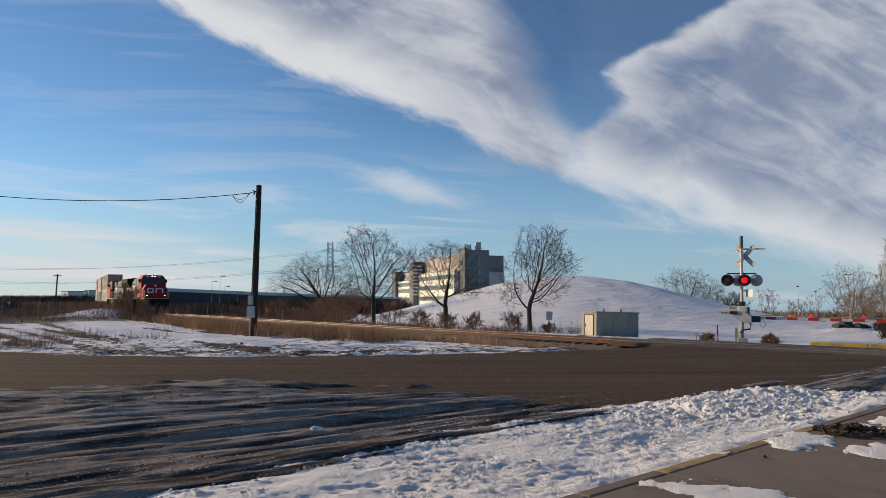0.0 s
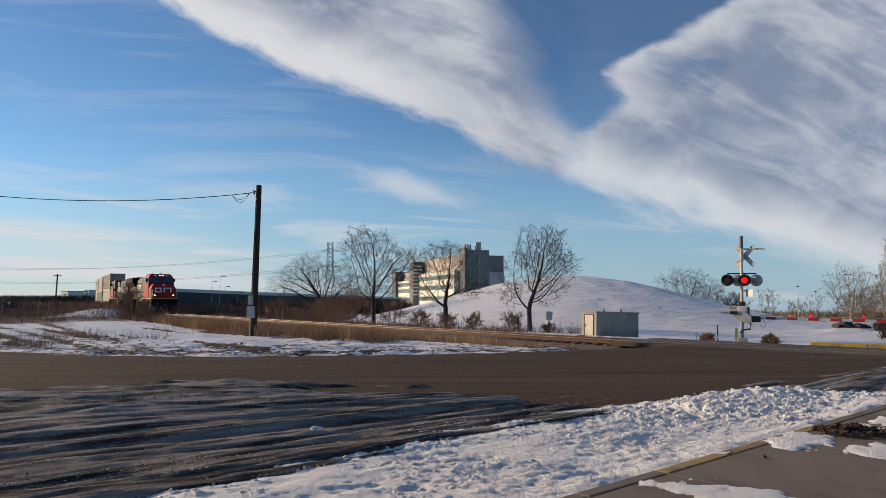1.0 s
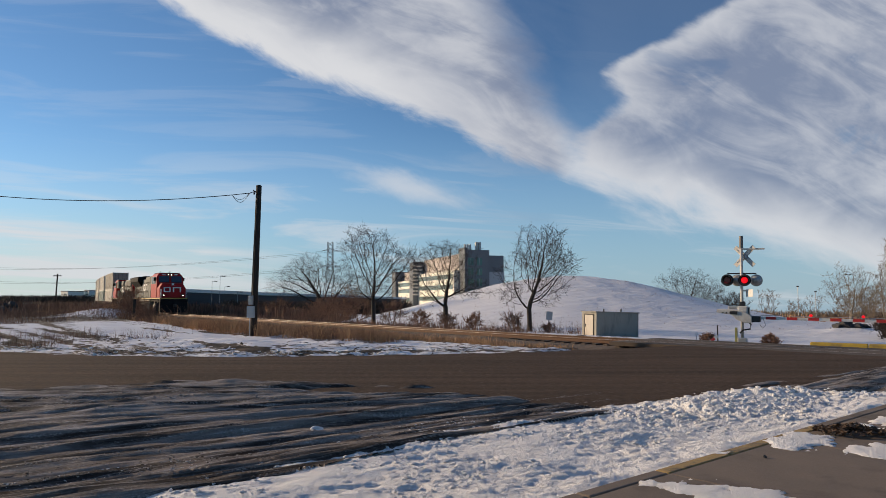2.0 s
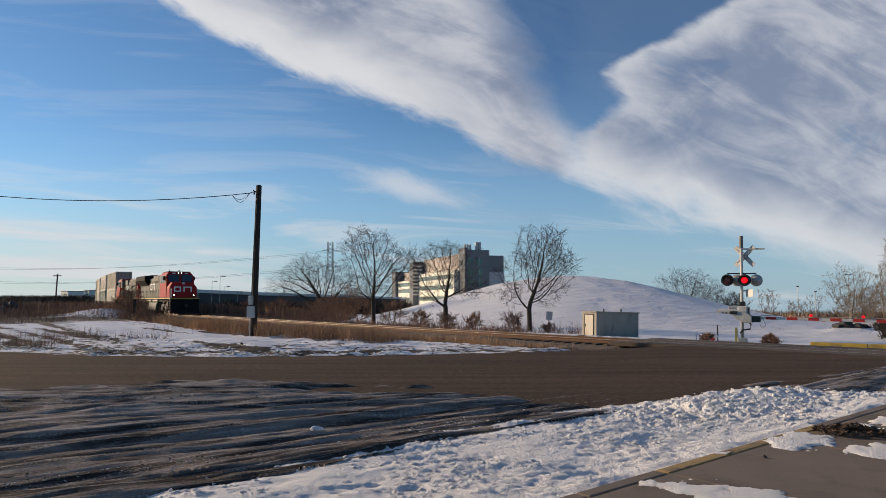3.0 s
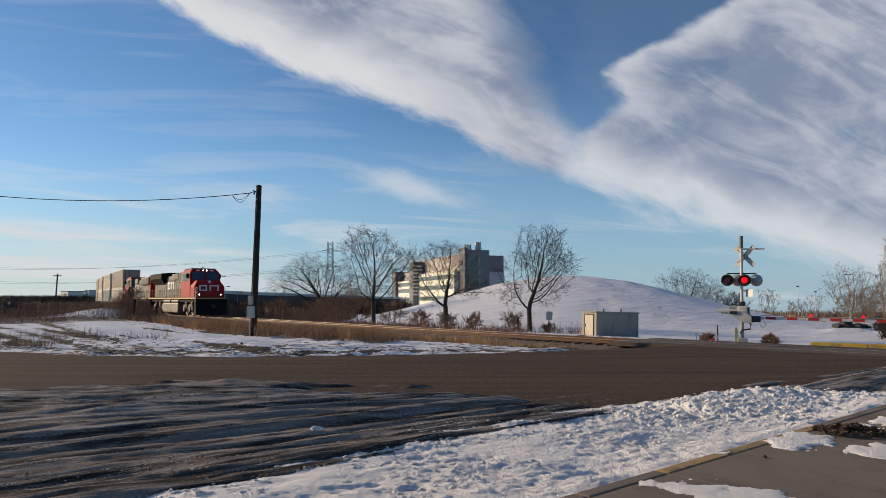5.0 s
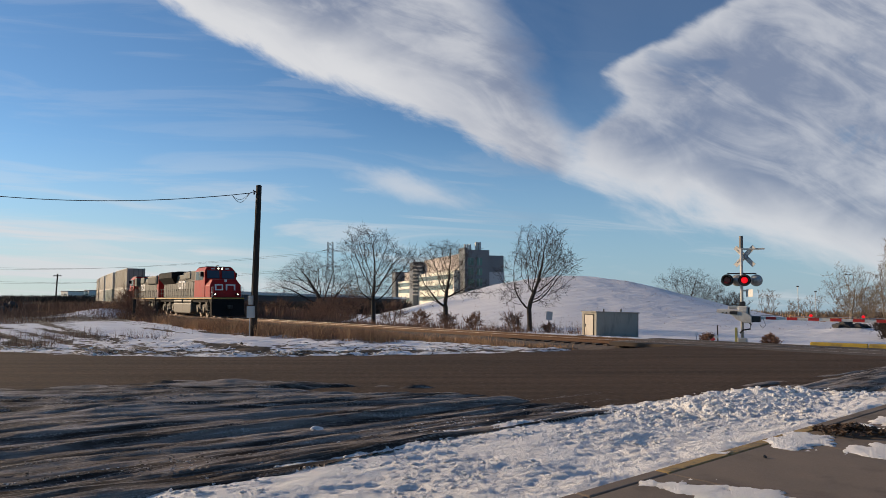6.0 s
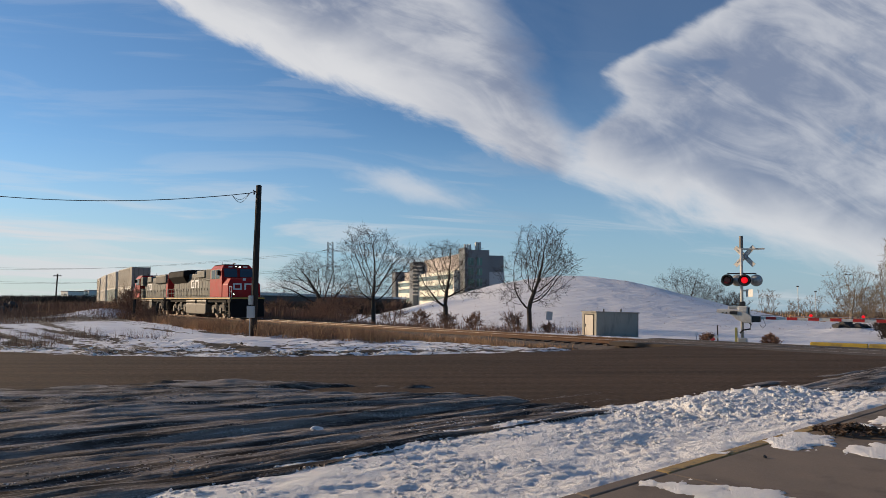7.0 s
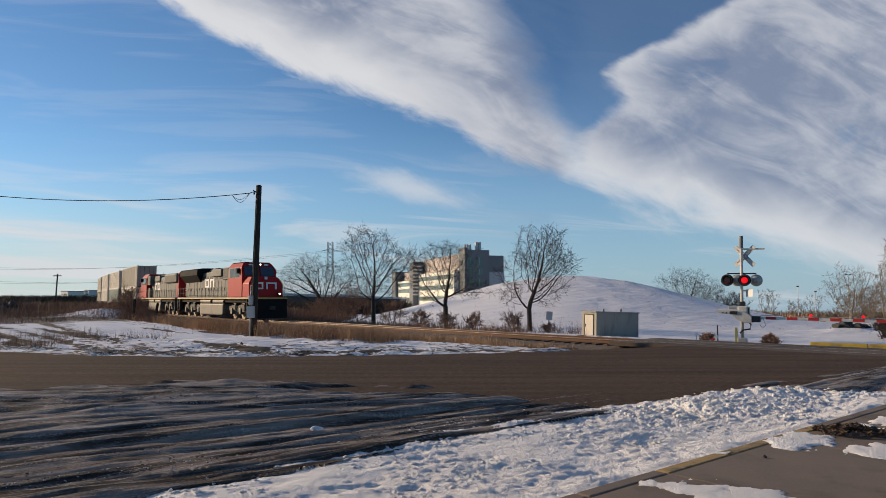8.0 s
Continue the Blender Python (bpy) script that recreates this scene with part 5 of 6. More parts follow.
    part("number_board", B(7.7, 7.74, -0.85, -0.5, 4.5, 4.62), LOGO_WHITE, L)
    part("number_board", B(7.7, 7.74, 0.5, 0.85, 4.5, 4.62), LOGO_WHITE, L)
    part("horn", T([(5.6, 0.3, 4.8), (5.6, 0.3, 4.95), (6.1, 0.3, 4.98)], 0.05, 8), UNDER, L)
    part("antenna", T([(5.2, -0.6, 4.8), (5.2, -0.6, 5.1)], 0.02, 5), LOCO_BLACK, L)
    # nose marking: hollow block and bars, plain white
    for y0, y1, z0, z1 in ((-1.0, -0.86, 2.35, 2.95), (-0.86, -0.25, 2.35, 2.47), (-0.86, -0.25, 2.83, 2.95), (-0.37, -0.25, 2.47, 2.83), (0.0, 0.14, 2.35, 2.95), (0.14, 0.76, 2.83, 2.95), (0.76, 0.9, 2.35, 2.95)):
        w = part("white_marking", B(0, 0.02, y0, y1, z0 - 2.3, z1 - 2.3), LOGO_WHITE, nose)
        w.matrix_basis = pose(9.505, 0, 2.3, 0, -4.3, 0)
    part("nose_emblem", B(8.2, 8.24, -0.12, 0.12, 3.2, 3.44), LOGO_WHITE, L).matrix_basis = pose(1.2, 0, 0.0)
    # true size over the couplers
    k = 1.045
    for o in L.children_recursive:
        if not o.name.startswith("wheelset"):
            # walkway a little higher, roof where it was
            m = o.matrix_basis.copy()
            inv = m.inverted()
            for v in o.data.vertices:
                p = m @ v.co
                p.z = p.z * 1.85 / 1.66 if p.z < 1.66 else 1.85 + (p.z - 1.66) * 2.95 / 3.14
                v.co = inv @ p
        o.data.transform(Matrix.Scale(k, 4))
        m = o.matrix_basis.copy()
        m.translation *= k
        o.matrix_basis = m
    for i, (o, x, r) in enumerate(SPIN):
        if o.parent == L:
            SPIN[i] = (o, x * k, r * k)
    return L


def container(name, label, mat, length=16.15, h=3.0):
    C = thing(name, pose(0, 0, 0), label, "container", "train")
    hw, hl = 1.28, length / 2
    shell = part("shell", B(-hl + 0.04, hl - 0.04, -hw + 0.05, hw - 0.05, 0.08, h - 0.03), mat, C)
    n = 26
    for sy in (-1, 1):
        bm = bmesh.new()
        for i in range(n):
            x = -hl + 0.25 + i * (length - 0.5) / n
            box(bm, x, x + (length - 0.5) / n * 0.55, min(sy * (hw - 0.06), sy * (hw - 0.015)), max(sy * (hw - 0.06), sy * (hw - 0.015)), 0.16, h - 0.16)
        part("corrugation", bm, mat, shell)
        for zz in ((0.0, 0.16), (h - 0.13, h)):
            part("side_rail", B(-hl, hl, min(sy * (hw - 0.1), sy * hw), max(sy * (hw - 0.1), sy * hw), *zz), mat, C)
        for sx in (-1, 1):
            part("corner_post", B(min(sx * hl, sx * (hl - 0.18)), max(sx * hl, sx * (hl - 0.18)), min(sy * (hw - 0.16), sy * (hw + 0.004)), max(sy * (hw - 0.16), sy * (hw + 0.004)), 0, h, 0.01), mat, C)
            xq = sx * (hl - 0.6 - 1.0)
            part("lifting_post", B(xq - 0.12, xq + 0.12, min(sy * (hw - 0.06), sy * (hw + 0.002)), max(sy * (hw - 0.06), sy * (hw + 0.002)), 0, h), mat, C)
    for sx in (-1, 1):
        part("end_wall", B(min(sx * (hl - 0.06), sx * (hl - 0.01)), max(sx * (hl - 0.06), sx * (hl - 0.01)), -hw + 0.15, hw - 0.15, 0.1, h - 0.1), mat, C)
        for y in (-0.9, -0.35, 0.35, 0.9):
            part("lock_rod", T([(sx * (hl + 0.01), y, 0.1), (sx * (hl + 0.01), y, h - 0.1)], 0.022, 6), UNDER, C)
    return C


def well_car(name, label):
    C = thing(name, pose(0, 0, 0), label, "railcar", "train")
    bogie(C, 8.6, (-0.86, 0.86), 0.46)
    bogie(C, -8.6, (-0.86, 0.86), 0.46)
    for sy in (-1, 1):
        bm = bmesh.new()
        prism(bm, [(-9.7, 1.05), (-8.3, 1.25), (-7.9, 1.35), (7.9, 1.35), (8.3, 1.25), (9.7, 1.05), (9.7, 0.9), (8.2, 0.75), (7.6, 0.35), (-7.6, 0.35), (-8.2, 0.75), (-9.7, 0.9)], sy * 1.42 - 0.06, sy * 1.42 + 0.06, 0.015)
        part("side_sill", bm, WELL, C)
        for i in range(15):
            x = -7.3 + i * 1.04
            part("side_rib", B(x - 0.05, x + 0.05, min(sy * 1.47, sy * 1.53), max(sy * 1.47, sy * 1.53), 0.4, 1.3), WELL, C)
    part("well_floor", B(-7.7, 7.7, -1.38, 1.38, 0.33, 0.4), WELL, C)
    for sx in (-1, 1):
        part("end_platform", B(min(sx * 8.15, sx * 9.8), max(sx * 8.15, sx * 9.8), -1.4, 1.4, 0.95, 1.1, 0.02), WELL, C)
        part("coupler", B(min(sx * 9.7, sx * 10.2), max(sx * 9.7, sx * 10.2), -0.14, 0.14, 0.75, 1.0, 0.04), UNDER, C)
        part("end_rail", T([(sx * 9.7, -1.3, 1.1), (sx * 9.7, -1.3, 2.0), (sx * 9.7, -0.6, 2.0)], 0.02, 5), WHITE_PAINT, C)
    return C


TRAIN = []  # thing, place of its middle along the line at the end of the clip, height, turned round


def build_train():
    TRAIN.append((locomotive("locomotive", "red-nosed grey freight locomotive leading the train, lamps lit", True, True), -9.95, 0.0, False))
    TRAIN.append((locomotive("locomotive", "second grey freight locomotive with red ends, running cab last", False, False), -33.2, 0.0, True))
    car = well_car("well_car", "brown container well wagon")
    s = -55.3
    boxes = [(BOX_D, BOX_B), (BOX_B, BOX_C), (BOX_B, BOX_B), (BOX_A, BOX_D)]
    for i, (up, dn) in enumerate(boxes):
        if i:
            c2 = copy_thing(car, pose(0, 0, 0))
            SPIN.extend((o, o.location.x, 0.46) for o in c2.children if o.name.startswith("wheelset"))
        else:
            c2 = car
        TRAIN.append((c2, s, 0.0, False))
        TRAIN.append((container("shipping_container", "stacked weathered steel container on the lower deck of a wagon", dn, 15.2 if i % 2 else 16.15), s, 0.5, False))
        TRAIN.append((container("shipping_container", "weathered beige steel container on top of another", up), s, 3.52, False))
        s -= 20.1


build_train()


# ---- leaning wooden pole with a service cable and meter boxes ----
def on_ground(x, y, sink=0.0):
    return float(ground_z(x, y)) - sink


def build_pole():
    x, y = -9.45, 34.0
    z = on_ground(x, y, 0.2)
    p = thing("utility_pole", pose(x, y, z), "dark creosoted wooden pole, leaning slightly, with meter boxes", "utility pole")
    top = Vector((0.13, 0.0, 7.73))
    pts = [Vector((0, 0, 0)).lerp(top, f) for f in (0, 0.3, 0.65, 1.0)]
    part("shaft", T(pts, [0.165, 0.155, 0.145, 0.14], 14), POLE_WOOD, p, smooth=True)
    part("pole_cap", T([top, top + Vector((0, 0, 0.05))], [0.15, 0.1], 12), POLE_WOOD, p)
    c = part("meter_box", B(-0.2, 0.02, -0.3, -0.13, 1.75, 2.2, 0.02), STEEL_GREY, p, "grey meter box")
    part("meter_glass", T([(-0.1, -0.3, 1.98), (-0.1, -0.4, 1.98)], 0.09, 16), surface("meter_glass", (0.5, 0.48, 0.42), 0.15, spec=0.6), c, "round glass meter")
    part("switch_box", B(-0.26, 0.1, -0.34, -0.12, 1.1, 1.68, 0.02), STEEL_GREY, p, "grey switch box")
    part("conduit", T([(-0.14, -0.18, 0.1), (-0.14, -0.18, 1.1)], 0.025, 8), STEEL_GREY, p)
    part("conduit", T([(-0.08, -0.17, 2.2), (0.0, -0.17, 5.2), (0.06, -0.16, 7.35), (-0.1, -0.2, 7.5)], 0.025, 8), BLACK, p)
    part("wire_bracket", T([(0.1, 0, 7.5), (-0.25, 0, 7.4), (-0.36, 0, 7.36)], 0.025, 6), STEEL_GREY, p)
    part("insulator", T([(-0.1, 0, 7.3), (-0.1, 0, 7.5)], [0.05, 0.03], 10), BLACK, p)
    for k, dz in ((0, 0.18), (1, 0.26)):
        pts = [(-0.34 - 0.9 * f, 0.05 * k, 7.37 - dz * math.sin(math.pi * f) * 1.6 - 0.09 * f) for f in np.linspace(0, 1, 9)]
        part("drip_loop", T(pts, 0.012, 5), BLACK, p)
    part("service_cable", T([(-0.34 - f, -0.03 * f, 7.37 + 0.00786 * f * f - 0.115 * f) for f in np.linspace(0, 24, 30)], 0.02, 6), BLACK, p)


build_pole()


# ---- level crossing signal with its gate ----
LENS_OFF = surface("unlit_red_lens", (0.16, 0.012, 0.012), 0.2, vary=0.2, scale=10, fine=60, bump=0.2)
LENS_ON = surface("lit_red_lens", (0.35, 0.006, 0.01), 0.3, emit=(1.0, 0.004, 0.012), emit_strength=0.85)
SIGNAL_BACK = surface("signal_silver", (0.42, 0.41, 0.39), 0.45, 0.4, vary=0.15, scale=4, fine=40, bump=0.1)
SIGNAL_PALE = surface("aluminium_paint", (0.62, 0.58, 0.52), 0.5, 0.0, vary=0.2, scale=3, fine=30, bump=0.15, stain=(0.33, 0.28, 0.22), stain_amount=0.4, stain_scale=4)
MX, MY = 13.33, 30.4
FLASH = []


def build_signal():
    z = on_ground(MX, MY) - 0.14
    # its own x runs along the gate arm, its y away from the road's near side
    S = thing("crossing_signal", pose(MX, MY, z, 0, 0.9, -30), "aluminium level crossing signal with crossbuck and red flashing lamps", "crossing signal")
    part("foundation", B(-0.3, 0.3, -0.3, 0.3, -0.3, 0.06, 0.02), CONCRETE, S)
    part("base", B(-0.19, 0.19, -0.19, 0.19, 0.05, 0.5, 0.04), SIGNAL_BACK, S)
    part("mast", T([(0, 0, 0.4), (0, 0, 4.84)], 0.065, 14), SIGNAL_PALE, S, smooth=True)
    part("mast_collar", T([(0, 0, 4.5), (0, 0, 5.05)], 0.085, 12), surface("weathered_top", (0.2, 0.18, 0.16), 0.7), S)
    part("yellow_marker", B(-0.3, -0.2, -0.12, 0.0, 0.1, 0.95, 0.01), surface("weathered_yellow_green", (0.34, 0.32, 0.1), 0.7, vary=0.3), S, "faded yellow marker post")
    # crossbuck on the far face, seen from behind, and a second one edge on
    for a in (45, -45):
        b = part("crossbuck_board", B(-0.6, 0.6, -0.012, 0.012, -0.1, 0.1, 0.006), SIGNAL_PALE, S, "bare back of a crossbuck board")
        b.matrix_basis = pose(0.12, 0.11 + 0.02 * (a > 0), 4.14, 0, 0, -18) @ pose(0, 0, 0, 0, a, 0)
        b = part("crossbuck_brace", B(-0.42, 0.42, -0.02, 0.02, -0.025, 0.025), STEEL_GREY, S)
        b.matrix_basis = pose(0.12, 0.08, 4.14, 0, a, 0)
    part("sign_arm", B(0.0, 0.95, -0.03, 0.03, 4.42, 4.49, 0.01), SIGNAL_PALE, S)
    # lamps: two face the near side, two the far side
    part("lamp_arm", T([(-0.6, 0, 3.36), (0.6, 0, 3.36)], 0.03, 8), BLACK, S)
    spots = []
    for i, (x, yy, face) in enumerate(((-0.58, -0.14, -1), (0.14, -0.2, -1), (-0.2, 0.2, 1), (0.58, 0.14, 1))):
        q = part("lamp_background", T([(x, yy, 3.06), (x, yy + face * 0.02, 3.06)], 0.265, 28), BLACK if face < 0 else SIGNAL_BACK, S, "round black lamp background" if face < 0 else "silver back of a lamp")
        bm = bmesh.new()
        tube(bm, [(x, yy - face * 0.22, 3.06), (x, yy - face * 0.16, 3.06), (x, yy, 3.06)], [0.06, 0.18, 0.24], 24)
        part("lamp_housing", bm, SIGNAL_BACK if face > 0 else BLACK, q, smooth=True)
        bm = bmesh.new()
        n = 14
        for k in range(n):
            a0, a1 = math.pi * (-0.1 + 1.2 * k / n), math.pi * (-0.1 + 1.2 * (k + 1) / n)
            for (ra, rb) in ((0.19, 0.2),):
                vs = []
                for a, ln in ((a0, 0.08 + 0.24 * max(math.sin(a0), 0)), (a1, 0.08 + 0.24 * max(math.sin(a1), 0))):
                    for r in (ra, rb):
                        for yv in (0.0, ln):
                            vs.append(bm.verts.new((x + r * math.cos(a), yy + face * (0.02 + yv), 3.06 + r * math.sin(a))))
                for f in ((0, 1, 5, 4), (2, 6, 7, 3), (1, 3, 7, 5), (0, 4, 6, 2)):
                    bm.faces.new([vs[j] for j in f])
        bmesh.ops.recalc_face_normals(bm, faces=bm.faces[:])
        part("lamp_hood", bm, BLACK, q)
        part("lens", T([(x, yy + face * 0.02, 3.06), (x, yy + face * 0.05, 3.06)], [0.16, 0.13], 24), LENS_OFF, q, "unlit red lens")
        if face < 0:
            spots.append((x, yy + face * 0.054, 3.06))
    glow = part("red_light", T([(0, 0, 0), (0, -0.012, 0)], [0.14, 0.11], 24), LENS_ON, S, "glowing red flashing light")
    FLASH.extend([glow, [Matrix.Translation(spots[1]), Matrix.Translation(spots[0])]])
    part("plate_bracket", B(0.05, 0.3, -0.02, 0.0, 2.56, 2.62), SIGNAL_BACK, S)
    part("white_plate", B(-0.2, 0.2, -0.01, 0.01, 2.32, 2.66, 0.01), WHITE_PAINT, S, "small blank white plate").matrix_basis = pose(0.32, -0.06, 0, 0, 0, -38)
    # gate drive, counterweights and arm
    GATE = 0.36
    first = set(S.children_recursive)
    d = part("gate_drive", B(-0.16, 0.26, -0.28, 0.18, 0.95, 1.55, 0.05), SIGNAL_PALE, S, "cast gate drive housing")
    part("drive_cover", B(0.27, 0.31, -0.24, 0.14, 1.0, 1.5, 0.01), BLACK, d)
    for sy in (-0.36, 0.26):
        bm = bmesh.new()
        prism(bm, [(-1.0, 1.4), (-1.0, 1.24), (-0.4, 1.16), (-0.2, 0.96), (0.1, 0.82), (0.42, 0.82), (0.42, 1.1), (0.1, 1.36)], sy - 0.05, sy + 0.05, 0.02)
        part("counterweight", bm, SIGNAL_PALE, S, "pale steel counterweight arm")
    part("drive_hood", B(-0.55, 0.2, -0.22, 0.12, 1.4, 1.54, 0.03), SIGNAL_BACK, S, "grey cast hood over the gate drive")
    part("counterweight_bolts", B(-0.45, -0.15, -0.44, -0.41, 1.18, 1.32), BLACK, S)
    part("junction_box", B(-0.1, 0.14, -0.2, -0.06, 1.3, 1.75, 0.02), BLACK, S, "black junction box")
    for bx in (-0.75, -0.6, -0.45):
        part("bolt", T([(bx, -0.42, 1.24), (bx, -0.4, 1.24)], 0.035, 8), BLACK, S)
    part("pivot_block", B(0.3, 0.75, -0.32, 0.22, 0.86, 1.12, 0.04), BLACK, S)
    part("power_cable", T([(0.2, -0.25, 0.95), (0.38, -0.25, 0.75), (0.34, -0.25, 0.55), (0.05, -0.2, 0.5), (-0.08, -0.2, 0.35)], 0.035, 8), BLACK, S, smooth=True)
    part("lamp_cable", T([(0.85, -0.05, 1.02), (0.95, -0.05, 0.72), (0.82, -0.05, 0.6), (0.72, -0.05, 0.75)], 0.012, 6), BLACK, S)
    A = part("gate_arm", B(0.7, 8.6, -0.03, 0.03, 0.985, 1.1, 0.008), WHITE_PAINT, S, "white gate arm with red stripes")
    x = 0.95
    while x < 8.4:
        part("red_stripe", B(x, x + 0.41, -0.036, 0.036, 0.982, 1.103), RED_STRIPE, A)
        x += 0.82
    part("arm_truss", T([(0.75, 0, 1.16), (8.4, 0, 1.13)], 0.014, 6), STEEL_GREY, A)
    for x in (2.7, 4.6, 8.4):
        b = part("arm_lamp_base", B(x - 0.09, x + 0.09, -0.05, 0.05, 1.1, 1.15), STEEL_GREY, A)
        part("arm_lamp", T([(x, -0.09, 1.2), (x, 0.09, 1.2)], 0.062, 14), LENS_ON, A, "red gate arm lamp")
    for o in S.children_recursive:
        if o not in first and o.type == "MESH":
            o.data.transform(Matrix.Translation((0, 0, GATE)))


build_signal()


# ---- concrete cabinet by the line ----
def build_cabinet():
    x, y = 11.0, 49.0
    z = on_ground(x, y, 0.25)
    C = thing("signal_cabinet", pose(x, y, z + 0.02, 0, 1.6, 15), "concrete railway equipment cabinet with a steel door, weathered", "cabinet")
    body = part("body", B(0, 3.4, 0, 2.3, 0, 1.92, 0.03), CABINET_CONC, C)
    part("roof_slab", B(-0.06, 3.46, -0.06, 2.36, 1.92, 2.0, 0.02), CABINET_CONC, C)
    d = part("door", B(-0.03, 0.0, 0.45, 1.75, 0.12, 1.72, 0.01), surface("cabinet_door", (0.45, 0.4, 0.33), 0.7, vary=0.2, scale=2, fine=20, bump=0.1), C, "pale steel door")
    for a, b in (((0.36, 0.44), (0.08, 1.8)), ((1.76, 1.84), (0.08, 1.8)), ((0.36, 1.84), (1.73, 1.8))):
        part("door_frame", B(-0.05, 0.0, *a, *b), UNDER, C)
    part("door_handle", B(-0.08, -0.03, 1.55, 1.62, 0.85, 1.05), BLACK, d)
    for xx in (0.9, 2.3):
        part("vent_pipe", T([(xx, 0.6, 1.95), (xx, 0.6, 2.2)], 0.05, 10), UNDER, C)


build_cabinet()


# ---- pale building with dark towers behind the mound ----
CREAM = surface("cream_cladding", (0.78, 0.74, 0.62), 0.7, vary=0.08, scale=0.1, fine=2, bump=0.05)
TAN = surface("tan_cladding", (0.5, 0.43, 0.38), 0.7, vary=0.08, scale=0.1, fine=2, bump=0.05)
SLATE = surface("slate_cladding", (0.13, 0.14, 0.15), 0.5, vary=0.12, scale=0.2, fine=2, bump=0.05)
SLATE_PALE = surface("pale_grey_cladding", (0.36, 0.37, 0.38), 0.5, vary=0.1, scale=0.2, fine=2, bump=0.05)
WIN = glass_dark("window_glass", (0.04, 0.055, 0.06))
# for the long front: its pale greenish reflection is put into the tint
WIN_REFLECTING = glass_dark("window_glass_painted_reflection", (0.2, 0.26, 0.25))
WIN_GREEN = glass_dark("green_window_glass", (0.03, 0.09, 0.08))


def build_lab():
    # own x runs away along the lit front, own y to the right
    L = thing("laboratory_building", pose(6.1, 190, 0, 0, 0, 107.6), "cream and slate-grey laboratory building with roof stacks", "building")

    def blk(name, x0, x1, y0, y1, z0, z1, mat, label="", under=None):
        # y given to the right
        return part(name, B(x0, x1, -y1, -y0, z0, z1), mat, under or L, label)

    dark = blk("dark_block", 0, 5, 0, 7.4, -2, 15.6, SLATE, "slate-grey block")
    blk("roof_parapet", -0.15, 5.1, -0.15, 0.6, 15.6, 16.2, SLATE)
    blk("side_block", 1.5, 20, 7.4, 12.4, 9.5, 14.2, SLATE, "dark set-back block")
    blk("side_base", 1.0, 20, 7.4, 12.4, -2, 9.5, SLATE_PALE, "pale grey wall")
    blk("penthouse", 5.2, 44, 0.6, 7, 9, 14.8, TAN, "tan upper storey")
    f = blk("long_front", 5.2, 48, -1.5, 8, -2, 10.0, CREAM, "cream clad front with window bands")
    blk("dark_tower", 44, 48.5, -3.2, 8, -2, 14.2, SLATE, "dark stair tower")
    blk("tower_fin", 43.0, 44, -3.4, 0, -2, 14.4, SLATE)
    wing = blk("low_wing", 48.5, 70, -2.0, 8, -2, 8.2, CREAM, "cream wing with window bands")
    blk("end_tower", 70, 76, -3.0, 8, -2, 12.0, SLATE, "dark end tower")
    blk("wing_penthouse", 52, 68, 0, 7, 8.0, 11.5, TAN)
    # windows one by one in bands
    for x0, x1, yf, zs, on in ((6.2, 43.0, -1.5, (1.2, 4.6, 7.6), f), (49.2, 69.5, -2.0, (0.8, 3.9, 6.2), wing)):
        for zz in zs:
            x = x0
            while x < x1 - 1.9:
                w = blk("window", x, x + 1.8, yf - 0.06, yf + 0.05, zz, zz + 1.35, WIN_REFLECTING, "", on)
                x += 2.0
    for i in range(2):
        for j in range(4):
            blk("window", -0.06, 0.05, 1.0 + 2.6 * i, 2.6 + 2.6 * i, 2.6 + 2.9 * j, 4.6 + 2.9 * j, WIN_GREEN, "green-tinted window", dark)
            blk("window_frame", -0.09, -0.05, 1.75 + 2.6 * i, 1.85 + 2.6 * i, 2.6 + 2.9 * j, 4.6 + 2.9 * j, SLATE_PALE, "", dark)
    for zz in np.arange(3, 13, 1.2):
        blk("louvre", 42.85, 43.0, -3.4, -0.2, zz, zz + 0.5, CREAM)
    for y, x, r, h in ((2.2, 6, 0.32, 17.6), (3.0, 6, 0.32, 17.6), (3.8, 6, 0.32, 17.6), (5.4, 5, 0.5, 18.2), (6.3, 5, 0.5, 18.2)):
        part("stack", T([(x, -y, 15.5), (x, -y, h)], r, 12), SIGNAL_BACK, L, "steel exhaust stack")
    part("roof_railing", T([(4, -7.2, 16.3), (4, -4.6, 16.3)], 0.06, 6), STEEL_GREY, L)


build_lab()


# ---- bushes and farther trees ----
def bush(x, y, h, w, seed, label, bark=None, twig=None, stems=7, top=3, group="bushes by the railway"):
    t = tree("bush", x, y, h, w, seed, label, 0.15, 0.03, stems, 5, bark or BRUSH, twig or BRUSH, top, 0.5, group)
    t["category"] = "bush"
    return t


for i, (x, y, h, w) in enumerate(((-10.5, 70, 2.8, 4.0), (-8.2, 66, 3.6, 3.6), (-12.8, 76, 2.4, 3.5), (-15.5, 84, 2.2, 3.5), (-5.0, 68, 2.6, 3.0), (-24, 100, 2.6, 4.0), (-27.5, 98, 2.2, 3.5))):
    bush(x, y, h, w, 100 + i, "dense bare reddish-brown shrub")
for i, (x, y, h, w) in enumerate(((2.4, 54, 1.3, 1.6), (5.7, 56, 1.6, 1.9), (0.4, 60, 1.4, 1.8), (-2.0, 58, 1.4, 1.9), (8.8, 57, 0.8, 1.2))):
    bush(x, y, h, w, 130 + i, "low bare brown scrub in snow")
bush(16.9, 35.2, 0.6, 0.9, 151, "small dark bare bush in snow by the crossing")
bush(14.9, 38.5, 0.42, 0.9, 152, "small reddish bare bush in snow")
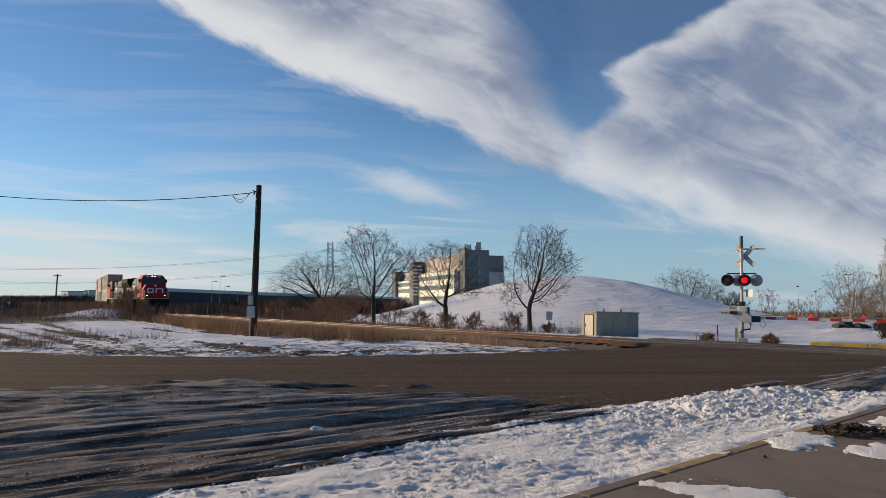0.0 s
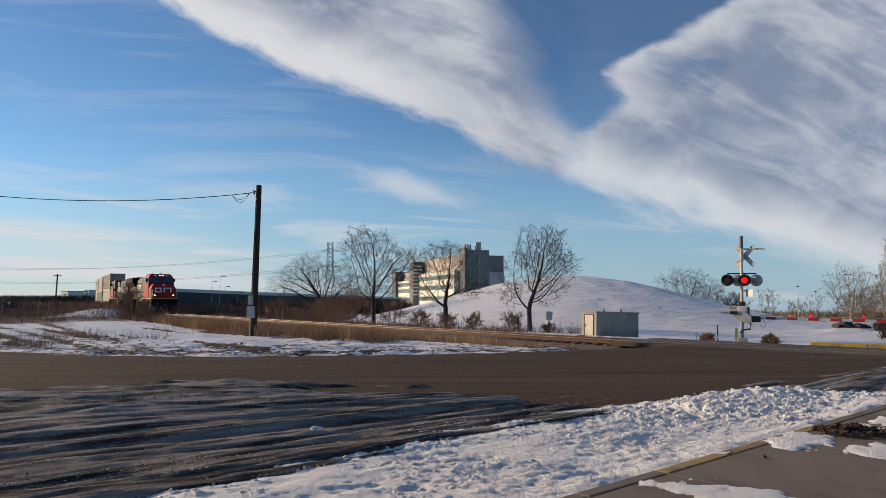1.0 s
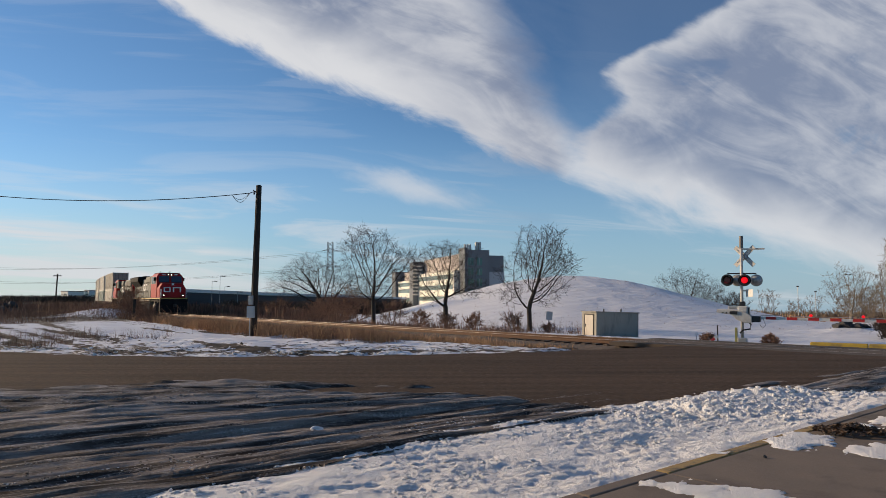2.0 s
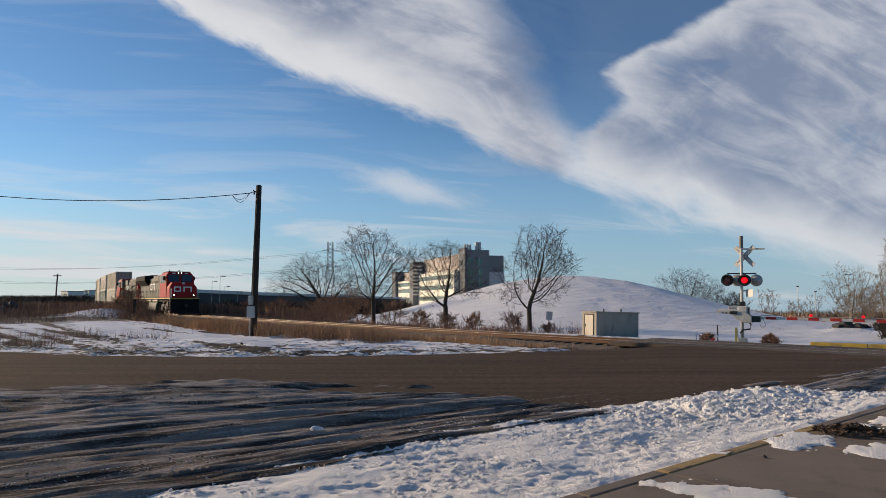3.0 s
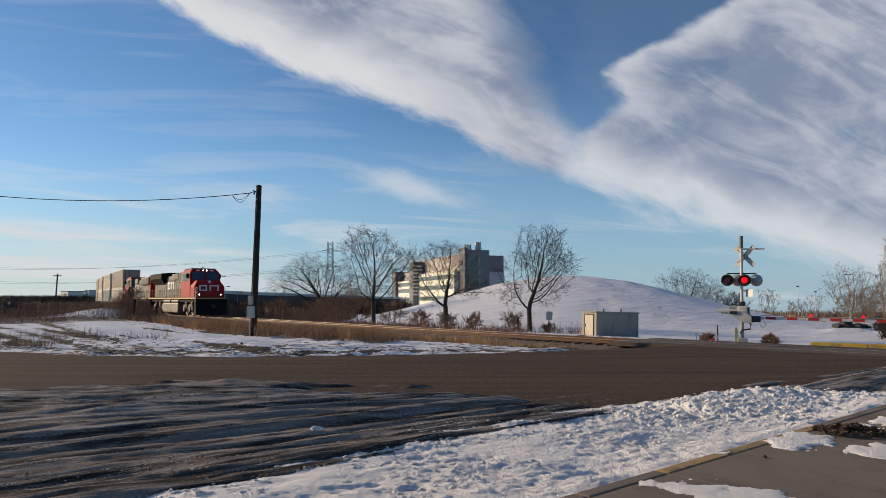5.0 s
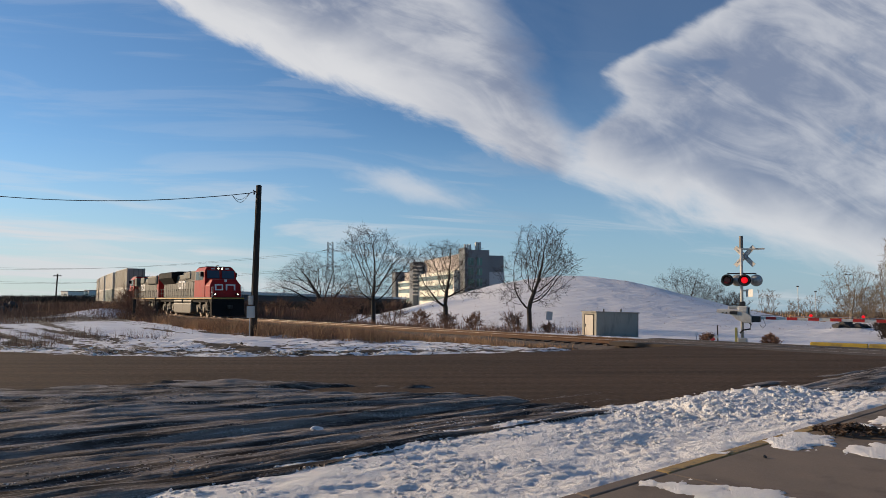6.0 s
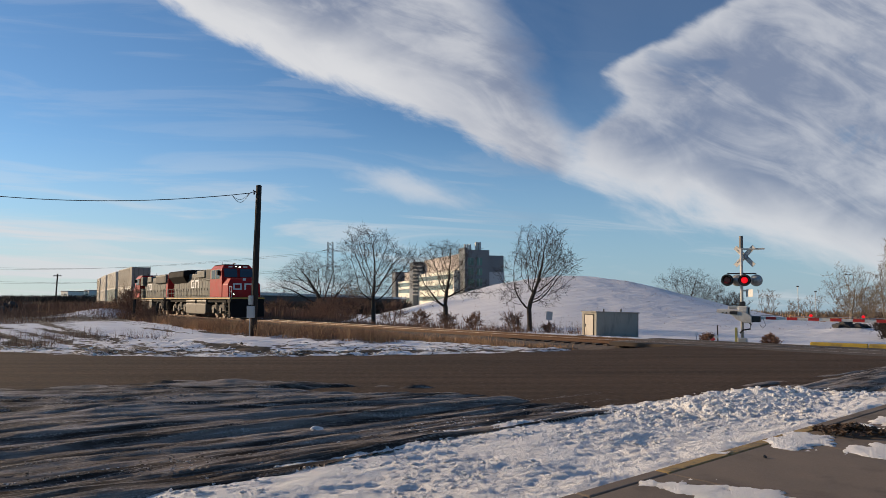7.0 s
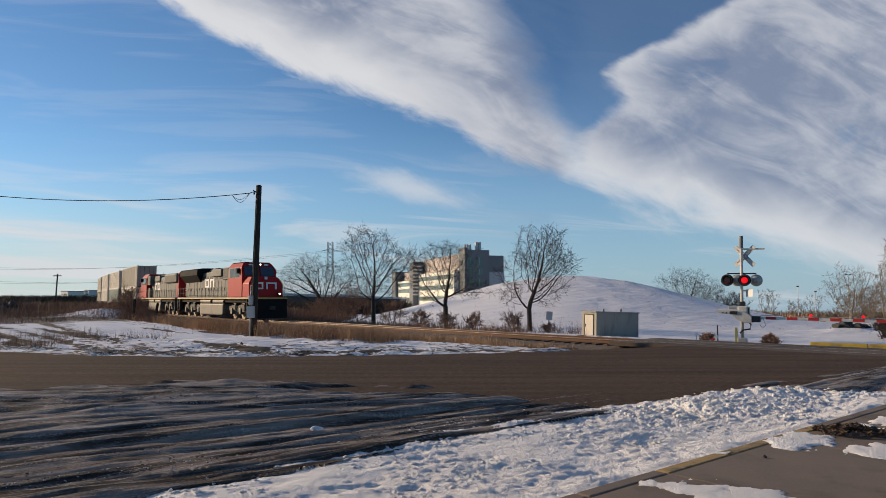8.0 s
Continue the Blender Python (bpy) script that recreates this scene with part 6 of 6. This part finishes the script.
for i, (x, y, h, w) in enumerate(((-30.8, 67, 2.2, 2.8), (-28.6, 64, 1.6, 2.2), (-33.0, 70, 1.8, 2.4), (-24.0, 55, 0.8, 1.8))):
    bush(x, y, h, w, 160 + i, "bare brown brush beside the railway", stems=8)
WOODS = "trees beyond the mound"
for i, (x, y, h, w, st) in enumerate(((58.0, 136, 5.0, 5.0, 4),)):
    tree("tree", x, y, h, w, 200 + i, "bare grey-brown tree on the far side of the mound", 0.12, 0.16, st, 8, BARK, TWIG, 4, 0.5, WOODS)
grown_tree(49.6, 138, "dense bare dome-shaped tree on the far side of the mound", ((0, 0, 3.4, 5.2, 4.2, 4.0), (3.4, 0, 2.0, 3.0, 3.0, 3.0)), 33, 0.3, 1.0, 2000, 0.3, 0.9, group=WOODS)
grown_tree(56.0, 139, "bare grey-brown tree on the far side of the mound", ((0, 0, 1.6, 2.6, 2.4, 2.6),), 34, 0.2, 0.6, 600, 0.32, 0.7, group=WOODS)
grown_tree(57.0, 95, "bare pale-twigged tree in low sunlight", ((0, 0, 3.0, 3.4, 3.0, 3.2), (2.4, 0, 2.0, 2.4, 2.2, 2.2)), 35, 0.18, 0.8, 1000, 0.27, 0.6, BARK_PALE, TWIG_PALE, "pale trees by the road")
grown_tree(39.6, 60, "tall bare tree beside the crossing road", ((0.6, 0, 3.4, 1.5, 1.4, 3.2), (0.9, 0, 1.4, 1.8, 1.5, 1.6)), 36, 0.12, 0.8, 900, 0.19, 0.45, BARK_PALE, TWIG_PALE, "poplars")
for i, (x, y, h, w) in enumerate(((61.0, 100, 4.2, 4.6), (66, 104, 5.2, 6.0))):
    tree("tree", x, y, h, w, 220 + i, "bare pale-twigged tree in low sunlight", 0.12, 0.13, 2, 8, BARK_PALE, TWIG_PALE, 4, 0.45, "pale trees by the road")
for i, (x, y, h) in enumerate(((38.3, 58, 8.0), (39.6, 61, 7.6), (40.8, 57, 8.6))):
    tree("tree", x, y, h, 2.6, 240 + i, "slender upright bare poplar", 0.08, 0.09, 1, 16, BARK_PALE, TWIG_PALE, 3, 1.6, "poplars")
for i, (x, y, h, w) in enumerate(((38.6, 60, 1.5, 2.2), (41.5, 63, 1.8, 2.6), (37.2, 57, 0.9, 1.4), (46, 69, 1.9, 2.6))):
    bush(x, y, h, w, 250 + i, "bare brown scrub beside the snow", TWIG, TWIG, stems=8)
for i in range(13):
    x = 50 + 2.6 * i
    tree("tree", x + random.uniform(-1, 1), 106 + 3 * random.random() + 0.3 * i, random.uniform(3.0, 5.2), 2.4, 270 + i, "thin bare sapling beyond the road", 0.1, 0.05, 2, 7, BARK_PALE, TWIG_PALE, 3, 1.1, "saplings")
grass_field("dry_grass", "sparse dry tufts standing out of the snowy mound", 9000, in_box(4, 50, 68, 112, 0.62, 81), (0.05, 0.22), BRUSH, 82, 0.016, 1.2)
grass_field("dry_grass", "dry stalks at the foot of the mound", 2600, in_box(-4, 12, 50, 62, 0.5, 83), (0.2, 1.2), BRUSH, 84, 0.009, 0.7)
grass_field("scrub", "brown scrub along the far road", 5000, in_box(50, 100, 98, 112, 0.42, 71), (0.3, 1.0), GRASS, 72, 0.04)
grass_field("far_woods", "distant dark leafless woods along the horizon", 26000, in_box(-420, -150, 330, 420, 0.28, 73), (1.2, 4.4), TWIG, 74, 0.3, 1.1)
grass_field("far_woods", "distant dark leafless woods behind the railway", 16000, in_box(-120, 20, 250, 300, 0.3, 75), (1.5, 4.5), TWIG, 76, 0.25, 1.1)
grass_field("far_woods", "dark leafless thicket before the warehouse", 20000, in_box(-50, -8, 150, 172, 0.42, 85), (0.8, 3.4), TWIG, 86, 0.09, 0.9)
grass_field("far_woods", "distant leafless woods beyond the far road", 16000, in_box(90, 330, 250, 300, 0.25, 79), (1.5, 5.0), TWIG_PALE, 80, 0.2, 1.0)
grass_field("dry_grass", "dry brown reeds before the warehouse", 16000, in_box(-52, -14, 84, 112, 0.42, 77), (0.5, 2.0), BRUSH, 78, 0.035)

# ---- distant buildings, pylon and lamp posts ----
SHED_GREY = surface("shed_cladding", (0.1, 0.095, 0.092), 0.6, vary=0.12, scale=0.1, fine=1.5, bump=0.05)
APART = surface("pale_render", (0.8, 0.77, 0.7), 0.7, vary=0.1, scale=0.1, fine=1, bump=0.05)


PYLON = surface("dull_lattice_steel", (0.12, 0.12, 0.125), 0.7, vary=0.1)


def build_far():
    W = thing("warehouse", pose(-77, 178, -1.5, 0, 0, -2), "long low grey warehouse behind the trees", "warehouse")
    bm = bmesh.new()
    prism(bm, [(0, -1), (66, -1), (66, 3.2), (30, 4.2), (0, 5.4)], 0, 16)
    part("wall", bm, SHED_GREY, W)
    bm = bmesh.new()
    prism(bm, [(-0.3, 5.42), (30, 4.22), (66.3, 3.22), (66.3, 3.7), (30, 5.0), (-0.3, 6.3)], -0.5, 16.5)
    part("roof", bm, APART, W, "roof under snow")
    part("eave", B(0, 66, -0.25, 0.0, 2.9, 3.05), SHED_GREY, W)
    for k, (x, y, w, h) in enumerate(((-340, 605, 12, 8.5), (-322, 610, 8, 9.5), (-312, 612, 26, 9.0), (-282, 616, 14, 8.0), (-262, 620, 10, 7.0))):
        A = thing("apartment_block", pose(x, y, -0.2, 0, 0, -35), "distant pale apartment block with rows of windows", "building", "apartment blocks")
        wl = part("wall", B(0, w, 0, 14, -2, h), APART, A)
        part("roof", B(-0.3, w + 0.3, -0.3, 14.3, h, h + 0.5), SHED_GREY, A)
        for zz in np.arange(0.8, h - 1.4, 2.3):
            for xx in np.arange(0.8, w - 1.6, 2.2):
                part("window", B(xx, xx + 1.1, -0.06, 0.05, zz, zz + 1.3), WIN, wl)
    # lattice pylon
    P = thing("transmission_tower", pose(-70, 420, -1.0), "steel lattice transmission tower", "pylon")
    for sx in (-1, 1):
        for sy in (-1, 1):
            part("leg", T([(sx * 3.8, sy * 3.8, 0), (sx * 1.7, sy * 1.7, 24), (sx * 1.5, sy * 1.5, 38)], 0.17, 5), PYLON, P)
    zs = list(np.linspace(0, 38, 15))
    for z0, z1 in zip(zs, zs[1:]):
        r0, r1 = (3.8 - 2.1 * min(z0, 24) / 24), (3.8 - 2.1 * min(z1, 24) / 24)
        for sy in (-1, 1):
            part("brace", T([(-r0, sy * r0, z0), (r1, sy * r1, z1)], 0.09, 4), PYLON, P)
            part("brace", T([(r0, sy * r0, z0), (-r1, sy * r1, z1)], 0.09, 4), PYLON, P)
    for zz, half in ((23.0, 5.5), (32.5, 5.0)):
        for s in (-1, 1):
            part("cross_arm", T([(0, 0, zz + 1.4), (s * half, 0, zz)], 0.14, 5), PYLON, P)
            part("cross_arm", T([(0, 0, zz), (s * half, 0, zz)], 0.14, 5), PYLON, P)
    ends = [(5.0, 32.3, 27), (-5.0, 32.3, 26), (-5.5, 22.8, 17), (5.5, 22.8, 18)]
    for i, (dx, zz, ze) in enumerate(ends):
        pts = [Vector((-70 + dx, 420, zz - 1)).lerp(Vector((-380 + dx * 2, 455, ze - 1)), f) - Vector((0, 0, 7 * math.sin(math.pi * f))) for f in np.linspace(0, 1, 20)]
        tagged(part("power_line", T(pts, 0.05, 4), BLACK), "thin high-voltage line running to the lattice tower", "power line", "power lines")
    # lamp posts
    for x, y, h, kind in ((-58.5, 172, 7.8, 1), (-57.2, 178, 6.8, 1), (-56.5, 172, 9.2, 1), (-53.2, 176, 5.4, 1), (58.5, 112, 5.6, 0), (70.5, 118, 8.0, 2), (62.5, 114, 4.9, 0)):
        z = float(ground_z(x, y, False))
        Lp = thing("street_lamp", pose(x, y, z - 0.2), "grey steel street lamp post", "street lamp", "street lamps")
        part("post", T([(0, 0, 0), (0, 0, h)], [0.08, 0.045], 8), STEEL_GREY, Lp)
        if kind == 1:
            part("arm", T([(0, 0, h - 0.1), (0.9, 0, h)], 0.05, 6), STEEL_GREY, Lp)
            part("lamp_head", B(0.6, 1.3, -0.15, 0.15, h - 0.08, h + 0.1, 0.03), BLACK, Lp)
        else:
            for dx in ((-0.32, 0.32) if kind == 2 else (0.0,)):
                part("lamp_head", B(dx - 0.17, dx + 0.17, -0.14, 0.14, h - 0.05, h + 0.14, 0.03), BLACK, Lp)
    # far wooden pole with a cross-arm
    F = thing("utility_pole", pose(-73.0, 128, -0.3), "distant wooden pole with a cross-arm", "utility pole")
    part("shaft", T([(0, 0, 0), (0.25, 0, 6.8)], [0.16, 0.12], 8), POLE_WOOD, F)
    part("cross_arm", B(-0.55, 0.95, -0.06, 0.06, 6.35, 6.5), POLE_WOOD, F)
    for dx in (-0.4, 0.2, 0.8):
        part("insulator", T([(dx, 0, 6.5), (dx, 0, 6.65)], 0.05, 6), BLACK, F)


build_far()


# ---- small things by the line and the crossing ----
def build_small():
    S = thing("sign_post", pose(9.3, 60.5, on_ground(9.3, 60.5, 0.1), 0, 5, 0), "small grey sign seen from behind on a leaning post", "sign")
    part("post", B(-0.04, 0.04, -0.04, 0.04, 0, 1.6), UNDER, S)
    part("plate", B(-0.28, 0.28, -0.06, -0.04, 1.2, 1.95, 0.01), STEEL_GREY, S)
    for x, y, h, lean in ((6.5, 59, 1.3, 0), (16.3, 40.5, 1.2, 0), (-27.5, 60.5, 2.0, 2), (-25.0, 59.0, 1.7, 9)):
        p = thing("fence_post", pose(x, y, on_ground(x, y, 0.2), 0, lean, 0), "weathered dark wooden post", "post", "posts by the railway")
        g = 0.03 if x > 10 else 0.09
        part("shaft", B(-g, g, -g, g, 0, h, 0.2 * g), POLE_WOOD, p)
        part("top", B(-0.8 * g, 0.8 * g, -0.8 * g, 0.8 * g, h, h + 0.04, 0.01), POLE_WOOD, p)
    w = thing("marker_sign", pose(19.3, 52, on_ground(19.3, 52, 0.1)), "small white marker board on a thin stake", "sign")
    part("stake", B(-0.02, 0.02, -0.02, 0.02, 0, 0.7), STEEL_GREY, w)
    part("board", B(-0.12, 0.12, -0.03, -0.02, 0.5, 0.72, 0.005), WHITE_PAINT, w)
    # striped board lying against the ground by the signal
    b = thing("striped_board", pose(13.2, 33.6, on_ground(13.2, 33.6) + 0.05, 0, -38, -15), "red and white striped board leaning in the snow", "board")
    part("plank", B(-0.45, 0.45, -0.02, 0.02, 0.0, 0.12, 0.005), WHITE_PAINT, b)
    for x in (-0.35, 0.05):
        part("stripe", B(x, x + 0.2, -0.025, 0.025, -0.003, 0.123), RED_STRIPE, b)
    # long yellow kerb beyond the rails
    y0 = thing("yellow_barrier", pose(14.85, 27.6, on_ground(15.8, 27.2, 0.04), 0, 0, -36), "low yellow-painted concrete barrier along the crossing", "barrier")
    yl = surface("chipped_yellow", (0.5, 0.34, 0.045), 0.7, vary=0.3, scale=1.5, fine=20, bump=0.3, dist=0.01, stain=(0.2, 0.15, 0.06), stain_amount=0.7, stain_scale=1.5)
    for i in range(3):
        part("kerb_block", prism(bmesh.new(), [(i * 2.0, 0), (i * 2.0 + 1.98, 0), (i * 2.0 + 1.98, 0.38), (i * 2.0 + 0.04, 0.38), (i * 2.0, 0.34)], -0.14, 0.14, 0.02), yl, y0)
    # snow-capped heap of dark stones
    hx, hy = 41.5, 70.0
    hz = on_ground(hx, hy) - 0.2
    st = surface("dark_stone", (0.035, 0.034, 0.034), 0.85, vary=0.4, scale=1.5, fine=10, bump=0.5, dist=0.04)
    rng = random.Random(9)
    lx, ly = -59.0 - hx, 89.0 - hy
    for i, (dx, dy, sx, sz) in enumerate(((0, 0, 0.8, 0.8), (-0.9, 0.3, 0.35, 0.35), (1.0, -0.2, 0.5, 0.35), (1.9, 0.1, 0.45, 0.3), (0.7, -0.6, 0.5, 0.35), (lx, ly, 1.4, 0.9), (lx + 2.2, ly + 0.4, 1.0, 0.7), (lx - 1.9, ly, 1.2, 0.8), (lx + 0.8, ly - 1.2, 0.8, 0.5))):
        bm = bmesh.new()
        bmesh.ops.create_icosphere(bm, subdivisions=3, radius=1.0)
        for v in bm.verts:
            k = 0.8 + 0.45 * noise.noise(v.co * 1.4 + Vector((i * 7, 0, 0)))
            v.co = Vector((v.co.x * sx * k, v.co.y * 0.8 * k, max(v.co.z * sz * k, -0.3)))
        ob = part("boulder", bm, st)
        ob.location = (hx + dx, hy + dy, on_ground(hx + dx, hy + dy) + 0.12)
        tagged(ob, "dark boulder in a snowy heap", "rock", "boulders")
    # lump of ice on the road
    bm = bmesh.new()
    bmesh.ops.create_icosphere(bm, subdivisions=3, radius=0.1)
    for v in bm.verts:
        k = 0.8 + 0.6 * noise.noise(v.co * 9)
        v.co = Vector((v.co.x * 1.2 * k, v.co.y * k, v.co.z * 0.55 * k))
    ob = part("snow_lump", bm, SNOW)
    ob.location = (-1.67, 9.1, 0.06)
    tagged(ob, "small white lump of snow on the dark ice", "snow")
    # stones on the pavement
    for i, (x, y, r) in enumerate(((3.35, 7.2, 0.025), (4.9, 7.75, 0.018), (5.3, 8.35, 0.02))):
        bm = bmesh.new()
        bmesh.ops.create_icosphere(bm, subdivisions=2, radius=r)
        for v in bm.verts:
            v.co *= 0.8 + 0.5 * noise.noise(v.co * 30 + Vector((i, 0, 0)))
        ob = part("pebble", bm, BLACK)
        ob.location = (x, y, 0.128 + r * 0.6)
        tagged(ob, "small dark pebble on the pavement", "stone", "pebbles")


build_small()
patch("snow_patch", 2.3, 5.95, 0.62, 0.42, -0.35, 0.03, 81, "thin ragged patch of snow on the pavement")
patch("snow_patch", 3.05, 5.6, 0.6, 0.3, -0.2, 0.02, 83, "thin ragged patch of snow on the pavement")
patch("snow_patch", 4.2, 8.0, 0.62, 0.3, 0.75, 0.03, 84, "trodden patch of snow on the pavement")
patch("snow_patch", 6.1, 9.2, 0.75, 0.4, 0.5, 0.05, 88, "heaped snow at the pavement's back")
patch("snow_patch", 4.85, 7.45, 0.5, 0.32, 0.6, 0.03, 86, "trodden patch of snow on the pavement")


def leaf_heap():
    rng = random.Random(4)
    bm = bmesh.new()
    for i in range(420):
        r, a = rng.random() ** 0.7, rng.uniform(0, 6.28)
        p = Vector((5.0 + 0.42 * r * math.cos(a) - 0.12 * r * math.sin(a), 8.42 + 0.3 * r * math.sin(a), 0.17 + 0.1 * (1 - r) * rng.random()))
        q = Euler((rng.uniform(-0.8, 0.8), rng.uniform(-0.8, 0.8), rng.uniform(0, 6.28))).to_matrix()
        s = rng.uniform(0.03, 0.06)
        vs = [bm.verts.new(p + q @ Vector(c)) for c in ((-s, 0, 0), (0, -s * 0.45, 0.006), (s, 0, 0), (0, s * 0.45, 0.006))]
        bm.faces.new(vs)
    ob = part("dead_leaves", bm, surface("dead_leaf", (0.085, 0.05, 0.028), 0.8, vary=0.6, scale=8, fine=40, bump=0.1))
    tagged(ob, "heap of dead brown leaves and stalks on the pavement", "leaves", kind="stuff")


leaf_heap()


# ---- what moves ----
def motions():
    # the train rolls along the curve at an even speed
    times = [0.5 * i for i in range(17)]
    for ob, s_end, z, turned in TRAIN:
        rows = []
        for t in times:
            x, y, a = rail_point(s_end + SPEED * (t - 8.0))
            rows.append((t, pose(x, y, z, 0, 0, math.degrees(a) - 90 + (180 if turned else 0))))
        walk(ob, rows)
    turned_round = {ob for ob, _, _, turned in TRAIN if turned}
    spin_times = [i * 0.1 for i in range(81)]
    for w, x, r in SPIN:
        sign = -1 if w.parent in turned_round else 1
        walk(w, [(t, Matrix.Translation((x, 0, r)) @ Matrix.Rotation(sign * SPEED * t / r, 4, "Y")) for t in spin_times])
    # the red light goes to and fro between the two lamps of the crossing signal
    if FLASH:
        glow, places = FLASH
        rows, k = [(0.0, places[0])], 0
        for t in (0.25, 0.75, 1.25, 1.75, 2.25, 2.75, 3.25, 3.75, 4.25, 4.75, 5.25, 5.75, 6.22, 6.7, 7.18, 7.68):
            rows.append((t - 1 / 60, places[k]))
            k = 1 - k
            rows.append((t + 1 / 60, places[k]))
        rows.append((8.0, places[k]))
        walk(glow, rows)


motions()
